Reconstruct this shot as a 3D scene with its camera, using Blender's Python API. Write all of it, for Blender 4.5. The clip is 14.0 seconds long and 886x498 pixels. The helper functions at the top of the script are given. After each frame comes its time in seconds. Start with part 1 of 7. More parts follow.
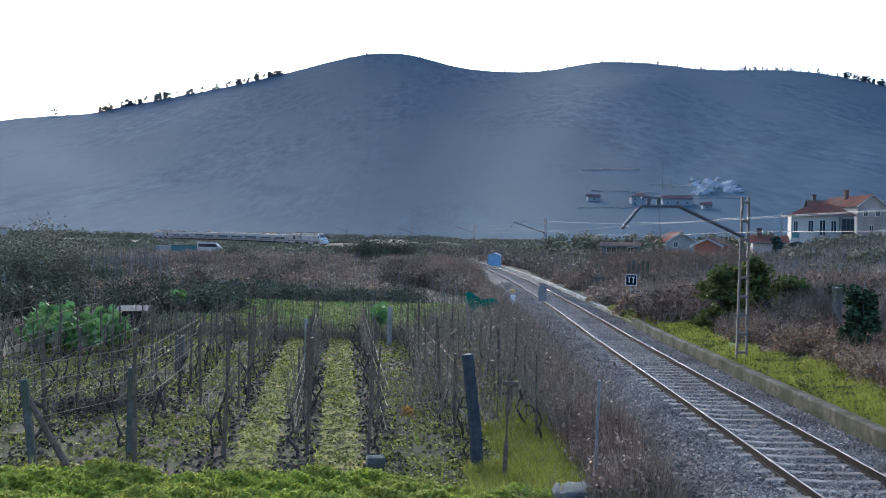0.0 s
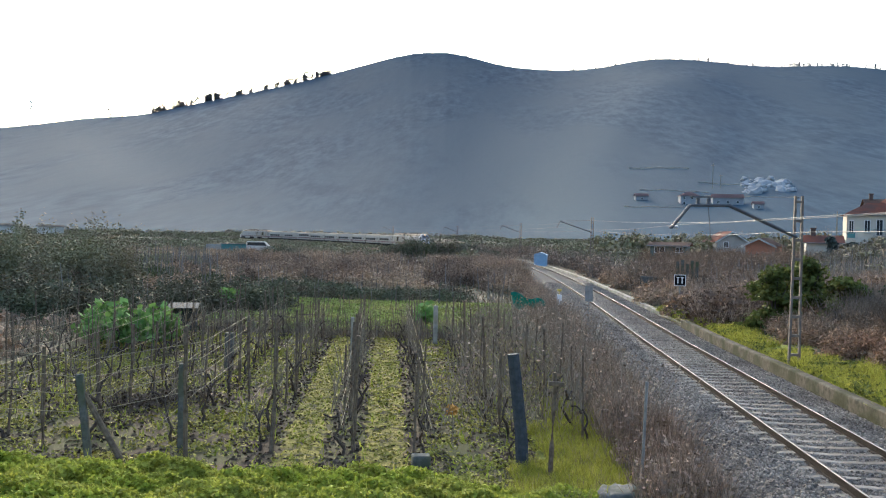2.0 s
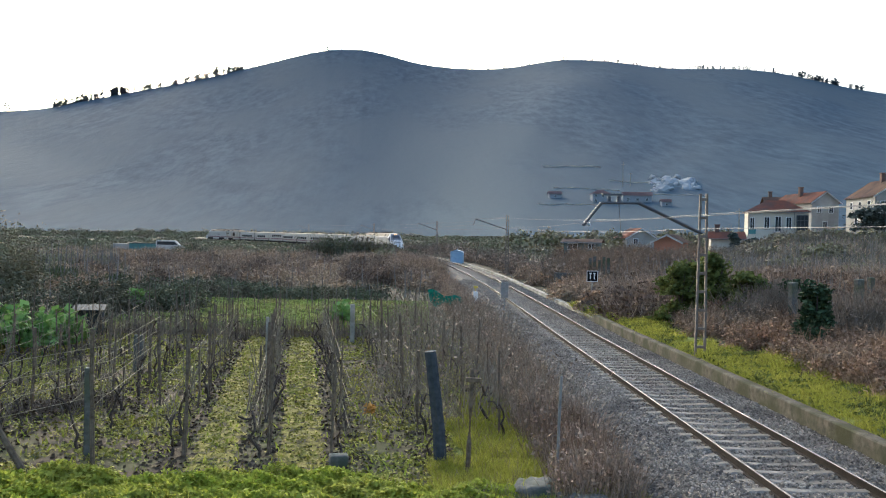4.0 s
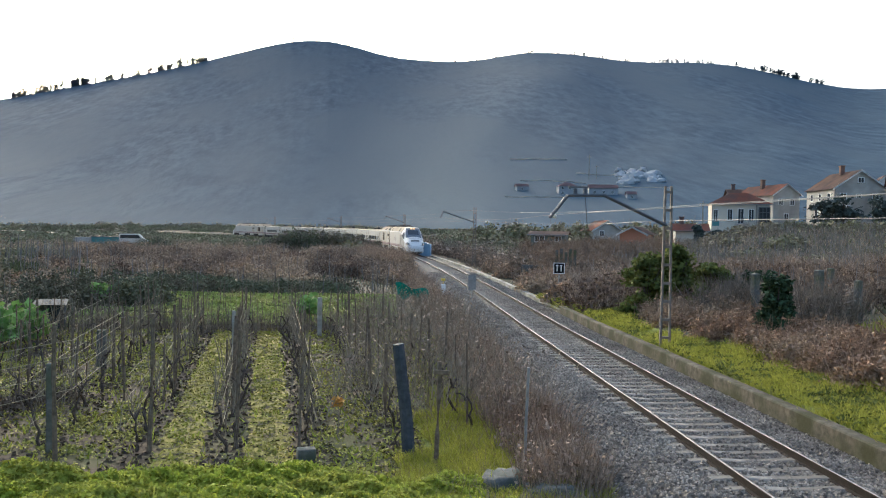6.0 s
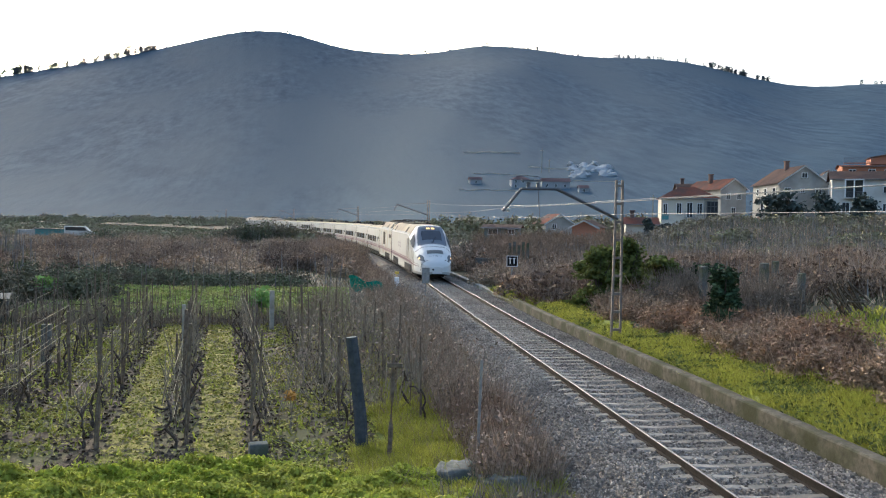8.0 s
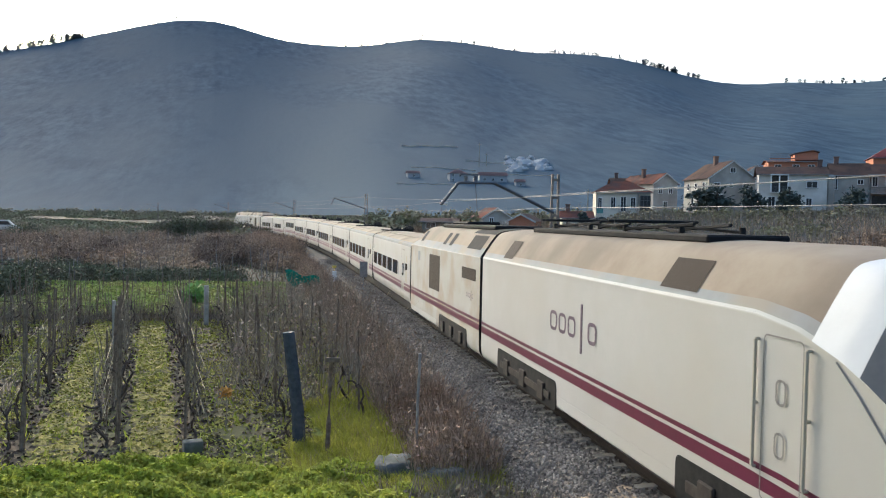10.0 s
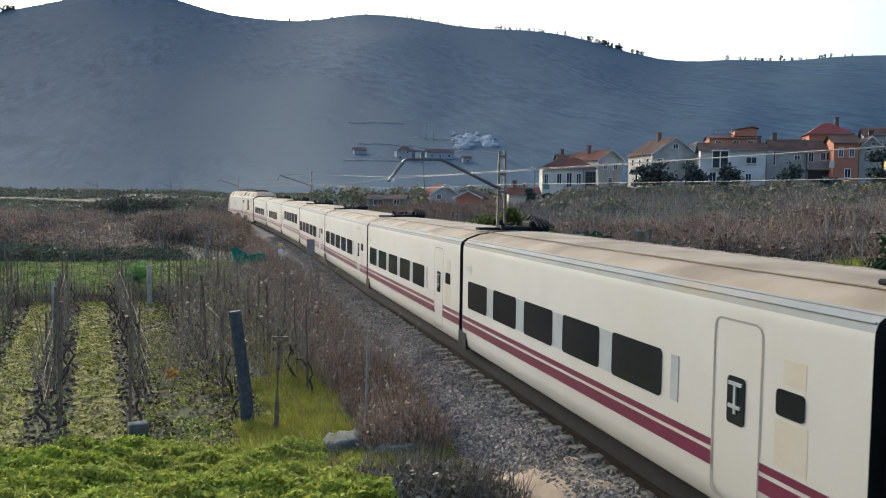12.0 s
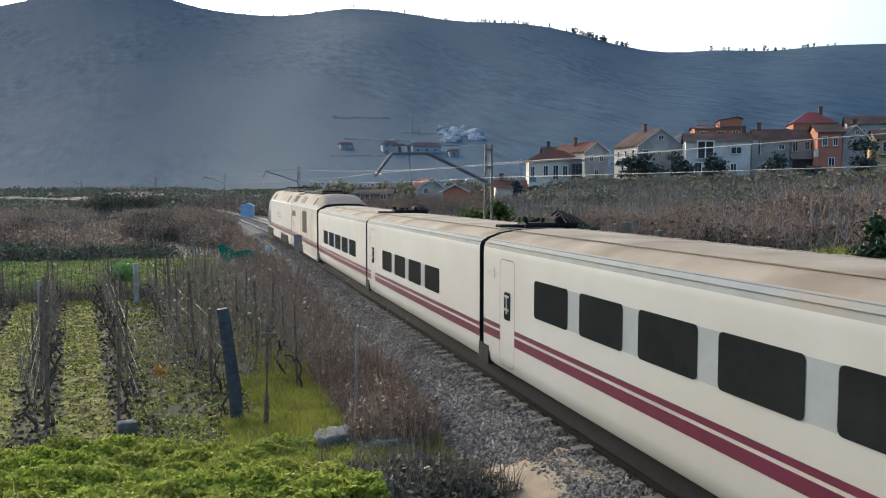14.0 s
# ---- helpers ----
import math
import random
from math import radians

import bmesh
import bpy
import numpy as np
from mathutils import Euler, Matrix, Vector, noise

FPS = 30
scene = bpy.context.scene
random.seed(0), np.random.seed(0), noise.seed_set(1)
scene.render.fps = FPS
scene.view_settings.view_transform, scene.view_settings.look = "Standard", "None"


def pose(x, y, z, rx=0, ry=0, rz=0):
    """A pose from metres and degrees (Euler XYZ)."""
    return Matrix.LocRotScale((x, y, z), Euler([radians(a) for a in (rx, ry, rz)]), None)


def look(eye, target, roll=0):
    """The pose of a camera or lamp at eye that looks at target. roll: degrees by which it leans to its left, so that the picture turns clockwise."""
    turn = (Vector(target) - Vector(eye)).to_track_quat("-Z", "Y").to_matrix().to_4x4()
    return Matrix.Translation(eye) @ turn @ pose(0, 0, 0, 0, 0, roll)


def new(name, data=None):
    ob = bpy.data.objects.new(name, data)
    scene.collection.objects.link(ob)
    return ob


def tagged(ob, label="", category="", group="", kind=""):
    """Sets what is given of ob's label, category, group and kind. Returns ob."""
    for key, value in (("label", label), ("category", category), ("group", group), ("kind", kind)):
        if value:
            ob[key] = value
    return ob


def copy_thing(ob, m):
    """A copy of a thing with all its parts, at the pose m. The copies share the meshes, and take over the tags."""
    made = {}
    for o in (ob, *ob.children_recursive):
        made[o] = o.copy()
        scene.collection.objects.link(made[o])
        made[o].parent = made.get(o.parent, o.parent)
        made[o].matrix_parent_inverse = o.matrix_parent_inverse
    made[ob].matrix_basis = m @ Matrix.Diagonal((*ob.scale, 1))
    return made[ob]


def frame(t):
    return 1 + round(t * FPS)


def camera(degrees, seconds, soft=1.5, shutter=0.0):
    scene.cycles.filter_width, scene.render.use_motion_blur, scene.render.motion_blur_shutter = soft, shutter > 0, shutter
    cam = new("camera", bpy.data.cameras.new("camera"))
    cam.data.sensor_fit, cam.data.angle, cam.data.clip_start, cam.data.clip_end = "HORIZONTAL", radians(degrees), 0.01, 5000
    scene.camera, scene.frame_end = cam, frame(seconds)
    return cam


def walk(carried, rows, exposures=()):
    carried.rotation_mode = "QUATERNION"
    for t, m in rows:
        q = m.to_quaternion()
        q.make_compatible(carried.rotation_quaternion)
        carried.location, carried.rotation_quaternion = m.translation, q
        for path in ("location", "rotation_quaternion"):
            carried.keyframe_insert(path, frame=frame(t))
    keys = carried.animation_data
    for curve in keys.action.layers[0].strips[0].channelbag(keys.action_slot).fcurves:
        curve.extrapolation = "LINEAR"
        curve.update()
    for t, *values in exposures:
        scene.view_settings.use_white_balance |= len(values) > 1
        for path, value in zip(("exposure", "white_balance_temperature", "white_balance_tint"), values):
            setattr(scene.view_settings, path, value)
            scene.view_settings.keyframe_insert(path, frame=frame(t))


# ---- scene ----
cam = camera(56.46, 14.0, 1.1, 0.02)
EYE = (0.0, 0.0, 4.11)


def view(yaw, pitch, roll, dx=0.0, dz=0.0):
    """A camera pose at the stand: yaw to the left, pitch up, roll clockwise, in degrees."""
    e = Vector((EYE[0] + dx, EYE[1], EYE[2] + dz))
    a, b = radians(yaw), radians(pitch)
    return look(e, e + Vector((-math.sin(a) * math.cos(b), math.cos(a) * math.cos(b), math.sin(b))), roll)


PATH = [
    (0.0, 1.09, -0.60, 1.30), (0.5, 0.79, -0.93, 1.32), (1.0, 0.57, -1.18, 1.44), (1.5, 1.12, -1.37, 1.50),
    (2.0, 4.27, -0.73, 1.45), (2.5, 4.44, -0.55, 1.68), (3.0, 4.38, -0.48, 1.59), (3.5, 3.65, -0.68, 1.41),
    (4.0, -1.51, -0.75, 1.15), (4.2, -2.75, -0.83, 1.12), (6.3, -4.25, -1.33, 0.95), (6.5, -4.76, -1.42, 0.94), (7.0, -5.88, -1.51, 1.04),
    (7.2, -6.27, -1.53, 1.06), (9.3, -8.51, -1.91, 1.24), (9.5, -9.17, -1.95, 1.24), (10.0, -11.32, -2.00, 1.12), (10.5, -12.87, -2.30, 1.01),
    (11.0, -14.73, -3.03, 1.15), (11.5, -15.08, -3.17, 1.20), (12.0, -14.97, -3.55, 0.80), (12.5, -14.93, -3.70, 0.47),
    (13.0, -14.91, -3.79, 0.38), (13.5, -15.01, -3.87, 0.15), (14.0, -15.83, -3.97, 0.05)]
walk(cam, [(t, view(a, b, c)) for t, a, b, c in PATH],
     [(0.0, 1.55, 4700, 10), (1.0, 1.55, 4850, 10), (2.0, 1.85, 5450, 7), (3.0, 1.85, 5500, 6), (4.0, 1.75, 5450, 6), (9.0, 1.7, 5450, 7), (10.5, 1.6, 5350, 7), (14.0, 1.55, 5350, 7)])

# ---- world, sun ----
SUN_AZ, SUN_EL = radians(-18), radians(16)      # low and hazy, ahead to the left
world = bpy.data.worlds.new("world")
scene.world = world
world.use_nodes = True
sky = world.node_tree.nodes.new("ShaderNodeTexSky")
sky.sky_type, sky.sun_disc = "NISHITA", False
sky.sun_elevation, sky.sun_rotation = SUN_EL, SUN_AZ
sky.air_density, sky.dust_density, sky.ozone_density = 1.0, 8.0, 1.0
back = world.node_tree.nodes["Background"]
world.node_tree.links.new(sky.outputs["Color"], back.inputs["Color"])
back.inputs["Strength"].default_value = 0.15
sun = new("sun", bpy.data.lights.new("sun", "SUN"))
sun.data.energy, sun.data.angle, sun.data.color = 0.4, radians(24), (1.0, 0.92, 0.80)
sd = Vector((math.sin(SUN_AZ) * math.cos(SUN_EL), math.cos(SUN_AZ) * math.cos(SUN_EL), math.sin(SUN_EL)))
sun.matrix_world = look(sd * 100, (0, 0, 0))

# ---- materials ----


def mat(name, c1, c2=None, scale=4.0, rough=0.85, bump=0.0, metal=0.0, island=0.0, c3=None, big=0.15, coat=0.0, trans=0.0, emit=0.0, detail=6.0):
    """A surface of two colours mixed by grain and a third by large patches; island: spread of brightness from piece to piece."""
    m = bpy.data.materials.new(name)
    m.use_nodes = True
    t = m.node_tree
    n, ln = t.nodes, t.links
    bs = n["Principled BSDF"]
    bs.inputs["Roughness"].default_value, bs.inputs["Metallic"].default_value = rough, metal
    bs.inputs["Coat Weight"].default_value = coat
    bs.inputs["Specular IOR Level"].default_value = 0.1 if rough >= 0.75 else 0.5
    c2 = c2 or tuple(v * 0.8 for v in c1)
    co = n.new("ShaderNodeTexCoord")
    nz = n.new("ShaderNodeTexNoise")
    nz.inputs["Scale"].default_value, nz.inputs["Detail"].default_value = scale, detail
    nz.inputs["Roughness"].default_value = 0.65
    ln.new(co.outputs["Object"], nz.inputs["Vector"])
    rp = n.new("ShaderNodeValToRGB")
    rp.color_ramp.elements[0].position, rp.color_ramp.elements[1].position = 0.36, 0.64
    rp.color_ramp.elements[0].color, rp.color_ramp.elements[1].color = (*c1, 1), (*c2, 1)
    ln.new(nz.outputs["Fac"], rp.inputs["Fac"])
    col = rp.outputs["Color"]
    if c3:
        nb = n.new("ShaderNodeTexNoise")
        nb.inputs["Scale"].default_value, nb.inputs["Detail"].default_value = big, 4.0
        ln.new(co.outputs["Object"], nb.inputs["Vector"])
        rb = n.new("ShaderNodeMapRange")
        rb.inputs["From Min"].default_value, rb.inputs["From Max"].default_value = 0.42, 0.62
        ln.new(nb.outputs["Fac"], rb.inputs["Value"])
        mx = n.new("ShaderNodeMix")
        mx.data_type = "RGBA"
        mx.inputs["B"].default_value = (*c3, 1)
        ln.new(rb.outputs["Result"], mx.inputs["Factor"])
        ln.new(col, mx.inputs["A"])
        col = mx.outputs["Result"]
    if island:
        g = n.new("ShaderNodeNewGeometry")
        mr = n.new("ShaderNodeMapRange")
        mr.inputs["To Min"].default_value, mr.inputs["To Max"].default_value = 1 - island, 1 + island
        ln.new(g.outputs["Random Per Island"], mr.inputs["Value"])
        hs = n.new("ShaderNodeHueSaturation")
        ln.new(mr.outputs["Result"], hs.inputs["Value"])
        ln.new(col, hs.inputs["Color"])
        col = hs.outputs["Color"]
    ln.new(col, bs.inputs["Base Color"])
    if bump:
        bp = n.new("ShaderNodeBump")
        bp.inputs["Strength"].default_value, bp.inputs["Distance"].default_value = bump, 0.03
        ln.new(nz.outputs["Fac"], bp.inputs["Height"])
        ln.new(bp.outputs["Normal"], bs.inputs["Normal"])
    if trans:
        bs.inputs["Subsurface Weight"].default_value = 0.0
        tr = n.new("ShaderNodeBsdfTranslucent")
        ln.new(col, tr.inputs["Color"])
        ms = n.new("ShaderNodeMixShader")
        ms.inputs["Fac"].default_value = trans
        ln.new(bs.outputs["BSDF"], ms.inputs[1])
        ln.new(tr.outputs["BSDF"], ms.inputs[2])
        ln.new(ms.outputs["Shader"], n["Material Output"].inputs["Surface"])
    if emit:
        bs.inputs["Emission Color"].default_value = (*c1, 1)
        bs.inputs["Emission Strength"].default_value = emit
    return m


M_PLAIN = mat("field_earth", (0.056, 0.050, 0.032), (0.044, 0.046, 0.024), 0.8, 0.95, 0.4, c3=(0.060, 0.048, 0.034), big=0.06)
M_VINE_SOIL = mat("vineyard_soil", (0.066, 0.048, 0.032), (0.115, 0.086, 0.054), 5.0, 0.95, 0.9, c3=(0.095, 0.090, 0.040), big=0.9)
M_TURF = mat("rough_turf", (0.15, 0.18, 0.035), (0.22, 0.24, 0.05), 2.5, 0.9, 0.6, c3=(0.14, 0.14, 0.05), big=0.6)
M_GRASS = mat("grass_blades", (0.24, 0.265, 0.035), (0.34, 0.335, 0.065), 3.0, 0.8, 0, island=0.35, trans=0.35)
M_WEED = mat("low_weed_leaves", (0.225, 0.28, 0.03), (0.33, 0.365, 0.045), 1.5, 0.8, 0, island=0.4, trans=0.3, c3=(0.31, 0.32, 0.055), big=0.5)
M_DRY = mat("dry_grass", (0.26, 0.22, 0.12), (0.20, 0.17, 0.09), 3.0, 0.8, 0, island=0.35, trans=0.2)
M_VERGE = mat("verge_grass_blades", (0.24, 0.255, 0.036), (0.35, 0.335, 0.06), 3.0, 0.8, 0, island=0.35, trans=0.35)
M_BRAMBLE = mat("dry_bramble", (0.30, 0.225, 0.16), (0.38, 0.30, 0.22), 1.2, 0.85, 0, island=0.5, c3=(0.25, 0.175, 0.12), big=0.3)
M_FERN = mat("dead_bracken", (0.39, 0.26, 0.16), (0.31, 0.23, 0.155), 0.8, 0.9, 0, island=0.4, c3=(0.42, 0.325, 0.21), big=0.15)
M_GORSE = mat("evergreen_shrub", (0.185, 0.185, 0.105), (0.25, 0.235, 0.13), 1.0, 0.8, 0, island=0.28, c3=(0.24, 0.20, 0.13), big=0.12)
M_LAUREL = mat("laurel_leaves", (0.075, 0.098, 0.028), (0.14, 0.15, 0.042), 1.2, 0.75, 0, island=0.4, trans=0.2)
M_IVY = mat("ivy_leaves", (0.035, 0.06, 0.03), (0.06, 0.085, 0.04), 2.0, 0.75, 0, island=0.4)
M_KALE = mat("kale_leaves", (0.13, 0.23, 0.06), (0.20, 0.30, 0.09), 2.0, 0.8, 0, island=0.35, trans=0.2)
M_TWIG = mat("grey_twigs", (0.24, 0.20, 0.155), (0.155, 0.125, 0.095), 6.0, 0.9, 0, island=0.4)
M_CANE = mat("vine_canes", (0.30, 0.25, 0.18), (0.21, 0.17, 0.12), 6.0, 0.85, 0, island=0.35)
M_VINEWOOD = mat("vine_bark", (0.055, 0.042, 0.035), (0.10, 0.08, 0.065), 18.0, 0.95, 0.6)
M_STAKE = mat("weathered_stake", (0.22, 0.17, 0.122), (0.105, 0.08, 0.058), 9.0, 0.9, 0.5, island=0.2)
M_DARKPOST = mat("tarred_post", (0.045, 0.052, 0.06), (0.08, 0.085, 0.095), 7.0, 0.8, 0.5)
M_CONC = mat("concrete", (0.40, 0.38, 0.335), (0.27, 0.255, 0.225), 5.0, 0.9, 0.4, c3=(0.19, 0.18, 0.135), big=0.9)
M_WALLC = mat("stained_concrete_wall", (0.13, 0.115, 0.085), (0.055, 0.05, 0.037), 5.0, 0.9, 0.8, c3=(0.045, 0.045, 0.022), big=1.1)
M_GRANITE = mat("granite_stone", (0.17, 0.165, 0.15), (0.085, 0.085, 0.078), 7.0, 0.9, 0.6, c3=(0.09, 0.10, 0.06), big=1.5)
M_BALLAST = mat("ballast_stone", (0.205, 0.178, 0.145), (0.35, 0.308, 0.255), 14.0, 0.9, 0.8, island=0.55, c3=(0.17, 0.145, 0.12), big=0.6)
M_BED = mat("ballast_bed", (0.05, 0.045, 0.039), (0.22, 0.20, 0.172), 22.0, 0.95, 1.0, c3=(0.135, 0.115, 0.095), big=0.5)
M_SLEEPER = mat("concrete_sleeper", (0.27, 0.25, 0.215), (0.20, 0.185, 0.16), 6.0, 0.9, 0.3, c3=(0.145, 0.13, 0.11), big=0.8)
M_RUST = mat("rusty_rail", (0.028, 0.021, 0.017), (0.020, 0.016, 0.013), 12.0, 0.9, 0.3)
M_RAILTOP = mat("worn_rail_head", (0.13, 0.12, 0.112), (0.10, 0.09, 0.085), 9.0, 0.45, 0, metal=0.4)
M_STEEL = mat("galvanised_steel", (0.30, 0.30, 0.29), (0.20, 0.195, 0.19), 8.0, 0.6, 0.2, metal=0.4)
M_MAST = mat("rusty_mast_steel", (0.22, 0.19, 0.16), (0.15, 0.12, 0.10), 6.0, 0.75, 0.3, metal=0.2)
M_ARM = mat("dark_painted_steel", (0.075, 0.08, 0.088), (0.11, 0.11, 0.115), 6.0, 0.65, 0.2)
M_WIRE = mat("bright_wire", (0.22, 0.22, 0.215), (0.17, 0.17, 0.165), 2.0, 0.75, 0)
M_DWIRE = mat("dark_wire", (0.06, 0.06, 0.065), (0.09, 0.09, 0.09), 2.0, 0.6, 0)
M_PORC = mat("white_insulator", (0.75, 0.76, 0.76), (0.6, 0.6, 0.6), 6.0, 0.3, 0)
M_TRAIN = mat("cream_white_paint", (0.395, 0.387, 0.36), (0.372, 0.363, 0.335), 1.1, 0.72, 0, c3=(0.368, 0.35, 0.308), big=0.35)
M_GRIMY = mat("grimy_cream_paint", (0.37, 0.36, 0.325), (0.35, 0.337, 0.30), 1.1, 0.72, 0, c3=(0.31, 0.265, 0.195), big=0.75)
# White nose, lighter than the sides: skylight on it put into the paint.
M_NOSE = mat("skylit_white_nose_paint", (0.60, 0.595, 0.57), (0.56, 0.555, 0.53), 1.5, 0.62, 0)
M_TROOF = mat("dusty_roof_paint", (0.235, 0.185, 0.135), (0.29, 0.24, 0.18), 0.9, 0.8, 0.1, c3=(0.18, 0.145, 0.11), big=0.4)
M_CROOF = mat("cream_roof_paint", (0.29, 0.235, 0.165), (0.34, 0.285, 0.215), 0.9, 0.8, 0.1, c3=(0.21, 0.165, 0.115), big=0.55)
M_SCREEN = mat("windscreen_glass", (0.028, 0.034, 0.045), (0.04, 0.046, 0.058), 1.0, 0.16, 0)
M_TSHOULD = mat("silver_shoulder_paint", (0.25, 0.26, 0.255), (0.22, 0.225, 0.22), 1.4, 0.75, 0, c3=(0.27, 0.24, 0.195), big=0.5)
M_TGREY = mat("grey_window_band", (0.29, 0.305, 0.305), (0.26, 0.275, 0.275), 2.0, 0.75, 0)
M_MASK = mat("grey_blue_cab_paint", (0.15, 0.165, 0.19), (0.175, 0.19, 0.215), 2.0, 0.78, 0)
M_GLASS = mat("dark_tinted_glass", (0.012, 0.013, 0.015), (0.02, 0.021, 0.023), 1.0, 0.12, 0)
M_GLASS.node_tree.nodes["Principled BSDF"].inputs["Specular IOR Level"].default_value = 0.2
M_MAROON = mat("purple_red_stripe", (0.105, 0.008, 0.036), (0.085, 0.008, 0.028), 2.0, 0.4, 0)
# Black of rubber and soot; also stands for shade in gaps and openings.
M_BLACK = mat("rubber_and_shade_black", (0.012, 0.012, 0.013), (0.022, 0.021, 0.02), 5.0, 0.85, 0.2)
M_UNDER = mat("grimy_underframe", (0.035, 0.03, 0.026), (0.06, 0.05, 0.042), 4.0, 0.85, 0.4)
M_LOUVRE = mat("brown_louvre", (0.042, 0.030, 0.021), (0.030, 0.022, 0.016), 30.0, 0.8, 0.4)
M_GRILL = mat("grey_grille", (0.20, 0.21, 0.21), (0.13, 0.135, 0.135), 3.0, 0.5, 0.2)
M_SEAM = mat("seam_line", (0.20, 0.19, 0.17), (0.15, 0.14, 0.13), 3.0, 0.7, 0)
M_LOGO = mat("plum_grey_marking", (0.10, 0.06, 0.09), (0.085, 0.05, 0.075), 3.0, 0.5, 0)
M_STAIN = mat("yellowed_paint", (0.375, 0.335, 0.255), (0.39, 0.36, 0.30), 2.5, 0.75, 0)
M_LAMP = mat("lit_headlamp", (1.0, 0.55, 0.16), (1.0, 0.55, 0.16), 1.0, 0.2, 0, emit=0.55)
M_LENS = mat("headlamp_lens", (0.12, 0.13, 0.14), (0.15, 0.16, 0.165), 3.0, 0.78, 0)
M_ROOFTILE = mat("clay_roof_tiles", (0.30, 0.12, 0.08), (0.22, 0.10, 0.075), 2.5, 0.9, 0.4, c3=(0.17, 0.105, 0.09), big=0.35)
M_DARKTILE = mat("weathered_dark_tiles", (0.14, 0.095, 0.08), (0.10, 0.075, 0.068), 2.5, 0.9, 0.4, c3=(0.19, 0.12, 0.09), big=0.3)
M_WHITEWALL = mat("white_render", (0.66, 0.63, 0.57), (0.58, 0.55, 0.50), 0.8, 0.9, 0.1, c3=(0.48, 0.45, 0.39), big=0.3)
M_CREAMWALL = mat("cream_render", (0.60, 0.55, 0.45), (0.53, 0.485, 0.40), 0.8, 0.9, 0.1, c3=(0.52, 0.48, 0.41), big=0.3)
M_GREYWALL = mat("grey_render", (0.42, 0.40, 0.355), (0.36, 0.34, 0.305), 0.8, 0.9, 0.1, c3=(0.28, 0.265, 0.235), big=0.3)
M_ORANGEWALL = mat("orange_brick", (0.42, 0.19, 0.115), (0.36, 0.16, 0.10), 5.0, 0.9, 0.1)
M_YELLOWWALL = mat("ochre_render", (0.55, 0.42, 0.22), (0.48, 0.36, 0.19), 1.0, 0.9, 0.1)
M_CABPANE = mat("grey_cab_glass", (0.075, 0.082, 0.092), (0.095, 0.10, 0.11), 2.0, 0.78, 0)
M_MOSS = mat("mossy_turf", (0.21, 0.185, 0.038), (0.33, 0.275, 0.08), 9.0, 0.95, 1.0, c3=(0.07, 0.058, 0.032), big=3.2)
M_PANE = mat("dark_pane_and_shade", (0.045, 0.05, 0.055), (0.03, 0.033, 0.037), 1.0, 0.12, 0)
M_FRAMEW = mat("white_window_frame", (0.75, 0.75, 0.73), (0.68, 0.68, 0.66), 3.0, 0.5, 0)
M_TEAL = mat("teal_painted_sheet", (0.10, 0.25, 0.24), (0.08, 0.20, 0.20), 1.5, 0.7, 0.1)
M_NET = mat("green_shade_net", (0.04, 0.21, 0.16), (0.03, 0.15, 0.12), 9.0, 0.8, 0.3)
M_ZINC = mat("corrugated_sheet", (0.14, 0.135, 0.125), (0.10, 0.095, 0.088), 3.0, 0.9, 0.2)
M_BLUEBOX = mat("pale_blue_cabinet_paint", (0.30, 0.44, 0.58), (0.25, 0.38, 0.52), 2.0, 0.6, 0)
M_DIRT = mat("trodden_dirt", (0.36, 0.28, 0.19), (0.29, 0.22, 0.15), 3.0, 0.95, 0.5, c3=(0.22, 0.18, 0.12), big=0.9)
M_YELLOW = mat("yellow_paint", (0.65, 0.48, 0.06), (0.55, 0.40, 0.05), 3.0, 0.6, 0)
# Slate blue: distance haze is mixed into the colour of the woods.
M_HILL = mat("blue_hazed_hillside", (0.022, 0.050, 0.079), (0.052, 0.093, 0.126), 0.085, 0.95, 0.7, c3=(0.047, 0.080, 0.106), big=0.009)
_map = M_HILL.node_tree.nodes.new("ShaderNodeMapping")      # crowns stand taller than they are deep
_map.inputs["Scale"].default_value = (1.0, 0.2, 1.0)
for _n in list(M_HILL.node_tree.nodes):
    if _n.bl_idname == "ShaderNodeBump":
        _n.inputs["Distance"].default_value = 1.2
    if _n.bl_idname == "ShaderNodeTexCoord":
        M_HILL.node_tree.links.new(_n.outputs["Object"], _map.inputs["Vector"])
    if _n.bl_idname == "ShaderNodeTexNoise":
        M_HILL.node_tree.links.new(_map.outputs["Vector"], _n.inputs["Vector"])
# Bluish grey to go with the hill: haze put into the needles' colour.
M_RIDGE = mat("hazed_pine_needles", (0.075, 0.10, 0.115), (0.10, 0.125, 0.14), 0.5, 0.85, 0, island=0.3, trans=0.35)
M_PINE = mat("dark_pine_needles", (0.060, 0.078, 0.070), (0.085, 0.10, 0.088), 0.5, 0.85, 0, island=0.3)
M_BARK = mat("tree_bark", (0.09, 0.075, 0.065), (0.06, 0.05, 0.043), 4.0, 0.95, 0.3)
M_ORANGELEAF = mat("orange_seed_head", (0.55, 0.30, 0.07), (0.45, 0.24, 0.06), 3.0, 0.8, 0, island=0.3)

# ---- helpers of form ----


def link_mesh(name, bm, material, parent=None, label="", smooth=False):
    me = bpy.data.meshes.new(name)
    bm.to_mesh(me)
    bm.free()
    for m in (material if isinstance(material, (list, tuple)) else [material]):
        me.materials.append(m)
    if smooth:
        me.shade_smooth()
    ob = new(name, me)
    if parent:
        ob.parent = parent
    if label:
        ob["label"] = label
    return ob


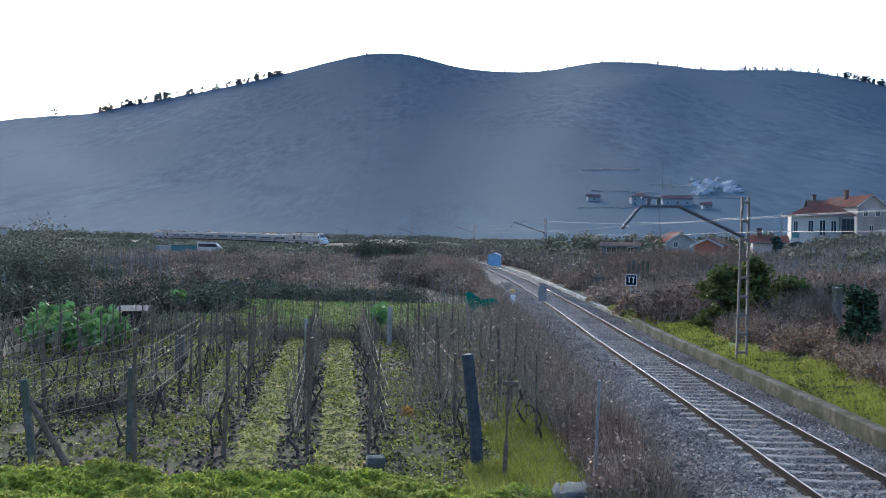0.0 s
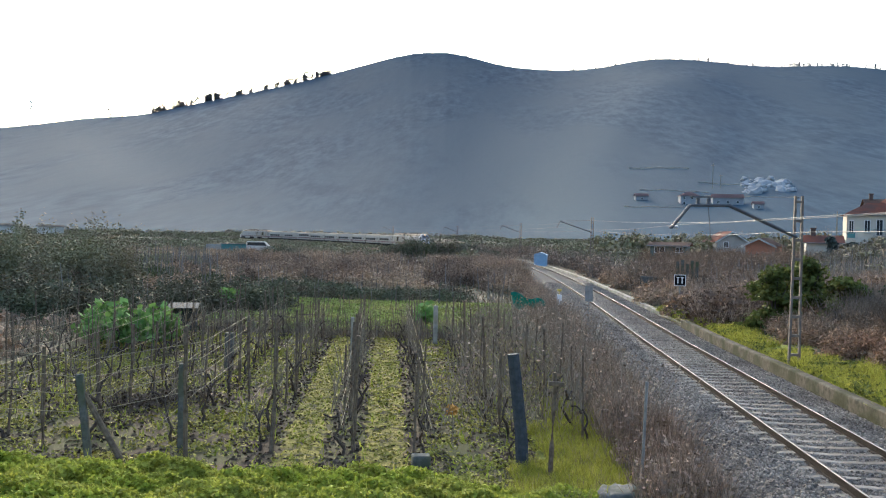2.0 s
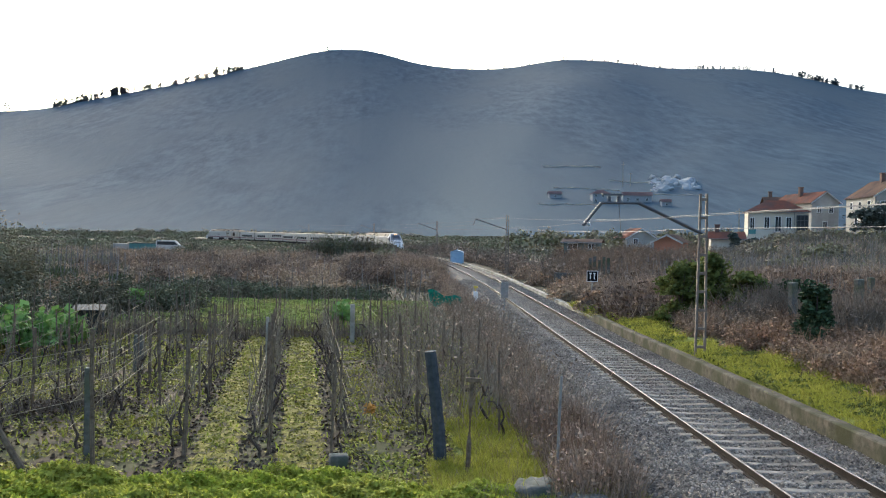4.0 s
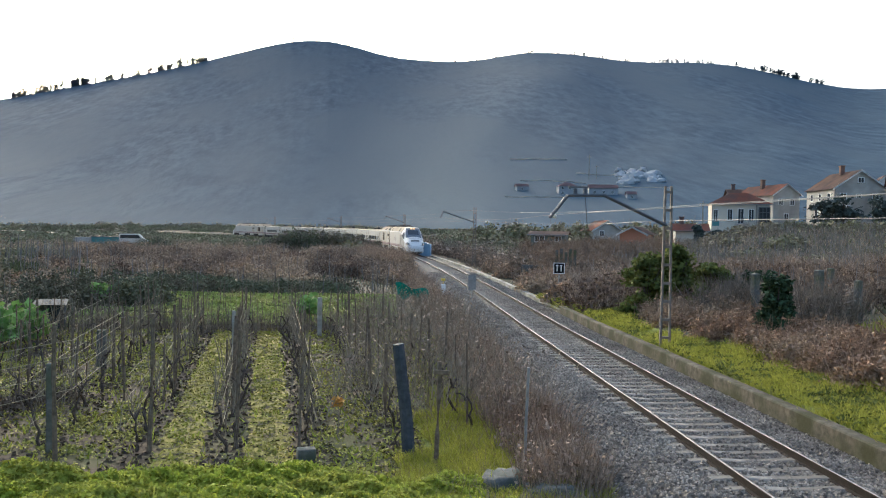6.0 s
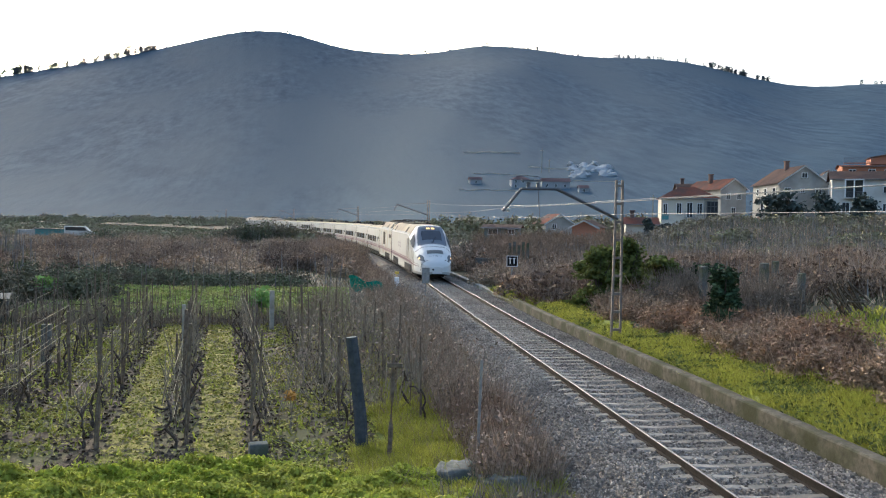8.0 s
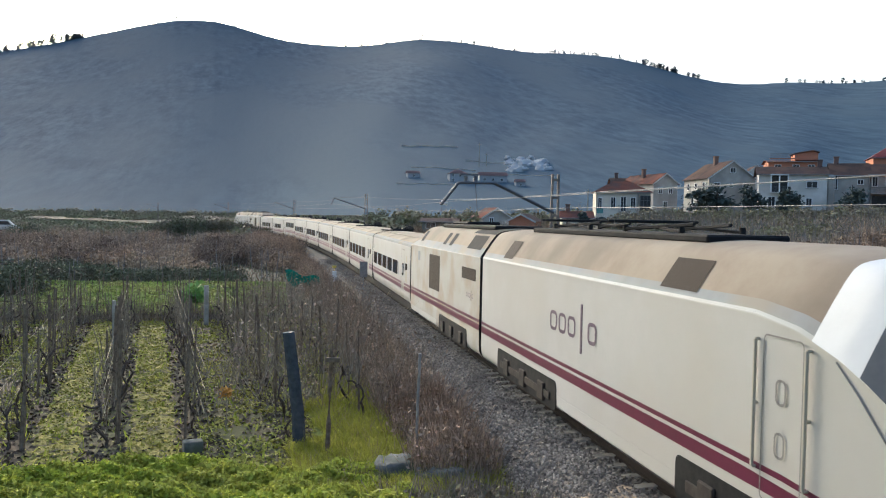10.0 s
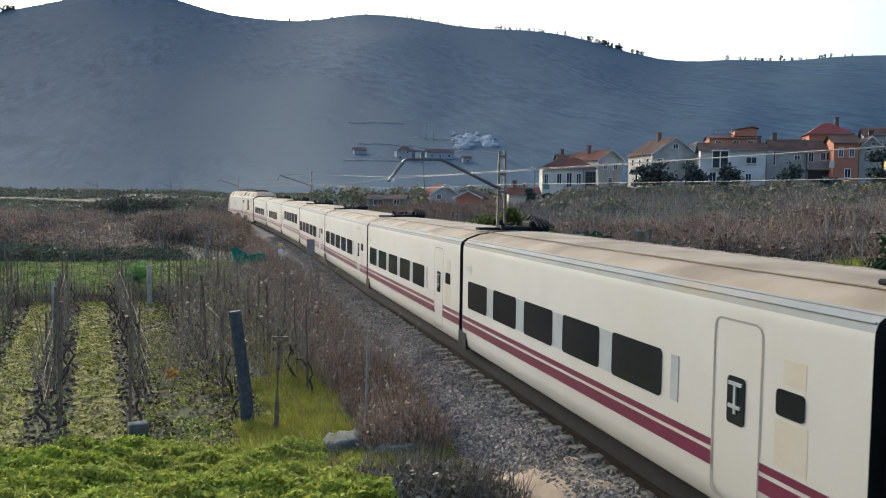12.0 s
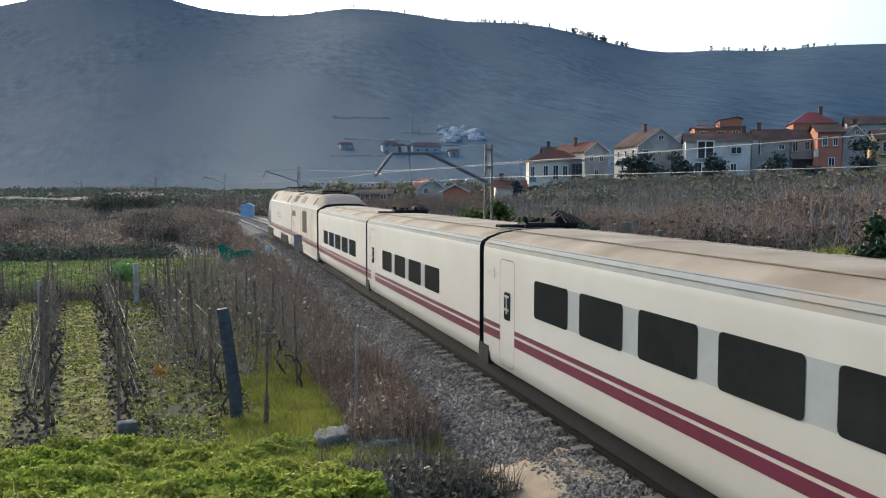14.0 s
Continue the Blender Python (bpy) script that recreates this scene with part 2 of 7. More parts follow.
def part(name, bm, material, parent, label="", smooth=False):
    """Link a bmesh as one mesh object under a thing or a part."""
    return link_mesh(name, bm, material, parent, label, smooth)


def thing(name, label, category, m=None, group="", kind=""):
    """An Empty at the base of a thing."""
    ob = tagged(new(name), label, category, group, kind)
    if m is not None:
        ob.matrix_basis = m
    return ob


def box(bm, x0, x1, y0, y1, z0, z1, bevel=0.0):
    vs = [bm.verts.new((x, y, z)) for z in (z0, z1) for y in (y0, y1) for x in (x0, x1)]
    fs = [bm.faces.new([vs[i] for i in q]) for q in ((0, 2, 3, 1), (4, 5, 7, 6), (0, 1, 5, 4), (2, 6, 7, 3), (0, 4, 6, 2), (1, 3, 7, 5))]
    if bevel:
        es = list({e for f in fs for e in f.edges})
        bmesh.ops.bevel(bm, geom=es, offset=bevel, segments=1, affect="EDGES")
    return vs


def bar(bm, a, b, r, n=6, r2=None):
    """A round bar from a to b, tapering to r2."""
    a, b = Vector(a), Vector(b)
    d = (b - a)
    q = d.to_track_quat("Z", "Y")
    r2 = r if r2 is None else r2
    ra = [bm.verts.new(a + q @ Vector((r * math.cos(6.2832 * i / n), r * math.sin(6.2832 * i / n), 0))) for i in range(n)]
    rb = [bm.verts.new(b + q @ Vector((r2 * math.cos(6.2832 * i / n), r2 * math.sin(6.2832 * i / n), 0))) for i in range(n)]
    for i in range(n):
        bm.faces.new((ra[i], ra[(i + 1) % n], rb[(i + 1) % n], rb[i]))
    bm.faces.new(ra[::-1])
    bm.faces.new(rb)


def tube(bm, pts, rads, n=6):
    """A bent tapering tube through points."""
    rings = []
    for i, p in enumerate(pts):
        a = Vector(pts[max(0, i - 1)])
        b = Vector(pts[min(len(pts) - 1, i + 1)])
        q = (b - a).to_track_quat("Z", "Y")
        rings.append([bm.verts.new(Vector(p) + q @ Vector((rads[i] * math.cos(6.2832 * k / n), rads[i] * math.sin(6.2832 * k / n), 0))) for k in range(n)])
    for r, s in zip(rings, rings[1:]):
        for k in range(n):
            bm.faces.new((r[k], r[(k + 1) % n], s[(k + 1) % n], s[k]))
    bm.faces.new(rings[0][::-1])
    bm.faces.new(rings[-1])


def prism(bm, outline, y0, y1):
    """An outline in x and z, drawn out from y0 to y1."""
    a = [bm.verts.new((x, y0, z)) for x, z in outline]
    b = [bm.verts.new((x, y1, z)) for x, z in outline]
    n = len(a)
    for i in range(n):
        bm.faces.new((a[i], a[(i + 1) % n], b[(i + 1) % n], b[i]))
    bm.faces.new(a[::-1])
    bm.faces.new(b)


def soup(name, quads, material, parent=None):
    """One mesh from an array of quads (n, 4, 3)."""
    q = np.ascontiguousarray(np.asarray(quads, np.float32).reshape(-1, 3))
    me = bpy.data.meshes.new(name)
    n = len(q) // 4
    me.vertices.add(len(q))
    me.vertices.foreach_set("co", q.ravel())
    me.loops.add(len(q))
    me.loops.foreach_set("vertex_index", np.arange(len(q), dtype=np.int32))
    me.polygons.add(n)
    me.polygons.foreach_set("loop_start", np.arange(0, 4 * n, 4, dtype=np.int32))
    me.update(calc_edges=True)
    me.materials.append(material)
    ob = new(name, me)
    if parent:
        ob.parent = parent
    return ob


RNG = np.random.default_rng(7)


def leaves(centres, size, lift=0.3, aspect=1.6, spread=0.35):
    """Leaf-like folded quads about given centres, turned at random; lift: how far they face up."""
    c = np.asarray(centres, float)
    n = len(c)
    a = RNG.normal(size=(n, 3))
    a[:, 2] *= 0.6
    a /= np.linalg.norm(a, axis=1)[:, None] + 1e-9
    up = np.tile((0.0, 0.0, 1.0), (n, 1)) * lift + RNG.normal(size=(n, 3)) * (1 - lift)
    b = np.cross(up, a)
    b /= np.linalg.norm(b, axis=1)[:, None] + 1e-9
    s = (size * RNG.uniform(1 - spread, 1 + spread, n))[:, None]
    l, w = a * s * aspect * 0.5, b * s * 0.5
    return np.stack([c - l, c - l * 0.1 + w, c + l, c - l * 0.1 - w], 1)


def blades(base, height, width, lean=0.3):
    """Upright tapering blades or twigs on given base points."""
    p = np.asarray(base, float)
    n = len(p)
    t = RNG.uniform(0, 6.2832, n)
    side = np.stack([np.cos(t), np.sin(t), 0 * t], 1)
    h = np.asarray(height) * RNG.uniform(0.5, 1.2, n)
    tip = p + np.stack([RNG.normal(size=n) * lean * h, RNG.normal(size=n) * lean * h, h], 1)
    w = np.asarray(width) * np.ones(n) * RNG.uniform(0.6, 1.4, n)
    w = w[:, None]
    return np.stack([p - side * w, p + side * w, tip + side * w * 0.35, tip - side * w * 0.35], 1)


def blob(n, centre, radii, shell=0.55):
    """Points in an uneven ellipsoid, most of them near its skin, none far under its base."""
    d = RNG.normal(size=(n, 3))
    d /= np.linalg.norm(d, axis=1)[:, None]
    d[:, 2] = np.abs(d[:, 2]) * 1.0 - 0.1 * RNG.random(n)
    k = RNG.uniform(shell, 1.0, n)[:, None] * (1 + 0.22 * np.sin(d[:, :1] * 7 + d[:, 1:2] * 5 + centre[0]) + 0.12 * np.sin(d[:, 1:2] * 13 + d[:, 2:3] * 9))
    return np.asarray(centre) + d * k * np.asarray(radii)


# ---- the lie of the land ----
def sstep(a, b, v):
    t = np.clip((np.asarray(v, float) - a) / (b - a), 0, 1)
    return t * t * (3 - 2 * t)


TRACK_X = 7.01
CURVE_START, CURVE_EASE, CURVE_R = 6.8, 159.0, 373.4
_s = np.arange(-150.0, 470.0, 0.5)
_h = np.cumsum(np.clip((_s - CURVE_START) / CURVE_EASE, 0, 1) * np.clip((375 - _s) / 40, -0.6, 1) / CURVE_R) * 0.5
_x = TRACK_X - np.cumsum(np.sin(_h)) * 0.5
_y = -150.0 + np.cumsum(np.cos(_h)) * 0.5
RISE = ((0, 36, 60, 75, 90, 110, 165, 200, 270, 360, 1000), (0, 0, 0.24, 0.40, 0.56, 0.76, 1.04, 1.2, 1.55, 1.95, 2.2))      # the line climbs gently away
_z = np.interp(_s, *RISE)


def track(s, off=0.0):
    """Place of the track's middle at s metres along it, off metres to the right of it, and its heading."""
    h = np.interp(s, _s, _h)
    return (np.interp(s, _s, _x) + off * np.cos(h), np.interp(s, _s, _y) + off * np.sin(h), np.interp(s, _s, _z), h)


def side_of_track(x, y):
    """How far a place lies to the right of the track's middle, about."""
    return np.asarray(x, float) - np.interp(y, _y, _x)


def lumps(x, y):
    x, y = np.asarray(x, float), np.asarray(y, float)
    return (np.sin(x * 0.9 + 1.3 * np.sin(y * 0.37)) * np.sin(y * 0.8 + np.sin(x * 0.5)) * 0.5 + 0.5 * np.sin(x * 2.3 + y * 1.7) * np.sin(y * 2.9 - x * 1.1))


def land(x, y):
    """Height of the ground."""
    x, y = np.asarray(x, float), np.asarray(y, float)
    d = side_of_track(x, y)
    z = -0.62 + 0.05 * lumps(x, y)
    z = z + sstep(16.8, 4.0, y) * sstep(4.2, 1.5, x) * (1.5 + 0.03 * lumps(x * 1.5, y * 1.5)) * sstep(-40, -10, y)   # bank at the stand
    right = sstep(2.4, 2.75, d)
    bank = 0.10 + 0.10 * np.clip(d - 2.7, 0, 4) + 0.075 * np.clip(d - 6, 0, 95) * sstep(600, 250, y) + 0.07 * lumps(x, y)
    far = sstep(46, 56, y)
    z = z * (1 - right) + right * (bank * (1 - far * 0.6) + (-0.3) * far * sstep(14, 4, d))
    z = z + np.interp(np.hypot(x, y), *RISE) * sstep(-20, 20, y)
    z = z + 2.9 * sstep(92, 142, np.hypot(x, y)) * sstep(0.33, 0.45, np.arctan2(x, y)) * sstep(1.6, 1.2, np.arctan2(x, y)) * sstep(900, 300, np.hypot(x, y))   # rise below the village
    return z


def grid_mesh(name, xs, ys, material, lift=0.0, keep=None):
    X, Y = np.meshgrid(xs, ys)
    Z = land(X, Y) + lift
    nx, ny = len(xs), len(ys)
    v = np.stack([X, Y, Z], -1).reshape(-1, 3)
    f = [(j * nx + i, j * nx + i + 1, (j + 1) * nx + i + 1, (j + 1) * nx + i) for j in range(ny - 1) for i in range(nx - 1)
         if keep is None or keep((xs[i] + xs[i + 1]) / 2, (ys[j] + ys[j + 1]) / 2)]
    me = bpy.data.meshes.new(name)
    me.from_pydata([tuple(p) for p in v], [], f)
    me.materials.append(material)
    me.shade_smooth()
    return new(name, me)

# ---- ground ----


def ground():
    def steps(a, b, fine, lo, hi, grow):
        v = list(np.arange(a, b + 1e-6, fine))
        s = fine
        while v[-1] < hi:
            s *= grow
            v.append(v[-1] + s)
        s = fine
        while v[0] > lo:
            s *= grow
            v.insert(0, v[0] - s)
        return np.array(v)
    ob = grid_mesh("ground", steps(-20, 24, 0.4, -2600, 2600, 1.12), steps(10, 62, 0.5, -2600, 2600, 1.1), M_PLAIN)
    me = ob.data
    me.materials.append(M_VINE_SOIL)
    me.materials.append(M_TURF)
    n = len(me.polygons)
    c = np.empty(n * 3, np.float32)
    me.polygons.foreach_get("center", c)
    c = c.reshape(-1, 3)
    idx = np.zeros(n, np.int32)
    row = c[:, 0] + 0.146 * (c[:, 1] - 18)
    idx[(c[:, 1] > 8) & (c[:, 1] < 40) & (row > -16) & (row < 3.0)] = 1
    lx = c[:, 0] - (0.5 + 0.10 * (c[:, 1] - 16))
    idx[(c[:, 1] > -60) & (c[:, 1] < 15.4) & (c[:, 0] < 3.6) & (c[:, 0] > -60)] = 2
    idx[(c[:, 1] > 10) & (c[:, 1] < 24) & (lx > 0) & (c[:, 0] < 4.0)] = 2
    idx[(c[:, 0] > 9.3) & (c[:, 0] < 11.4) & (c[:, 1] > 0) & (c[:, 1] < 44)] = 2
    me.polygons.foreach_set("material_index", idx)
    tagged(ob, "winter valley floor of brown earth and thin grass", "ground", kind="structure")


ground()

# ---- the wooded hills ----
RIDGE_B = (-75, -45, -32.7, -27, -24.7, -21.3, -14.6, -10.4, -7.8, -5.6, -3.1, -0.7, 3.2, 6.4, 8.9, 12.7, 16.3, 21.5, 24.3, 28, 31, 34, 37, 39.7, 43, 50, 62, 80)
RIDGE_E = (3.0, 4.6, 5.74, 6.95, 7.15, 8.2, 10.0, 11.3, 12.1, 12.5, 12.35, 11.6, 11.3, 11.45, 12.05, 11.85, 11.25, 11.05, 10.5, 9.35, 8.8, 8.95, 8.6, 8.8, 8.7, 8.2, 6.5, 4.0)


def hill_noise(b, r):
    v = np.zeros_like(b)
    for k, (fb, fr, am, ph) in enumerate(((7, 0.0035, 1.0, 0.3), (15, 0.007, 0.55, 1.7), (31, 0.012, 0.3, 2.9))):
        v += am * np.sin(b * fb * 1.7 + 1.3 * np.sin(r * fr * 0.8 + ph) + ph)      # ribs and gullies down the slope
    return v


def hill_height(b, r):
    """Height of the hillside at a bearing (radians, to the right) and distance."""
    deg = np.degrees(b)
    e = np.interp(deg, RIDGE_B, RIDGE_E)
    for k in (-1.2, 1.2):
        e = e + np.interp(deg + k, RIDGE_B, RIDGE_E)
    e = e / 3 + 0.12
    rr = 1450 + 120 * np.sin(b * 3 + 0.5)
    r0 = 290 + 170 * sstep(8, -3, deg) + 120 * sstep(30, 50, deg)
    top = np.tan(np.radians(e)) * rr + EYE[2]
    u = np.clip((r - r0) / (rr - r0), 0, 1.35)
    up = np.where(u < 1, u ** 1.28, 1 - (u - 1) * 0.8)
    z = (top + 4) * up - 0.6
    z = z + 2.6 * hill_noise(b, r) * np.clip(u * 3, 0, 1) * np.clip((1.0 - u) * 4, 0, 1)
    return z


def hills():
    bs = np.radians(np.concatenate([np.linspace(-78, -41, 60), np.linspace(-40.8, 47.8, 700), np.linspace(48, 82, 60)]))
    rs = np.concatenate([np.linspace(270, 1000, 170), np.linspace(1004, 1640, 150), np.linspace(1660, 1960, 10)])
    B, Rr = np.meshgrid(bs, rs)
    Z = hill_height(B, Rr)
    v = np.stack([np.sin(B) * Rr, np.cos(B) * Rr, Z], -1).reshape(-1, 3)
    nb = len(bs)
    f = [(j * nb + i, j * nb + i + 1, (j + 1) * nb + i + 1, (j + 1) * nb + i) for j in range(len(rs) - 1) for i in range(nb - 1)]
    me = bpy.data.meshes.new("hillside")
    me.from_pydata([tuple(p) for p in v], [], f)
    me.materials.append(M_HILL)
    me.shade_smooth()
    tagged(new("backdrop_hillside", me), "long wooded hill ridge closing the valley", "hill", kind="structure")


hills()


def pine(name, h, seed, label):
    """A ridge pine: bare tapered trunk, limbs and an uneven crown of needle clumps."""
    global RNG
    keep, RNG = RNG, np.random.default_rng(seed)
    t = thing(name, label, "tree", group="ridge trees")
    bm = bmesh.new()
    lean = RNG.normal() * 0.4
    tube(bm, [(0, 0, -1), (lean * 0.3, 0, h * 0.4), (lean, 0, h * 0.9)], [0.7, 0.55, 0.25], 5)
    tips = []
    for k in range(11):
        z = h * (0.02 + 0.082 * k)
        a = RNG.uniform(0, 6.28)
        l = h * RNG.uniform(0.10, 0.34)
        p = (lean * z / h + l * math.cos(a), l * math.sin(a), z + l * 0.35)
        tips.append(p)
        bar(bm, (lean * z / h, 0, z), p, 0.09, 4, 0.03)
    part("trunk", bm, M_BARK, t)
    tips.append((lean, 0, h * 0.95))
    pts = np.concatenate([blob(34, p, (h * 0.19, h * 0.19, h * 0.13), 0.1) for p in tips])
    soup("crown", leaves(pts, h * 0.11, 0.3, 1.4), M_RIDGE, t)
    RNG = keep
    return t


def ridge_trees():
    kinds = [pine("pine_tree", 13, 3, "tall dark pine with a ragged crown on the ridge"), pine("pine_tree", 10, 8, "small dark pine on the ridge"),
             pine("pine_tree", 17, 21, "tall pine with a high bare trunk on the ridge")]
    rng = random.Random(5)
    bears = [rng.uniform(-23.8, -12.3) for _ in range(140)] + [rng.uniform(-26.8, -23) for _ in range(4)] + [rng.uniform(9, 24) for _ in range(80)] \
        + [rng.uniform(24.2, 28.3) for _ in range(48)] + [rng.uniform(33.5, 41) for _ in range(30)] + [rng.uniform(-12, 9) for _ in range(26)]
    for i, bdeg in enumerate(bears):
        b = radians(bdeg)
        r = 1450 + 120 * math.sin(b * 3 + 0.5) + rng.uniform(-5, 3)
        z = float(hill_height(np.array([b]), np.array([r]))[0])
        k = rng.uniform(0.55, 1.25) * (0.8 if 24 <= bdeg <= 28 else 1.0) * (0.6 if 9 < bdeg < 24 or bdeg > 28 or -12 < bdeg < 9 else 1.0)
        m = pose(math.sin(b) * r, math.cos(b) * r, z - 0.5, 0, 0, rng.uniform(0, 360)) @ Matrix.Scale(k, 4)
        src = kinds[rng.choice((0, 0, 1, 2))]
        if i < 3:
            src = kinds[i]
            src.matrix_basis = m
        else:
            copy_thing(src, m)
    return kinds


ridge_trees()


def pylon(m):
    t = thing("power_pylon", "slender lattice power pylon on the skyline", "pylon", m)
    bm = bmesh.new()
    hs = [0, 10, 20, 30, 40, 50]
    ws = [3.2, 2.6, 2.0, 1.4, 1.0, 0.5]
    for (z0, w0), (z1, w1) in zip(zip(hs, ws), list(zip(hs, ws))[1:]):
        for sx, sy in ((1, 1), (1, -1), (-1, 1), (-1, -1)):
            bar(bm, (sx * w0, sy * w0, z0), (sx * w1, sy * w1, z1), 0.4, 4)
        for sy in (1, -1):
            bar(bm, (-w0, sy * w0, z0), (w1, sy * w1, z1), 0.22, 4)
            bar(bm, (w0, sy * w0, z0), (-w1, sy * w1, z1), 0.22, 4)
    part("tower", bm, M_STEEL, t)
    for z in (30, 38, 46):
        bm = bmesh.new()
        bar(bm, (-7, 0, z), (7, 0, z), 0.4, 4)
        bar(bm, (-7, 0, z), (0, 0, z + 3), 0.15, 4)
        bar(bm, (7, 0, z), (0, 0, z + 3), 0.15, 4)
        part("crossarm", bm, M_STEEL, t)


_b = radians(-30.95)
pylon(pose(math.sin(_b) * 1370, math.cos(_b) * 1370, 146, 0, 0, 20))

# ---- railway ----


def sweep(name, outline, s0, s1, ds, material, parent=None, flip=False):
    """An outline in (offset, height) drawn along the track."""
    ss = np.arange(s0, s1 + ds / 2, ds)
    v, f = [], []
    n = len(outline)
    for s in ss:
        for o, z in outline:
            x, y, zz, h = track(s, o)
            v.append((float(x), float(y), float(zz) + z))
    for j in range(len(ss) - 1):
        for i in range(n):
            k = (i + 1) % n
            f.append((j * n + i, j * n + k, (j + 1) * n + k, (j + 1) * n + i))
    f.append(tuple(range(n)))
    f.append(tuple(range((len(ss) - 1) * n, len(ss) * n))[::-1])
    me = bpy.data.meshes.new(name)
    me.from_pydata(v, [], f)
    me.materials.append(material)
    bm = bmesh.new()
    bm.from_mesh(me)
    bmesh.ops.recalc_face_normals(bm, faces=bm.faces)
    bm.to_mesh(me)
    bm.free()
    ob = new(name, me)
    if parent:
        ob.parent = parent
    return ob


def railway():
    bed = sweep("track_bed", [(-3.1, -0.75), (-2.55, -0.58), (-1.95, -0.20), (-1.3, -0.175), (-0.95, -0.175), (0, -0.185), (0.95, -0.175), (1.3, -0.175), (1.9, -0.185), (2.25, -0.22), (2.3, -0.8)], -140, 440, 2.0, M_BED)
    tagged(bed, "single railway track bed of grey ballast", "railway track", kind="structure")
    rail = [(-0.07, -0.172), (0.07, -0.172), (0.07, -0.155), (0.012, -0.14), (0.012, -0.045), (0.036, -0.035), (0.036, -0.004), (-0.036, -0.004), (-0.036, -0.035), (-0.012, -0.045), (-0.012, -0.14), (-0.07, -0.155)]
    for sx in (-0.87, 0.87):
        r = sweep("rail", [(sx + o, z) for o, z in rail], -140, 440, 2.0, M_RUST, bed)
        sweep("rail_head", [(sx - 0.024, -0.006), (sx + 0.024, -0.006), (sx + 0.019, 0.0), (sx - 0.019, 0.0)], -140, 440, 2.0, M_RAILTOP, r)
        r["label"] = "rusty steel rail with a polished head"
    bm = bmesh.new()
    out = [(-0.15, -0.38), (0.15, -0.38), (0.13, -0.185), (0.09, -0.16), (-0.09, -0.16), (-0.13, -0.185)]
    cuts = ((-1.3, -0.02), (-1.05, 0.0), (-0.65, 0.0), (-0.25, -0.018), (0.25, -0.018), (0.65, 0.0), (1.05, 0.0), (1.3, -0.02))
    rings = [[bm.verts.new((x, y, z + dz)) for x, z in out] for y, dz in cuts]
    for r, q in zip(rings, rings[1:]):
        for i in range(6):
            bm.faces.new((r[i], r[(i + 1) % 6], q[(i + 1) % 6], q[i]))
    bm.faces.new(rings[0][::-1])
    bm.faces.new(rings[-1])
    bmesh.ops.recalc_face_normals(bm, faces=bm.faces)
    me = bpy.data.meshes.new("sleeper")
    bm.to_mesh(me)
    bm.free()
    me.materials.append(M_SLEEPER)
    rng = random.Random(2)
    rest_v, rest_f = [], []
    for i in range(640):
        s = -20 + i * 0.58
        x, y, z, h = track(s)
        m = pose(float(x), float(y), float(z) + 0.014 + rng.uniform(-0.012, 0.006), 0, 0, math.degrees(h) + 90 + rng.uniform(-0.6, 0.6))
        if 8 < s < 180:
            ob = new("sleeper", me)
            ob.parent = bed
            ob.matrix_basis = m
        elif s > 0:
            k = len(rest_v)
            rest_v += [tuple(m @ v.co) for v in me.vertices]
            rest_f += [tuple(j + k for j in p.vertices) for p in me.polygons]
    rm = bpy.data.meshes.new("far_sleepers")
    rm.from_pydata(rest_v, [], rest_f)
    rm.materials.append(M_SLEEPER)
    ob = new("far_sleepers", rm)
    ob.parent = bed
    ob["kind"] = "stuff"
    # loose ballast stones, near stretch
    n = 70000
    s = 8 + 70 * RNG.random(n) ** 1.7
    o = RNG.uniform(-2.9, 2.28, n)
    zz = np.interp(o, (-3.1, -2.55, -1.95, -1.3, 0, 1.3, 1.9, 2.25), (-0.75, -0.58, -0.20, -0.175, -0.185, -0.175, -0.185, -0.22))
    ok = (np.abs(np.abs(o) - 0.87) > 0.09) & ~((np.abs(((s + 20) / 0.58) % 1 - 0.5) > 0.30) & (np.abs(o) < 1.28) & (RNG.random(n) < 0.85))
    s, o, zz = s[ok], o[ok], zz[ok]
    x, y, z, h = track(s, o)
    c = np.stack([x, y, z + zz + 0.004], 1)
    r = RNG.uniform(0.022, 0.046, len(c))
    t = RNG.uniform(0, 6.28, len(c))
    ring = [np.stack([np.cos(t + k * 1.5708) * r * RNG.uniform(0.7, 1.2, len(c)), np.sin(t + k * 1.5708) * r * RNG.uniform(0.7, 1.2, len(c)), RNG.uniform(-0.3, 0.2, len(c)) * r], 1) for k in range(4)]
    tops = [q * 0.6 + np.array((0, 0, 1)) * (r * RNG.uniform(0.5, 1.0, len(c)))[:, None] for q in ring]
    # weld each stone, so that it is one island
    me = bpy.data.meshes.new("ballast_stones")
    n = len(c)
    vv = np.concatenate([np.stack([c + q_ for q_ in ring], 1), np.stack([c + q_ for q_ in tops], 1)], 1).reshape(-1, 3)
    base = np.arange(n)[:, None] * 8
    faces = np.concatenate([base + np.array(q_) for q_ in ((0, 1, 5, 4), (1, 2, 6, 5), (2, 3, 7, 6), (3, 0, 4, 7), (4, 5, 6, 7))], 1).reshape(-1, 4)
    me.from_pydata(vv.tolist(), [], faces.tolist())
    me.materials.append(M_BALLAST)
    ob = new("ballast_stones", me)
    ob.parent = bed
    ob["kind"] = "stuff"


railway()


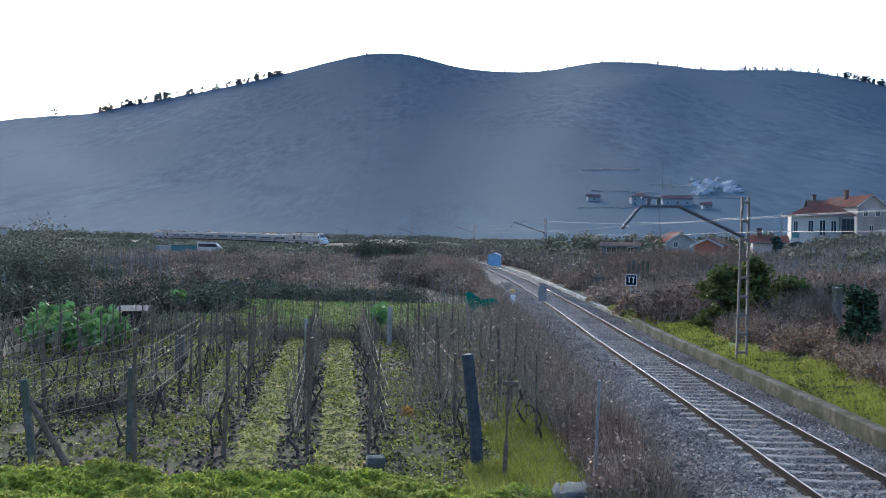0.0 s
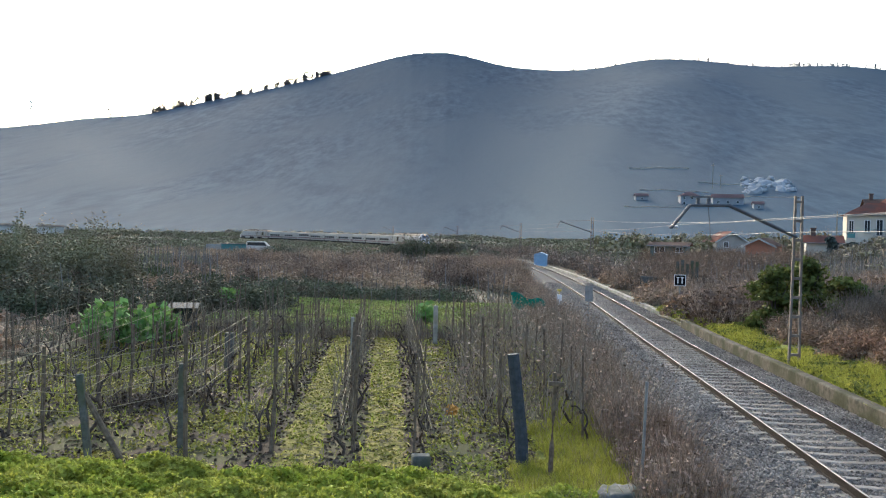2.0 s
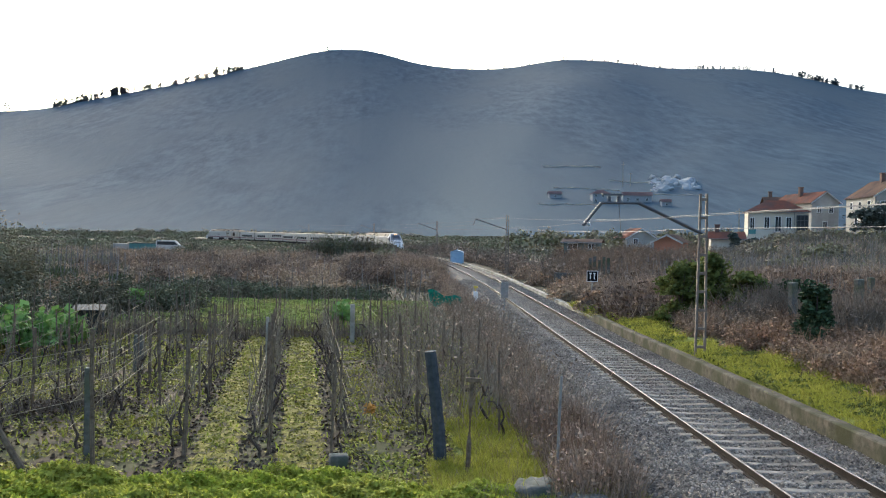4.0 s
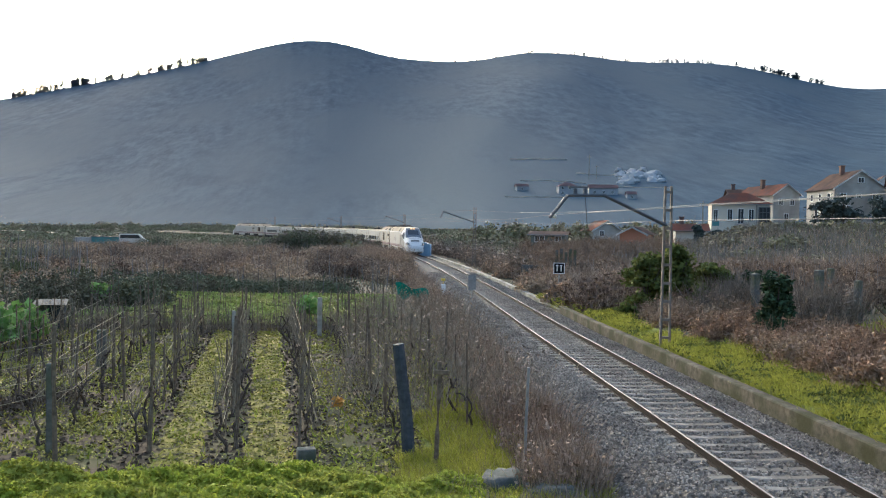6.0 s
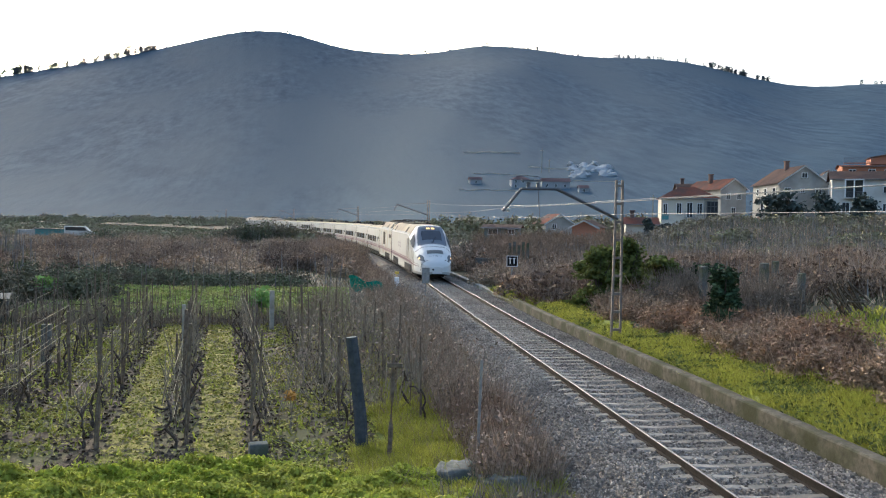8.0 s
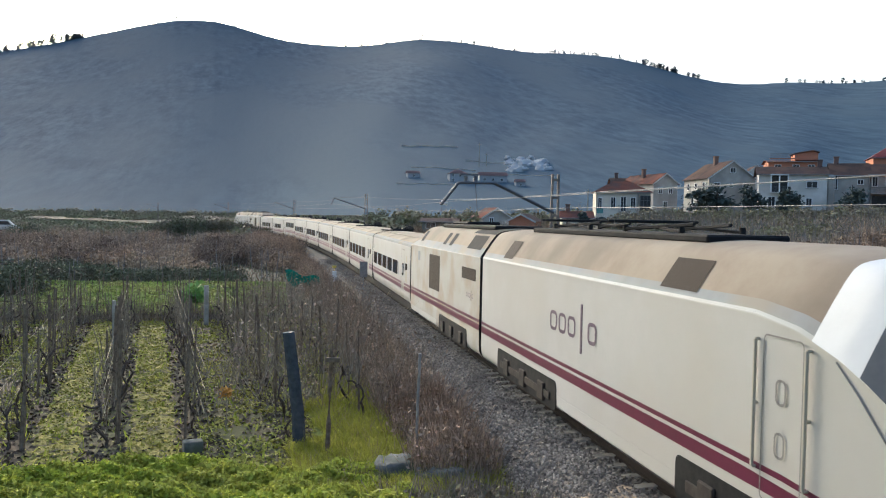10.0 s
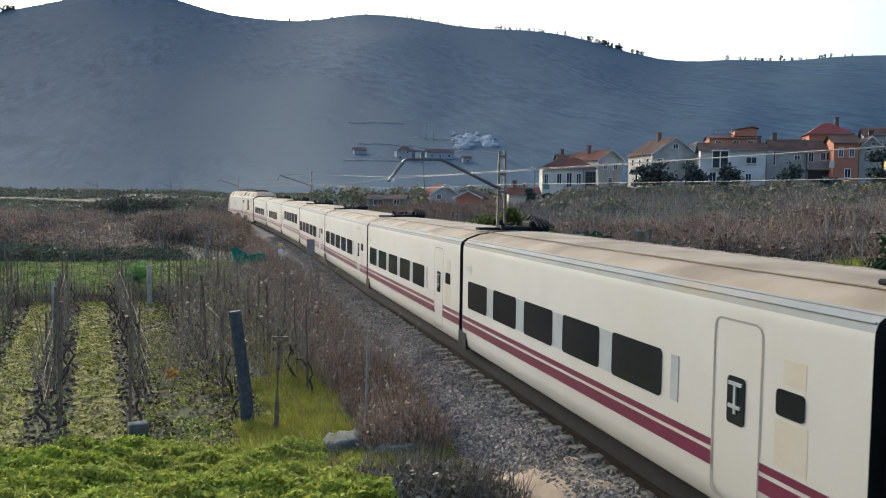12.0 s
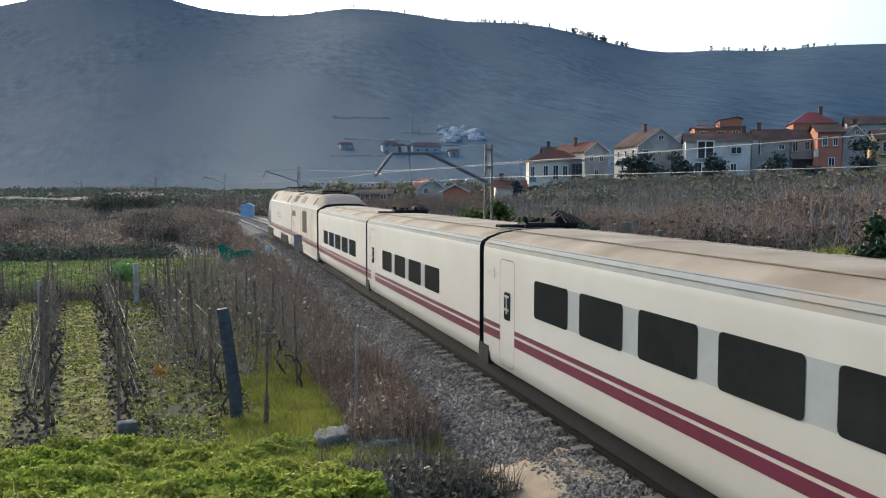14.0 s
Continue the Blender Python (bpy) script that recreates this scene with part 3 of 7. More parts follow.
def edge_wall():
    w = sweep("wall_trackside", [(2.22, -0.8), (2.22, 0.17), (2.25, 0.20), (2.52, 0.20), (2.55, 0.17), (2.55, -0.8)], 2, 42.5, 1.35, M_WALLC)
    tagged(w, "low stained concrete wall along the ballast", "retaining wall", kind="structure")
    bm = bmesh.new()
    box(bm, 9.57, 10.27, 27.9, 28.8, -0.5, 0.08, 0.03)
    tagged(link_mesh("mast_footing", bm, M_CONC), "concrete footing block under the catenary mast", "footing", kind="structure")
    k = sweep("kerb_cable_trough", [(2.6, -0.6), (2.6, -0.12), (2.95, -0.12), (2.95, -0.6)], 43.5, 150, 2.0, M_CONC)
    tagged(k, "grey concrete cable trough beside the ballast", "cable trough", kind="structure")


edge_wall()


def catenary_mast(s, off, big):
    x, y, z, h = [float(v) for v in track(s, off)]
    t = thing("catenary_mast", "riveted lattice catenary mast with a bent arm over the track" if big else "lattice catenary mast with a sloping arm over the track", "catenary mast",
              pose(x, y, z + (0.06 if big else 0), 0, 0, math.degrees(h)), "catenary masts")
    top = 5.8 if big else 6.2
    for sx in (-0.17, 0.17):
        bm = bmesh.new()
        box(bm, sx - 0.035, sx + 0.035, -0.05, 0.05, 0, top)
        for vtx in bm.verts:
            if vtx.co.z > 1:
                vtx.co.x -= 0.06 * (1 if sx > 0 else -1)
        part("upright", bm, M_MAST, t)
    for k in range(9):
        zz = 0.35 + k * 0.65
        bm = bmesh.new()
        box(bm, -0.14, 0.14, -0.045, 0.045, zz, zz + 0.09)
        part("batten_plate", bm, M_MAST, t)
    bm = bmesh.new()
    if big:
        pts = [(-0.05, 4.40), (-2.30, 5.42), (-3.62, 5.40), (-4.25, 4.60)]
        for yy in (-0.09, 0.09):
            for (x0, z0), (x1, z1) in zip(pts, pts[1:]):
                bar(bm, (x0, yy, z0), (x1, yy, z1), 0.05, 6)
        for (x0, z0), (x1, z1) in zip(pts, pts[1:]):
            for k in range(6):
                a, b = k / 6, (k + 1) / 6
                bar(bm, (x0 + (x1 - x0) * a, -0.09, z0 + (z1 - z0) * a), (x0 + (x1 - x0) * b, 0.09, z0 + (z1 - z0) * b), 0.018, 4)
    else:
        bar(bm, (0, 0, 4.6), (-3.4, 0, 5.7), 0.06, 6)
        bar(bm, (0, 0, 5.9), (-3.4, 0, 5.72), 0.015, 4)
        bar(bm, (-3.4, 0, 5.7), (-3.7, 0, 5.0), 0.03, 4)
    part("arm", bm, M_ARM, t, "dark painted bent steel arm")
    if big:
        bm = bmesh.new()
        for xx in (-3.0, -3.35):
            for k in range(3):
                bmesh.ops.create_cone(bm, cap_ends=True, segments=10, radius1=0.09, radius2=0.05, depth=0.06, matrix=pose(xx, 0, 5.48 + k * 0.07))
        box(bm, -3.6, -2.9, -0.1, 0.1, 5.67, 5.72)
        part("top_insulator", bm, M_ARM, t)
        bm = bmesh.new()
        for k in range(4):
            bmesh.ops.create_cone(bm, cap_ends=True, segments=12, radius1=0.075, radius2=0.055, depth=0.05, matrix=pose(-4.18 + k * 0.05, 0, 4.68 - k * 0.012, 0, 78, 0))
        part("insulator", bm, M_PORC, t, "white ribbed insulator")
        bm = bmesh.new()
        bar(bm, (-3.0, 0, 5.4), (-2.9, 0, 4.3), 0.012, 4)
        part("dropper", bm, M_DWIRE, t)


for s_, off_, big_ in ((28.3, 2.92, True), (87, 3.6, False), (147, 3.6, False), (207, 3.6, False), (267, 3.6, False)):
    catenary_mast(s_, off_, big_)


def wire(name, offs, zs, s0, s1, r, material, label):
    """A slack wire along the track, hung every 60 m."""
    bm = bmesh.new()
    ss = np.arange(s0, s1, 5.0)
    pts = []
    for s in ss:
        x, y, z, h = track(s, float(np.interp(s, (27.5, 87), offs)))
        sag = 4 * (((s - 27.5) / 60) % 1) * (1 - ((s - 27.5) / 60) % 1)
        pts.append((float(x), float(y), float(z) + float(np.interp(s, (27.5, 87), zs)) - 0.16 * sag))
    tube(bm, pts, [r] * len(pts), 5)
    tagged(link_mesh(name, bm, material), label, "wire")


wire("contact_wire", (-1.4, -0.2), (4.76, 5.1), -40, 330, 0.006, M_WIRE, "bright copper contact wire over the track")
wire("messenger_wire", (2.55, 3.4), (5.1, 5.9), -40, 330, 0.008, M_DWIRE, "thin dark messenger wire along the masts")
wire("feeder_wire", (2.45, 3.4), (4.62, 4.8), -40, 330, 0.010, M_DWIRE, "thin dark feeder wire along the masts")

# ---- the train ----
GAP = 0.28
END = 4          # slot of the end walls, blackened to put shade into the gaps
POWER_L, TECH_L, COACH_L = 19.5, 12.1, 13.14
TIP = (0.0, 0.15, 0.35, 0.7, 1.05, 1.4, 2.0, 2.7, 3.2, 3.75, 4.1, 4.5, 5.2, 6.0, 30.0)
TOPZ = (0.96, 1.25, 1.40, 1.62, 1.83, 2.08, 2.34, 2.60, 2.98, 3.40, 3.62, 3.78, 3.86, 3.90, 3.90)
SHZ = (0.86, 0.98, 1.08, 1.22, 1.36, 1.48, 1.66, 1.92, 2.15, 2.42, 2.60, 2.78, 2.98, 3.08, 3.08)
HALF = (0.34, 0.74, 0.92, 1.07, 1.14, 1.20, 1.29, 1.36, 1.39, 1.42, 1.435, 1.45, 1.46, 1.47, 1.47)
ROOFW = (0.20, 0.50, 0.64, 0.74, 0.78, 0.82, 0.88, 0.92, 0.93, 0.94, 0.95, 0.97, 1.0, 1.02, 1.02)
BOTZ = (0.48, 0.42, 0.38, 0.36, 0.36, 0.36, 0.36, 0.36, 0.36, 0.36, 0.36, 0.36, 0.36, 0.36, 0.36)


def section(d, nose=True):
    """Half cross-section of the tall cars d metres behind the tip: eight places from the roof's middle down."""
    d = d if nose else 20.0
    w, zt, zs, wr, zb = [float(np.interp(d, TIP, a)) for a in (HALF, TOPZ, SHZ, ROOFW, BOTZ)]
    drop = min(0.16, (zt - zs) * 0.3)
    return [(0, zt), (wr * 0.6, zt - drop * 0.25), (wr, zt - drop), (w * 0.985, zs + 0.05), (w, zs - 0.12), (w, zb + (zs - zb) * 0.35), (w * 0.995, zb + 0.18), (w * 0.95, zb)]


def on_section(sec, u):
    """A place on a section at u (0 to 7), rounded through its places."""
    i = min(6, int(u))
    f = u - i
    p = [Vector(sec[max(0, min(7, j))]) for j in (i - 1, i, i + 1, i + 2)]
    if i == 0:
        p[0] = Vector((-sec[1][0], sec[1][1]))
    m1, m2 = (p[2] - p[0]) * 0.35, (p[3] - p[1]) * 0.35
    return p[1] * (2 * f ** 3 - 3 * f ** 2 + 1) + m1 * (f ** 3 - 2 * f ** 2 + f) + p[2] * (3 * f ** 2 - 2 * f ** 3) + m2 * (f ** 3 - f ** 2)


def surf(x_tip, d, u, lift=0.0):
    """A place on the power car's skin: d behind the tip, u across (negative: its right side)."""
    def at(dd, uu):
        q = on_section(section(max(0, dd)), abs(uu))
        return Vector((x_tip - dd, q[0] * (1 if uu >= 0 else -1), q[1]))
    p = at(d, u)
    if lift:
        e = 0.02
        a, b = at(d + e, u) - at(max(0, d - e), u), at(d, u + e) - at(d, u - e)
        n = a.cross(b)
        if n.length > 1e-9:
            n.normalize()
            if n.dot(Vector((0.3, p.y, p.z - 1.8))) < 0:
                n = -n
            p = p + n * lift
    return p


def u_at(d, z):
    """u at which the side of the section has the height z."""
    sec = section(d)
    us = [2 + k * 0.02 for k in range(251)]
    return min(us, key=lambda u: abs(on_section(sec, u)[1] - z))


def patch(bm, x_tip, edges, lift, nd=8, nu=8):
    """A panel on the skin; edges: (d, u from, u to) rows from front to back."""
    ds = [e[0] for e in edges]
    rows = []
    for i in range(nd + 1):
        d = ds[0] + (ds[-1] - ds[0]) * i / nd
        a, b = float(np.interp(d, ds, [e[1] for e in edges])), float(np.interp(d, ds, [e[2] for e in edges]))
        rows.append([bm.verts.new(surf(x_tip, d, a + (b - a) * j / nu, lift)) for j in range(nu + 1)])
    for r, s in zip(rows, rows[1:]):
        for j in range(nu):
            bm.faces.new((r[j], r[j + 1], s[j + 1], s[j]))
    return rows


def round_panel(bm, x0, x1, z0, z1, y, r=0.09, thick=0.012):
    """An upright panel with rounded corners on a side wall at y."""
    out = []
    for cx, cz, a0 in ((x1 - r, z1 - r, 0), (x0 + r, z1 - r, 90), (x0 + r, z0 + r, 180), (x1 - r, z0 + r, 270)):
        for k in range(4):
            a = radians(a0 + 30 * k)
            out.append((cx + r * math.cos(a), cz + r * math.sin(a)))
    s = 1 if y > 0 else -1
    fr = [bm.verts.new((x, y + s * thick, z)) for x, z in out]
    bk = [bm.verts.new((x, y - s * 0.02, z)) for x, z in out]
    bm.faces.new(fr if s < 0 else fr[::-1])
    for i in range(len(fr)):
        k = (i + 1) % len(fr)
        bm.faces.new((fr[i], fr[k], bk[k], bk[i]))


def frame_panel(bm, x0, x1, z0, z1, y, r=0.12, wide=0.022, thick=0.008):
    """A rounded outline, as of a door's seal."""
    rings = []
    s = 1 if y > 0 else -1
    for ins in (0, wide):
        out = []
        for cx, cz, a0 in ((x1 - r, z1 - r, 0), (x0 + r, z1 - r, 90), (x0 + r, z0 + r, 180), (x1 - r, z0 + r, 270)):
            for k in range(5):
                a = radians(a0 + 22.5 * k)
                out.append((cx + (r - ins) * math.cos(a), cz + (r - ins) * math.sin(a)))
        rings.append([bm.verts.new((x, y + s * thick, z)) for x, z in out])
    n = len(rings[0])
    for i in range(n):
        bm.faces.new((rings[0][i], rings[0][(i + 1) % n], rings[1][(i + 1) % n], rings[1][i]))


def side_strip(bm, x0, x1, z0, z1, y, thick=0.006):
    s = 1 if y > 0 else -1
    box(bm, x0, x1, min(y - 0.02 * s, y + thick * s), max(y - 0.02 * s, y + thick * s), z0, z1)


def bogie(parent, xc, r=0.5):
    bm = bmesh.new()
    for sy in (-1, 1):
        box(bm, xc - 1.9, xc + 1.9, sy * 1.12 - 0.1, sy * 1.12 + 0.1, 0.45, 0.72, 0.03)
        for k in (-1.35, 0, 1.35):
            box(bm, xc + k - 0.22, xc + k + 0.22, sy * 1.2 - 0.08, sy * 1.2 + 0.1, 0.3, 0.66, 0.03)
        for k in (-0.75, 0.75):
            bar(bm, (xc + k, sy * 1.18, 0.4), (xc + k, sy * 1.18, 0.95), 0.1, 8)
    b = part("bogie", bm, M_UNDER, parent, "grimy dark bogie frame with springs")
    for k in (-1.35, 1.35):
        bm = bmesh.new()
        for sy in (-0.87, 0.87):
            bar(bm, (xc + k, sy - 0.06, r), (xc + k, sy + 0.06, r), r, 20)
            bar(bm, (xc + k, sy - 0.09, r), (xc + k, sy + 0.09, r), 0.16, 12)
        bar(bm, (xc + k, -0.87, r), (xc + k, 0.87, r), 0.08, 8)
        part("wheelset", bm, M_UNDER, b)


def logo(parent, x0, z0, h, y, label, material=None):
    """A wordmark as plain upright bars and rounds in its colour."""
    bm = bmesh.new()
    w = h * 1.05
    s = 1 if y > 0 else -1
    for k in range(5):
        a = x0 + k * (w + h * 0.26)
        if k == 3:
            box(bm, a + w * 0.36, a + w * 0.56, min(y, y + s * 0.007), max(y, y + s * 0.007), z0 - h * 0.6, z0 + h * 1.7)
        else:
            frame_panel(bm, a, a + w, z0, z0 + h, y, w * 0.3, h * 0.17, 0.007)
    part("side_marking", bm, material or M_LOGO, parent, label)


def power_car():
    """Nose to the front (x), tip at x_tip."""
    t = thing("power_car", "cream white high-speed power car with a long sloping nose", "train car", group="train cars")
    xt = POWER_L / 2
    bm = bmesh.new()
    ds = [0, 0.05, 0.1] + [0.15 + 0.1 * k for k in range(60)] + [8, 11, 14, 17, POWER_L - GAP]
    nu = 28
    rings = []
    for d in ds:
        rings.append([bm.verts.new(surf(xt, d, -7 + 14 * j / (2 * nu))) for j in range(2 * nu + 1)])
    for k, (r, s) in enumerate(zip(rings, rings[1:])):
        for j in range(2 * nu):
            f = bm.faces.new((r[j], r[j + 1], s[j + 1], s[j]))
            au = abs(-7 + 14 * (j + 0.5) / (2 * nu))
            d = (ds[k] + ds[k + 1]) / 2
            f.material_index = 1 if d < 5.0 and (d < 2.6 or au < 3.6) and au < 6 else (2 if au < 2.8 else (3 if au < 3.1 else 0))
    for ring, k in ((rings[0][::-1], 1), (rings[-1], END)):
        bm.faces.new([bm.verts.new(v.co) for v in ring]).material_index = k
    bmesh.ops.recalc_face_normals(bm, faces=bm.faces)
    part("body", bm, [M_TRAIN, M_NOSE, M_TROOF, M_TSHOULD, M_BLACK], t, "", True)
    bm = bmesh.new()
    patch(bm, xt, [(2.4, -1.9, 1.9), (2.75, -2.35, 2.35), (3.6, -2.25, 2.25), (4.5, -1.75, 1.75)], 0.014, 24, 28)
    mask = part("cab_mask", bm, M_MASK, t, "grey blue paint round the windscreen", True)
    bm = bmesh.new()
    patch(bm, xt, [(2.95, -1.45, 1.45), (3.6, -1.5, 1.5), (3.82, -1.3, 1.3)], 0.026, 12, 16)
    part("windscreen", bm, M_SCREEN, mask, "dark raked windscreen", True)
    bm = bmesh.new()
    patch(bm, xt, [(3.88, -1.3, 1.3), (4.22, -1.22, 1.22)], 0.024, 6, 16)
    panel = part("lamp_panel", bm, M_LENS, t, "glazed lamp panel above the windscreen", True)
    for u0 in (-0.32, 0.32):
        bm = bmesh.new()
        patch(bm, xt, [(3.95, u0 - 0.2, u0 + 0.2), (4.14, u0 - 0.2, u0 + 0.2)], 0.034, 3, 4)
        part("top_lamp", bm, M_LAMP, panel, "lit warm white lamp")
    bm = bmesh.new()
    patch(bm, xt, [(2.62, -0.25, 0.25), (2.72, -0.25, 0.25)], 0.05, 2, 2)
    bar(bm, surf(xt, 2.65, 0, 0.02), surf(xt, 3.2, 0.5, 0.05), 0.02, 5)
    part("wiper", bm, M_BLACK, t, "black windscreen wiper")
    bm = bmesh.new()
    patch(bm, xt, [(1.10, -1.35, 1.35), (1.45, -1.2, 1.2)], 0.016, 5, 16)
    part("nose_grille", bm, M_GRILL, t, "grey slatted nose grille")
    bm = bmesh.new()
    for k in range(7):
        d = 1.12 + k * 0.048
        patch(bm, xt, [(d, -1.3, 1.3), (d + 0.02, -1.3, 1.3)], 0.024, 1, 16)
    part("grille_slat", bm, M_SEAM, t)
    for s in (-1, 1):
        bm = bmesh.new()
        patch(bm, xt, [(0.52, s * 2.35, s * 2.5), (0.98, s * 2.2, s * 3.1), (1.6, s * 2.6, s * 3.5)], 0.018, 10, 10)
        head = part("headlight", bm, M_LENS, t, "almond shaped headlight", True)
        bm = bmesh.new()
        patch(bm, xt, [(1.10, s * 2.75, s * 3.05), (1.30, s * 2.75, s * 3.05)], 0.028, 3, 3)
        part("headlight_bulb", bm, M_LAMP, head, "lit warm headlamp bulb")
        bm = bmesh.new()
        patch(bm, xt, [(3.0, s * 2.75, s * 2.9), (3.5, s * 2.45, s * 3.35), (4.2, s * 2.4, s * 3.3)], 0.030, 12, 10)
        part("side_window", bm, M_CABPANE, t, "dark cab side window", True)
        # stripes, falling towards the nose
        for z0, z1, zn in ((1.05, 1.22, 0.92), (1.27, 1.35, 1.06)):
            bm = bmesh.new()
            rows = []
            for d in (1.15, 1.5, 2.0, 2.6, 3.4, 4.4, 5.4, 6.2, 9, 12, 15, POWER_L - GAP - 0.02):
                k = float(sstep(1.2, 6.0, d))
                a, b = zn + (z0 - zn) * k, zn + (z1 - z0) * 0.3 + (z1 - zn - (z1 - z0) * 0.3) * k
                rows.append([bm.verts.new(surf(xt, d, s * u_at(d, zz), 0.006)) for zz in (a, b)])
            for r, q in zip(rows, rows[1:]):
                bm.faces.new((r[0], r[1], q[1], q[0]))
            part("stripe", bm, M_MAROON, t)
        # cab door with grab rails
        xd = xt - 5.4
        bm = bmesh.new()
        frame_panel(bm, xd - 0.40, xd + 0.36, 0.95, 2.88, s * 1.47, 0.08, 0.02)
        door = part("cab_door", bm, M_SEAM, t, "cab door outline in the side")
        for xx in (xd - 0.5, xd + 0.46):
            bm = bmesh.new()
            bar(bm, (xx, s * 1.52, 1.3), (xx, s * 1.52, 2.8), 0.022, 6)
            for zz in (1.3, 2.05, 2.8):
                bar(bm, (xx, s * 1.45, zz), (xx, s * 1.52, zz), 0.02, 5)
            part("grab_rail", bm, M_STAIN, door)
        bm = bmesh.new()
        for zz in (1.5, 2.1):
            frame_panel(bm, xd - 0.14, xd + 0.06, zz, zz + 0.3, s * 1.472, 0.08, 0.03)
        part("door_step", bm, M_SEAM, door)
        bm = bmesh.new()
        side_strip(bm, -POWER_L / 2 + GAP, xt - 6, 3.09, 3.105, s * 1.455, 0.012)
        part("gutter", bm, M_TGREY, t)
        for k, (x0, x1) in enumerate(((xt - 8.6, xt - 7.5), (-xt + 2.2, -xt + 3.0))):
            bm = bmesh.new()
            patch(bm, xt, [(xt - x1, s * 2.25, s * 2.85), (xt - x0, s * 2.25, s * 2.85)], 0.01, 2, 3)
            part("roof_vent", bm, M_LOUVRE, t, "dark slanting roof vent")
        logo(t, -3.65, 1.92, 0.40, s * 1.473, "plum grey wordmark drawn as plain bars")
        # Black panel on the skin stands for the shaded recess round each bogie.
        for xb in (xt - 5.6, -xt + 4.3):
            bm = bmesh.new()
            round_panel(bm, xb - 2.25, xb + 2.25, 0.30, 0.90, s * 1.47, 0.12, 0.008)
            op = part("bogie_shade_panel", bm, M_BLACK, t, "black panel for the shaded cut-out over the bogie")
            bm = bmesh.new()
            box(bm, xb - 1.9, xb + 1.9, min(s * 1.47, s * 1.51), max(s * 1.47, s * 1.51), 0.46, 0.62, 0.01)
            for k in (-1.35, 0.0, 1.35):
                box(bm, xb + k - 0.2, xb + k + 0.2, min(s * 1.47, s * 1.53), max(s * 1.47, s * 1.53), 0.36, 0.74, 0.02)
            part("axle_guard", bm, M_UNDER, op)
        # valance panels between the bogies
        bm = bmesh.new()
        side_strip(bm, -xt + 6.6, xt - 7.5, 0.42, 0.62, s * 1.46, 0.012)
        part("skirt", bm, M_TRAIN, t)
    # bumper shroud seam
    bm = bmesh.new()
    pts = [surf(xt, 0.42 + 0.25 * (abs(u) / 4.5) ** 2, u, 0.022) for u in [-5.2 + 10.4 * k / 28 for k in range(29)]]
    tube(bm, pts, [0.014] * len(pts), 4)
    part("shroud_seam", bm, M_SEAM, t)
    # seam of the bonnet, and the faint marking on it
    bm = bmesh.new()
    pts = [surf(xt, 1.95 + 0.75 * (abs(u) / 3.4) ** 3, u, 0.012) for u in [-3.4 + 6.8 * k / 28 for k in range(29)]]
    tube(bm, pts, [0.011] * len(pts), 4)
    part("bonnet_seam", bm, M_SEAM, t)
    bm = bmesh.new()
    for k in range(7):
        u = -1.0 + k * 0.3
        patch(bm, xt, [(0.80 - 0.06 * (k == 4), u - 0.07, u + 0.07), (0.88 + 0.05 * (k == 4), u - 0.07, u + 0.07)], 0.012, 1, 1)
    part("nose_marking", bm, M_TGREY, t, "faint grey wordmark drawn as plain bars")
    for s in (-1, 1):
        bm = bmesh.new()
        pts = [surf(xt, d, s * u_at(d, z), 0.008) for d, z in ((4.55, 2.75), (4.2, 2.45), (3.8, 2.05), (3.3, 1.6), (2.9, 1.3), (2.5, 1.15))]
        tube(bm, pts, [0.012] * len(pts), 4)
        part("cab_seam", bm, M_SEAM, t)
    bm = bmesh.new()
    bar(bm, (xt - 0.12, -0.28, 0.78), (xt + 0.03, -0.28, 0.78), 0.07, 10)
    part("coupler_hole", bm, M_BLACK, t)
    bm = bmesh.new()
    box(bm, -xt + 0.6, xt - 2.2, -1.15, 1.15, 0.22, 0.6, 0.04)
    box(bm, xt - 2.6, xt - 1.1, -0.7, 0.7, 0.2, 0.45, 0.06)
    part("underframe", bm, M_UNDER, t)
    bogie(t, xt - 5.6)
    bogie(t, -xt + 4.3)
    bm = bmesh.new()
    for k, x in enumerate((-1.0, -5.0)):
        for sy in (-0.55, 0.55):
            bar(bm, (x - 1.1, sy, 4.02), (x + 1.1, sy * 0.6, 4.12), 0.035, 5)
            bar(bm, (x - 1.1, sy * 0.5, 4.10), (x + 1.1, sy, 4.00), 0.03, 5)
            bar(bm, (x + 1.1, sy, 3.85), (x + 1.1, sy, 4.08), 0.05, 6)
            bar(bm, (x - 1.1, sy, 3.85), (x - 1.1, sy, 4.08), 0.05, 6)
        for xx in (x - 1.25, x - 0.95):
            bar(bm, (xx, -0.85, 4.16), (xx, 0.85, 4.16), 0.03, 5)
    box(bm, -7.4, 1.2, -0.7, 0.7, 3.84, 3.97, 0.03)
    part("pantograph", bm, M_BLACK, t, "folded black pantographs on the roof")
    bm = bmesh.new()
    r = [on_section(section(20), 7 * j / 20) for j in range(21)]
    a = [(p[0] * 0.93, p[1] * 0.985) for p in r]
    out = [(p[0], p[1]) for p in a[::-1]] + [(-p[0], p[1]) for p in a[1:]]
    va = [bm.verts.new((-xt + GAP + 0.01, y, z)) for y, z in out]
    vb = [bm.verts.new((-xt - 0.06, y, z)) for y, z in out]
    for i in range(len(out) - 1):
        bm.faces.new((va[i], va[i + 1], vb[i + 1], vb[i]))
    bm.faces.new(vb)
    bmesh.ops.recalc_face_normals(bm, faces=bm.faces)
    part("gangway", bm, M_BLACK, t, "black rubber gangway bellows")
    return t


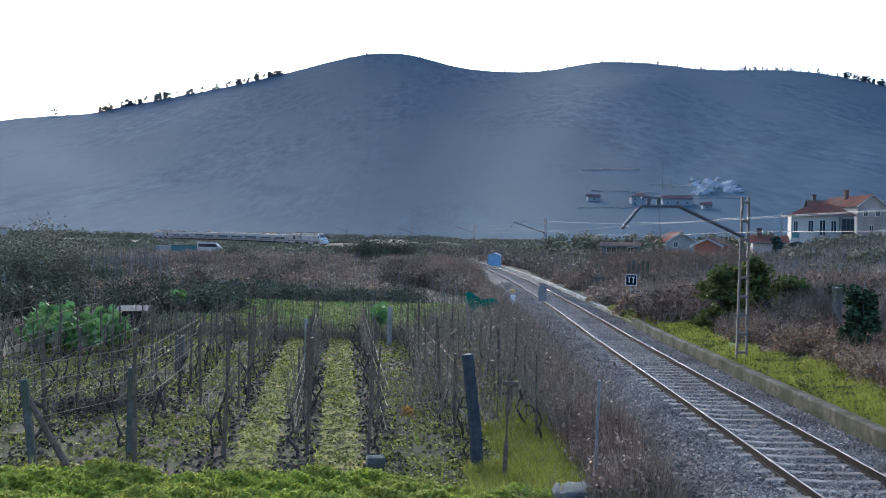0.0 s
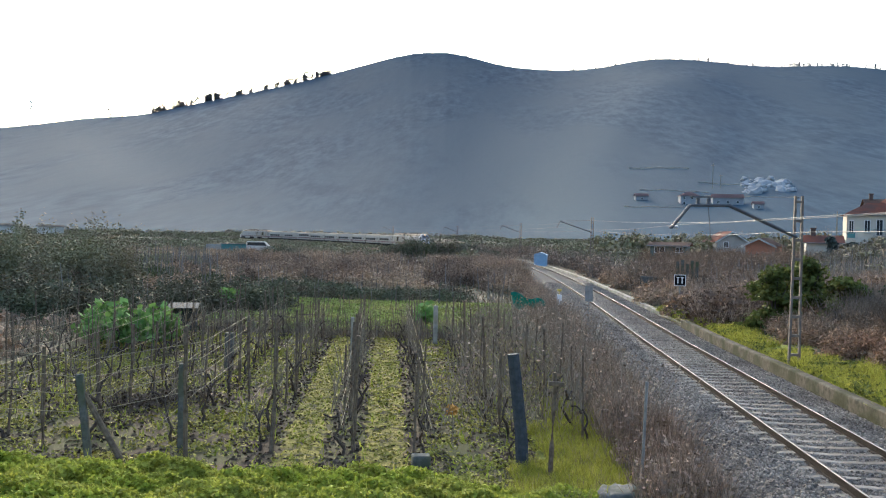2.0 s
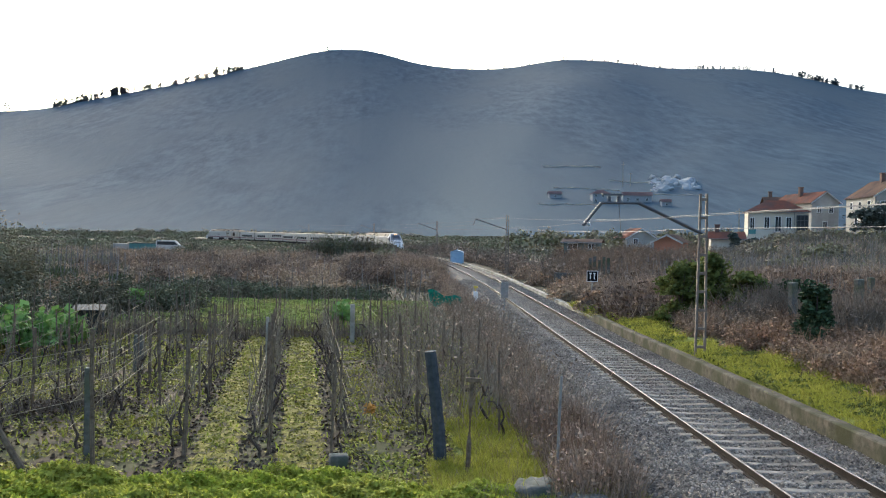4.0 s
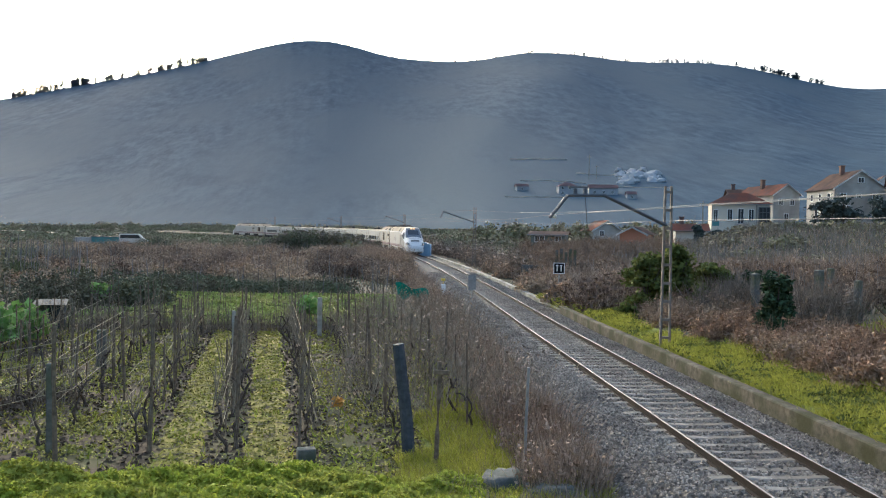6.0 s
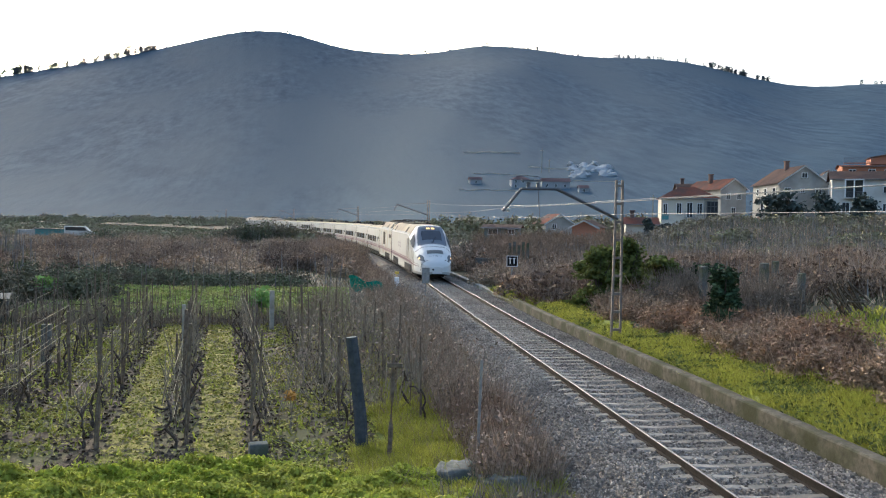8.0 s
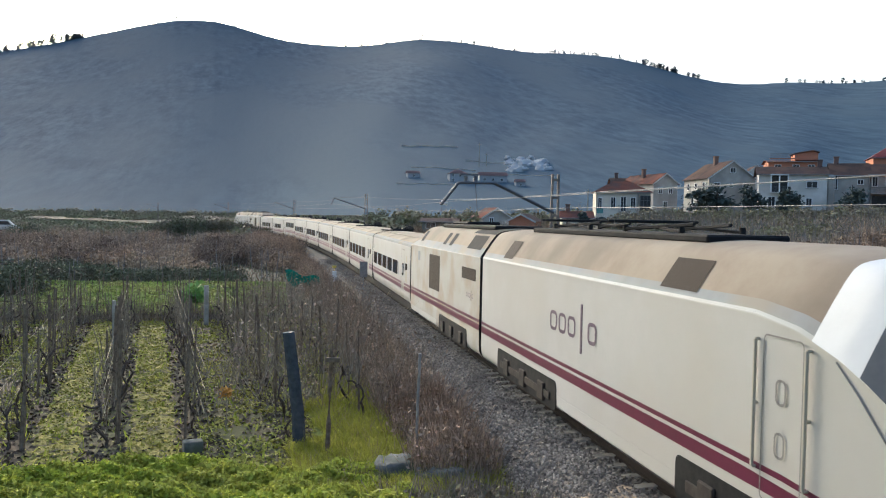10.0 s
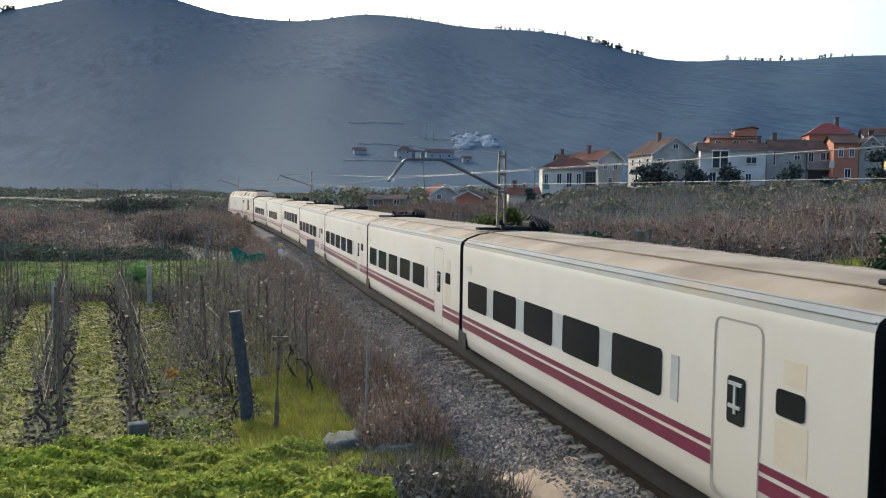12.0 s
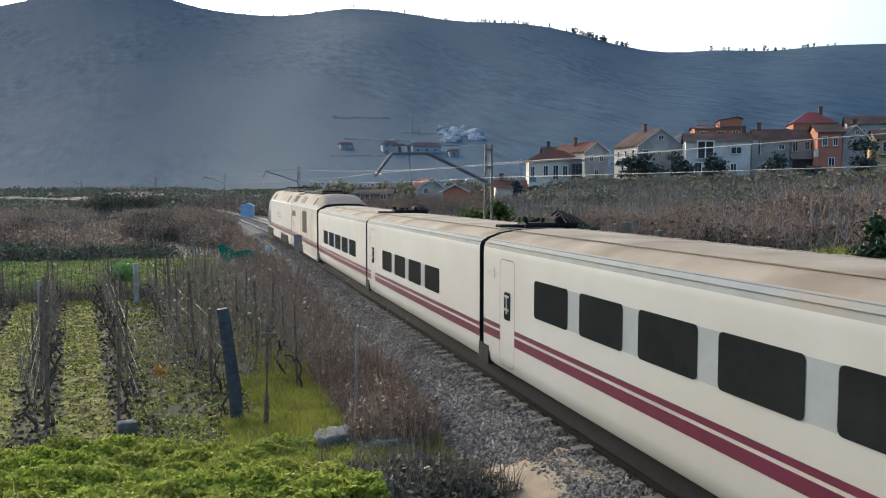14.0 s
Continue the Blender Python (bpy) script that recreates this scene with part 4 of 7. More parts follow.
def tall_shell(bm, x0, x1, slope):
    """Body of the generator car between x0 and x1; its end at x0 slopes down to the coach's height."""
    nu = 24
    xs = [x0, x0 + slope * 0.5, x0 + slope, (x0 + x1) / 2, x1]
    sec = section(20)
    rings = []
    for i, x in enumerate(xs):
        k = (0.22, 0.09, 0.0, 0.0, 0.0)[i]
        ring = []
        for j in range(2 * nu + 1):
            u = -7 + 14 * j / (2 * nu)
            q = on_section(sec, abs(u))
            z = q[1] - max(0, q[1] - 3.05) * k * 2.6
            ring.append(bm.verts.new((x, q[0] * (1 if u >= 0 else -1), z)))
        rings.append(ring)
    for r, s in zip(rings, rings[1:]):
        for j in range(2 * nu):
            f = bm.faces.new((r[j], r[j + 1], s[j + 1], s[j]))
            au = abs(-7 + 14 * (j + 0.5) / (2 * nu))
            f.material_index = 1 if au < 2.7 else (2 if au < 3.1 else 0)
    for ring in (rings[0][::-1], rings[-1]):
        bm.faces.new([bm.verts.new(v.co) for v in ring]).material_index = END
    bmesh.ops.recalc_face_normals(bm, faces=bm.faces)


def generator_car():
    t = thing("generator_car", "cream white generator car with brown louvres and a sooty roof", "train car", group="train cars")
    x1, x0 = TECH_L / 2, -TECH_L / 2 + GAP
    bm = bmesh.new()
    tall_shell(bm, x0, x1, 1.6)
    part("body", bm, [M_GRIMY, M_TROOF, M_TSHOULD, M_TRAIN, M_BLACK], t, "", True)
    bm = bmesh.new()
    rows = []
    for x in (x1 - 2.6, x1 - 1.3, x1 - 0.01):
        rows.append([bm.verts.new((x, (1 if u >= 0 else -1) * on_section(section(20), abs(u))[0], on_section(section(20), abs(u))[1] + 0.006)) for u in [-2.05 + 4.1 * j / 12 for j in range(13)]])
    for r, q in zip(rows, rows[1:]):
        for j in range(12):
            bm.faces.new((r[j], r[j + 1], q[j + 1], q[j]))
    part("exhaust_deck", bm, M_BLACK, t, "soot-blackened roof deck round the exhausts", True)
    for s in (-1, 1):
        y = s * 1.47
        for f0, f1, z0, z1, nm in ((0.5, 2.25, 2.38, 2.72, "louvre"), (5.75, 7.65, 1.62, 2.86, "louvre"), (9.7, 10.12, 2.52, 2.88, "vent")):
            bm = bmesh.new()
            round_panel(bm, x1 - f1, x1 - f0, z0, z1, y, 0.05)
            lv = part(nm, bm, M_LOUVRE if nm == "louvre" else M_TGREY, t, "brown ventilation louvre" if nm == "louvre" else "small grey vent")
        for z0, z1 in ((1.05, 1.22), (1.27, 1.35)):
            bm = bmesh.new()
            side_strip(bm, x0 + 0.01, x1 - 0.01, z0, z1, y)
            part("stripe", bm, M_MAROON, t)
        bm = bmesh.new()
        side_strip(bm, x0, x1, 3.09, 3.105, s * 1.455, 0.012)
        part("gutter", bm, M_TGREY, t)
        for f0 in (0.4, 4.3, 5.3, 9.6):
            bm = bmesh.new()
            w = 1.7 if f0 == 0.4 else 0.5
            lo, hi = on_section(section(20), 2.72), on_section(section(20), 2.18)
            lift = 0.012
            vs = [bm.verts.new(v) for v in ((x1 - f0, s * (lo[0] + lift), lo[1] + lift), (x1 - f0 - w, s * (lo[0] + lift), lo[1] + lift),
                                            (x1 - f0 - w, s * (hi[0] + lift), hi[1] + lift), (x1 - f0, s * (hi[0] + lift), hi[1] + lift))]
            bm.faces.new(vs)
            part("roof_vent", bm, M_BLACK, t, "dark slanting roof vent")
        logo(t, x1 - 1.6, 1.86, 0.13, y, "small plum grey wordmark drawn as plain bars")
        bm = bmesh.new()
        side_strip(bm, x0 + 0.3, x1 - 6.2, 0.42, 0.60, s * 1.46, 0.012)
        part("skirt", bm, M_TRAIN, t)
        # The bogie's shaded recess is a black panel laid on the side.
        bm = bmesh.new()
        round_panel(bm, x1 - 5.7, x1 - 1.5, 0.32, 0.88, y, 0.12, 0.008)
        op = part("bogie_shade_panel", bm, M_BLACK, t, "black panel for the shaded cut-out over the bogie")
        for k in (-1.35, 0.0, 1.35):
            bm = bmesh.new()
            box(bm, x1 - 3.8 + k, x1 - 3.4 + k, min(y, y + s * 0.06), max(y, y + s * 0.06), 0.36, 0.72, 0.02)
            part("axle_guard", bm, M_UNDER, op)
    bm = bmesh.new()
    box(bm, x1 - 11.5, x1 - 0.2, -1.15, 1.15, 0.22, 0.6, 0.04)
    part("underframe", bm, M_UNDER, t)
    bogie(t, x1 - 3.6)
    bm = bmesh.new()
    box(bm, x0 + 3, x1 - 1.2, -0.75, 0.75, 3.84, 3.98, 0.04)
    box(bm, x0 + 4, x0 + 6.4, -0.6, 0.6, 3.96, 4.08, 0.05)
    part("exhaust_housing", bm, M_BLACK, t, "sooty roof exhaust housing")
    bellows(t, -TECH_L / 2)
    return t


CSEC = [(0, 3.33), (0.6, 3.31), (1.05, 3.24), (1.32, 3.14), (1.425, 3.06), (1.46, 2.97), (1.465, 2.86), (1.465, 1.3), (1.46, 0.85), (1.42, 0.62), (1.34, 0.55)]


def bellows(t, xr):
    bm = bmesh.new()
    out = [(y * 0.88, z * 0.97) for y, z in CSEC[::-1]] + [(-y * 0.88, z * 0.97) for y, z in CSEC[1:]]
    va = [bm.verts.new((xr + GAP + 0.02, y, z)) for y, z in out]
    vb = [bm.verts.new((xr - 0.04, y, z)) for y, z in out]
    for i in range(len(out) - 1):
        bm.faces.new((va[i], va[i + 1], vb[i + 1], vb[i]))
    bm.faces.new(vb)
    bmesh.ops.recalc_face_normals(bm, faces=bm.faces)
    part("gangway", bm, M_BLACK, t, "black rubber gangway bellows")


def coach(kind, label):
    """kind: 'front' with the door at its leading end, 'rear' at the trailing end with high windows, 'plain' with no door."""
    t = thing("coach", label, "train car", group="train cars")
    L = COACH_L
    x0, x1 = -L / 2 + GAP, L / 2
    bm = bmesh.new()
    full = [(y, z) for y, z in CSEC[::-1]] + [(-y, z) for y, z in CSEC[1:]]
    va = [bm.verts.new((x0, y, z)) for y, z in full]
    vb = [bm.verts.new((x1, y, z)) for y, z in full]
    for i in range(len(full) - 1):
        f = bm.faces.new((va[i], va[i + 1], vb[i + 1], vb[i]))
        zm = (full[i][1] + full[i + 1][1]) / 2
        f.material_index = 1 if zm > 3.12 else (2 if zm > 2.98 else 0)
        f.smooth = True
    for ring in (va[::-1], vb):
        bm.faces.new([bm.verts.new(v.co) for v in ring]).material_index = END
    bmesh.ops.recalc_face_normals(bm, faces=bm.faces)
    part("body", bm, [M_TRAIN, M_CROOF, M_TSHOULD, M_TRAIN, M_BLACK], t)
    # Black box added to put shade into the space under the coach.
    bm = bmesh.new()
    box(bm, x0 - 0.3, x1 + 0.02, -1.2, 1.2, 0.13, 0.57, 0.03)
    part("underframe", bm, M_BLACK, t, "black underframe box that stands for the shade below the coach")
    wins = [(0.75, 2.15), (2.60, 4.00), (4.45, 5.85), (6.30, 7.70), (8.13, 9.55)]
    zw = (1.55, 2.18)
    door = (10.72, 11.62)
    if kind == "rear":
        wins, zw, door = [(3.1, 4.52), (4.96, 6.36), (6.80, 8.20), (8.62, 10.04), (10.48, 11.90)], (1.87, 2.54), (1.3, 2.13)
    if kind == "four":
        wins, door = [(3.0, 4.4), (4.85, 6.25), (6.7, 8.1), (8.55, 9.95)], (0.95, 1.8)
    if kind == "plain":
        wins, door = [(2.2, 3.6), (4.05, 5.45), (5.9, 7.3), (7.75, 9.15), (9.6, 11.0)], None
    base = -L / 2
    for s in (-1, 1):
        y = s * 1.465
        bm = bmesh.new()
        side_strip(bm, base + wins[0][0] + 0.1, base + wins[-1][1] - 0.1, zw[0] + 0.012, zw[1] - 0.012, y, 0.005)
        band = part("window_band", bm, M_TGREY, t, "light grey band between the windows")
        for a, b in wins:
            bm = bmesh.new()
            round_panel(bm, base + a, base + b, zw[0], zw[1], y, 0.075)
            part("window", bm, M_GLASS, t, "dark tinted coach window")
        cuts = [(x0 + 0.01, x1 - 0.01)]
        if door:
            cuts = [(x0 + 0.01, base + door[0] + 0.01), (base + door[1] - 0.01, x1 - 0.01)]
        for z0, z1 in ((1.16, 1.33), (1.38, 1.47)) if kind == "rear" else ((1.02, 1.19), (1.24, 1.33)):
            for a, b in cuts:
                bm = bmesh.new()
                side_strip(bm, a, b, z0, z1, y)
                part("stripe", bm, M_MAROON, t)
        if door:
            bm = bmesh.new()
            frame_panel(bm, base + door[0], base + door[1], 0.70, 2.80, y, 0.14, 0.025)
            dr = part("door", bm, M_SEAM, t, "cream plug door with a dark seal")
            m = (door[0] + door[1]) / 2
            bm = bmesh.new()
            round_panel(bm, base + m - 0.16, base + m + 0.16, 1.62, 2.16, y, 0.05)
            dw = part("door_window", bm, M_GLASS, dr)
            bm = bmesh.new()
            side_strip(bm, base + m - 0.12, base + m + 0.12, 2.06, 2.10, y, 0.03)
            side_strip(bm, base + m - 0.02, base + m + 0.02, 1.74, 2.06, y, 0.03)
            side_strip(bm, base + m - 0.12, base + m + 0.10, 1.80, 1.84, y, 0.03)
            part("door_handle", bm, M_TGREY, dr, "light grey door handle")
            if kind == "front":
                bm = bmesh.new()
                round_panel(bm, base + 11.86, base + 12.29, 1.92, 2.20, y, 0.05)
                part("toilet_window", bm, M_GLASS, t, "small dark slatted window")
                bm = bmesh.new()
                side_strip(bm, base + 9.78, base + 9.96, 1.58, 2.16, y, 0.008)
                part("side_vent", bm, M_TGREY, t)
                bm = bmesh.new()
                side_strip(bm, base + 11.85, base + 12.35, 1.38, 1.88, y, 0.003)
                part("yellowed_patch", bm, M_STAIN, t, "yellowed patch of paint")
                bm = bmesh.new()
                side_strip(bm, base + 11.95, base + 12.3, 2.25, 2.52, y, 0.003)
                part("yellowed_patch", bm, M_STAIN, t, "yellowed patch of paint")
        logo(t, base + 0.55, 2.42, 0.09, y, "small faint grey wordmark drawn as plain bars", M_TGREY)
        bm = bmesh.new()
        side_strip(bm, x0, x1, 3.105, 3.125, s * 1.33, 0.03)
        part("gutter", bm, M_SEAM, t)
        bm = bmesh.new()
        side_strip(bm, x0 + 0.02, x1 - 0.02, 3.285, 3.30, s * 0.80, 0.035)
        part("roof_seam", bm, M_TROOF, t, "brown seam along the roof")
        bm = bmesh.new()
        bar(bm, (x0 + 0.02, s * 1.435, 3.055), (x1 - 0.02, s * 1.435, 3.055), 0.014, 6)
        part("shoulder_moulding", bm, M_TSHOULD, t, "silver moulding along the shoulder")
        # black block that stands for the shaded gap at the joint's foot
        bm = bmesh.new()
        box(bm, base - 0.02, base + 0.62, min(s * 1.30, s * 1.472), max(s * 1.30, s * 1.472), 0.54, 0.92)
        part("wheel_gap_shade", bm, M_BLACK, t)
    for k in range(15):
        bm = bmesh.new()
        box(bm, x0 + 0.6 + k * 0.82, x0 + 0.95 + k * 0.82, 1.08, 1.16, 3.24, 3.275)
        part("roof_clip", bm, M_TROOF, t)
    for sy in (1.13,):
        bm = bmesh.new()
        bar(bm, (x0, sy, 3.23), (x1, sy, 3.23), 0.028, 6)
        part("roof_pipe", bm, M_LOUVRE, t, "brown roof edge pipe")
    bm = bmesh.new()
    box(bm, x1 - 0.75, x1 - 0.15, -0.35, 0.45, 3.30, 3.43, 0.04)
    box(bm, x1 - 0.62, x1 - 0.3, -0.9, 0.8, 3.33, 3.39, 0.02)
    bar(bm, (x1 - 1.1, -0.2, 3.32), (x1 - 0.5, 0.1, 3.50), 0.04, 5)
    bar(bm, (x1 - 1.1, 0.4, 3.32), (x1 - 0.5, 0.2, 3.50), 0.04, 5)
    bar(bm, (x1 - 0.45, -0.2, 3.4), (x1 - 0.1, -0.4, 3.53), 0.05, 5)
    box(bm, x1 - 0.95, x1 - 0.35, 0.45, 1.0, 3.28, 3.56, 0.05)
    for k in range(5):
        tube(bm, [(x1 - 0.9 + 0.1 * k, 0.5 + 0.08 * k, 3.5), (x1 - 0.5, 0.55 + 0.09 * k, 3.70 - 0.03 * k), (x1 + 0.12, 0.5 + 0.1 * k, 3.42)], [0.025] * 3, 5)
    part("roof_coupling", bm, M_BLACK, t, "black cable coupling on the roof end")
    bm = bmesh.new()
    box(bm, x0 + 0.9, x1 - 0.5, -1.15, 1.15, 0.2, 0.62, 0.04)
    part("underframe", bm, M_UNDER, t)
    bm = bmesh.new()
    for sy in (-0.87, 0.87):
        bar(bm, (base + 0.1, sy - 0.06, 0.44), (base + 0.1, sy + 0.06, 0.44), 0.44, 20)
    bar(bm, (base + 0.1, -0.87, 0.44), (base + 0.1, 0.87, 0.44), 0.08, 8)
    part("wheelset", bm, M_UNDER, t)
    bellows(t, -L / 2)
    return t


N_LABEL = "cream white low coach with five dark windows and leading door"
front_car = power_car()
tail_car = copy_thing(front_car, pose(0, 0, 0))
gen_front = generator_car()
gen_tail = copy_thing(gen_front, pose(0, 0, 0))
coaches = [coach("front", N_LABEL)]
coaches += [copy_thing(coaches[0], pose(0, 0, 0)) for _ in range(5)]
coaches += [coach("rear", "cream white coach with high dark windows and trailing door"), coach("four", "cream white coach with four dark windows and trailing door"),
            coach("plain", "cream white coach with five dark windows and no door")]


def nose_at(t):
    """Metres along the track of the train's tip, at about 27.5 metres a second."""
    return float(np.interp(t, (0.0, 9.5, 10.0, 10.5, 11.0, 11.5, 12.0, 12.5, 13.0, 13.5, 14.0), (276.1, 15.8, 2.3, -10.85, -24.4, -38.25, -52.4, -66.3, -80.2, -94.0, -107.4)))



def car_rows(behind, length, turned=False):
    """Rows of a car whose front is so many metres behind the train's tip."""
    rows = []
    for k in range(29):
        t = k * 0.5
        mid = nose_at(t) + behind + length / 2
        ax, ay, az, _ = [float(v) for v in track(mid - length * 0.35)]
        bx, by, bz, _ = [float(v) for v in track(mid + length * 0.35)]
        a = math.degrees(math.atan2(ay - by, ax - bx)) + (180 if turned else 0)
        tilt = math.degrees(math.atan2(az - bz, length * 0.7)) * (-1 if not turned else 1)
        rows.append((t, pose((ax + bx) / 2, (ay + by) / 2, (az + bz) / 2, 0, tilt, a)))
    return rows


def motions():
    at = 0.0
    walk(front_car, car_rows(at, POWER_L))
    at += POWER_L
    walk(gen_front, car_rows(at, TECH_L))
    at += TECH_L
    for c in coaches:
        walk(c, car_rows(at, COACH_L))
        at += COACH_L
    walk(gen_tail, car_rows(at, TECH_L, True))
    at += TECH_L
    walk(tail_car, car_rows(at, POWER_L, True))

# ---- vegetation ----


def scatter(n, x0, x1, y0, y1):
    x, y = RNG.uniform(x0, x1, n), RNG.uniform(y0, y1, n)
    return x, y


def on_land(x, y, lift=0.0):
    return np.stack([x, y, land(x, y) + lift], 1)


def row_phase(x, y):
    """0 on a vine row, 0.5 midway between two."""
    return np.abs((((x + 0.146 * (y - 18) + 3.45) / 1.9) + 0.5) % 1 - 0.5)


def vineyard_growth():
    x, y = scatter(210000, -17, 2.4, 15.5, 39)
    ph = row_phase(x, y)
    patchy = lumps(x * 0.9, y * 0.9) + 0.5 * lumps(x * 2.1 + 4, y * 2.1)
    row = x + 0.146 * (y - 18)
    mid = (row > -5.3) & (row < -1.6)
    keep = (RNG.random(len(x)) < np.where(~mid, np.clip(0.30 + 0.55 * patchy, 0.02, 0.8), np.clip((ph - 0.2) * 4.2, 0.03, 0.95) * (0.75 + 0.3 * patchy)))
    x, y = x[keep], y[keep]
    tagged(soup("vineyard_grass", leaves(on_land(x, y, 0.02), 0.058, 0.62, 1.5), M_STRIP), "short yellow-green weeds and moss between the vine rows", "grass", kind="stuff")
    x, y = scatter(60000, -17, 2.6, 15.5, 39)
    ph = row_phase(x, y)
    k = ((ph < 0.24) & (RNG.random(len(x)) < 0.55)) | (RNG.random(len(x)) < 0.16)
    x, y = x[k], y[k]
    tagged(soup("dug_soil_clods", leaves(on_land(x, y, 0.01), 0.09, 0.6, 1.2), M_CLOD), "dark dug soil and dead leaves under the vines", "soil", kind="stuff")
    x, y = scatter(3000, -17, 2.6, 15.5, 39)
    tagged(soup("vineyard_weeds", blades(on_land(x, y), 0.14, 0.02, 0.5), M_WEED), "green weed tufts in the vineyard", "weeds", kind="stuff")


def moss_strips():
    """Low carpets of moss and weeds on the soil between the vine rows."""
    for k in (-1, 0):
        ys = np.arange(15.6, 38.6, 0.16)
        xr = -3.45 + 1.9 * k + 0.95
        us = np.linspace(-1, 1, 10)
        Y, U = np.meshgrid(ys, us, indexing="ij")
        half = 0.56 + 0.12 * lumps(Y * 1.7 + k * 3, Y * 0.9) + 0.07 * lumps(Y * 5 + k, U * 2 + Y * 3)
        X = xr - 0.146 * (Y - 18) + U * half
        Z = land(X, Y) + 0.035 * (1 - U ** 4) - 0.012 + 0.02 * lumps(X * 4, Y * 4) * (1 - U ** 2)
        n = len(us)
        me = bpy.data.meshes.new("ground_moss_strip")
        me.from_pydata(np.stack([X, Y, Z], -1).reshape(-1, 3).tolist(), [], [(j * n + i, j * n + i + 1, (j + 1) * n + i + 1, (j + 1) * n + i) for j in range(len(ys) - 1) for i in range(n - 1)])
        me.materials.append(M_MOSS)
        me.shade_smooth()
        tagged(new("ground_moss_strip", me), "yellow-green mossy strip between vine rows", "moss", kind="structure")


def foreground_cover():
    n = 340000
    x, y = scatter(n, -15, 3.0, 9.5, 17.0)
    edge = 15.35 + 0.35 * lumps(x * 0.8, x * 0.3) - 0.25 * np.clip(x + 1, 0, 9)
    right = 1.6 + 0.6 * lumps(y, y * 0.7)
    keep = (y < edge) & (x < right + 0.3)
    x, y = x[keep], y[keep]
    hump = 0.24 + 0.24 * lumps(x * 0.7 + 2, y * 0.9) + 0.07 * lumps(x * 4.1 + 1, y * 4.3) + 0.2 * lumps(x * 1.9, y * 2.1 + 1)
    z = RNG.random(len(x)) ** 0.6 * np.clip(hump, 0.03, 0.6)
    p = on_land(x, y)
    p[:, 2] += z
    tagged(soup("ground_cover_leaves", leaves(p, 0.062, 0.62, 1.4), M_WEED), "thick bright green ground cover of small leaves", "ground cover", kind="stuff")
    k = RNG.random(len(x)) < 0.012
    q = p[k]
    q[:, 2] -= 0.05
    tagged(soup("ground_cover_stems", blades(q, 0.22, 0.012, 0.5), M_GRASS), "grass blades growing through the ground cover", "grass", kind="stuff")


def lush_grass():
    # the grassy corner between vineyard and line, and the bank behind the wall
    x, y = scatter(110000, 0.2, 4.6, 11.5, 24)
    k = (x < 4.1 - 0.02 * (y - 14) + 0.3 * lumps(x, y)) & (x > 0.5 + 0.10 * (y - 16) - 0.5 * lumps(y, x)) & ~((y < 13.4) & (x < 1.8) & (RNG.random(len(x)) < 0.7))
    x, y = x[k], y[k]
    tagged(soup("verge_grass", blades(on_land(x, y), 0.17 * (1 + 0.5 * lumps(x * 2, y * 2)), 0.007, 0.6), M_VERGE), "lush yellow-green grass beside the vineyard", "grass", kind="stuff")
    k = RNG.random(len(x)) < 0.03
    tagged(soup("verge_dry_grass", blades(on_land(x[k], y[k]), 0.36, 0.005, 0.4), M_DRY), "pale dry grass stalks in the verge", "grass", kind="stuff")
    x, y = scatter(150000, 9.4, 15, 9, 52)
    d = side_of_track(x, y)
    k = (d > 2.58) & (d < 4.9 + 1.3 * lumps(x * 0.7, y * 0.7) - 0.05 * (y - 20)) & (RNG.random(len(x)) < 0.85 - 0.45 * (lumps(x * 1.2, y * 1.2) > 0.25))
    x, y = x[k], y[k]
    tagged(soup("bank_grass", blades(on_land(x, y), 0.22 * (1 + 0.5 * lumps(x * 1.8, y * 1.8)), 0.009, 0.6), M_VERGE), "long yellow-green grass on the bank behind the wall", "grass", kind="stuff")
    k = RNG.random(len(x)) < np.where(lumps(x * 1.6 + 3, y * 1.6) > 0.15, 0.5, 0.06)
    tagged(soup("bank_weeds", leaves(on_land(x[k], y[k], 0.12), 0.09, 0.6, 1.5), M_LAUREL), "dark green weeds in the bank", "weeds", kind="stuff")
    x, y = scatter(46000, -16, 0.5, 39.5, 57)
    k = (RNG.random(len(x)) < 0.25 + 0.5 * lumps(x * 0.5, y * 0.5)) | (np.abs((y + 0.1 * x) % 1.5 - 0.75) < 0.25)
    tagged(soup("crop_leaves", leaves(on_land(x[k], y[k], 0.12), 0.14, 0.6, 1.4), M_CROP), "low rows of bright green winter crop", "crop", kind="stuff")
    x, y = scatter(9000, 15, 30, 18, 30)
    k = (side_of_track(x, y) > 9) & (lumps(x * 0.3 + 1, y * 0.3) > -0.2)
    tagged(soup("meadow_grass", blades(on_land(x[k], y[k]), 0.25, 0.03, 0.5), M_GRASS), "small green meadow beyond the brambles", "grass", kind="stuff")


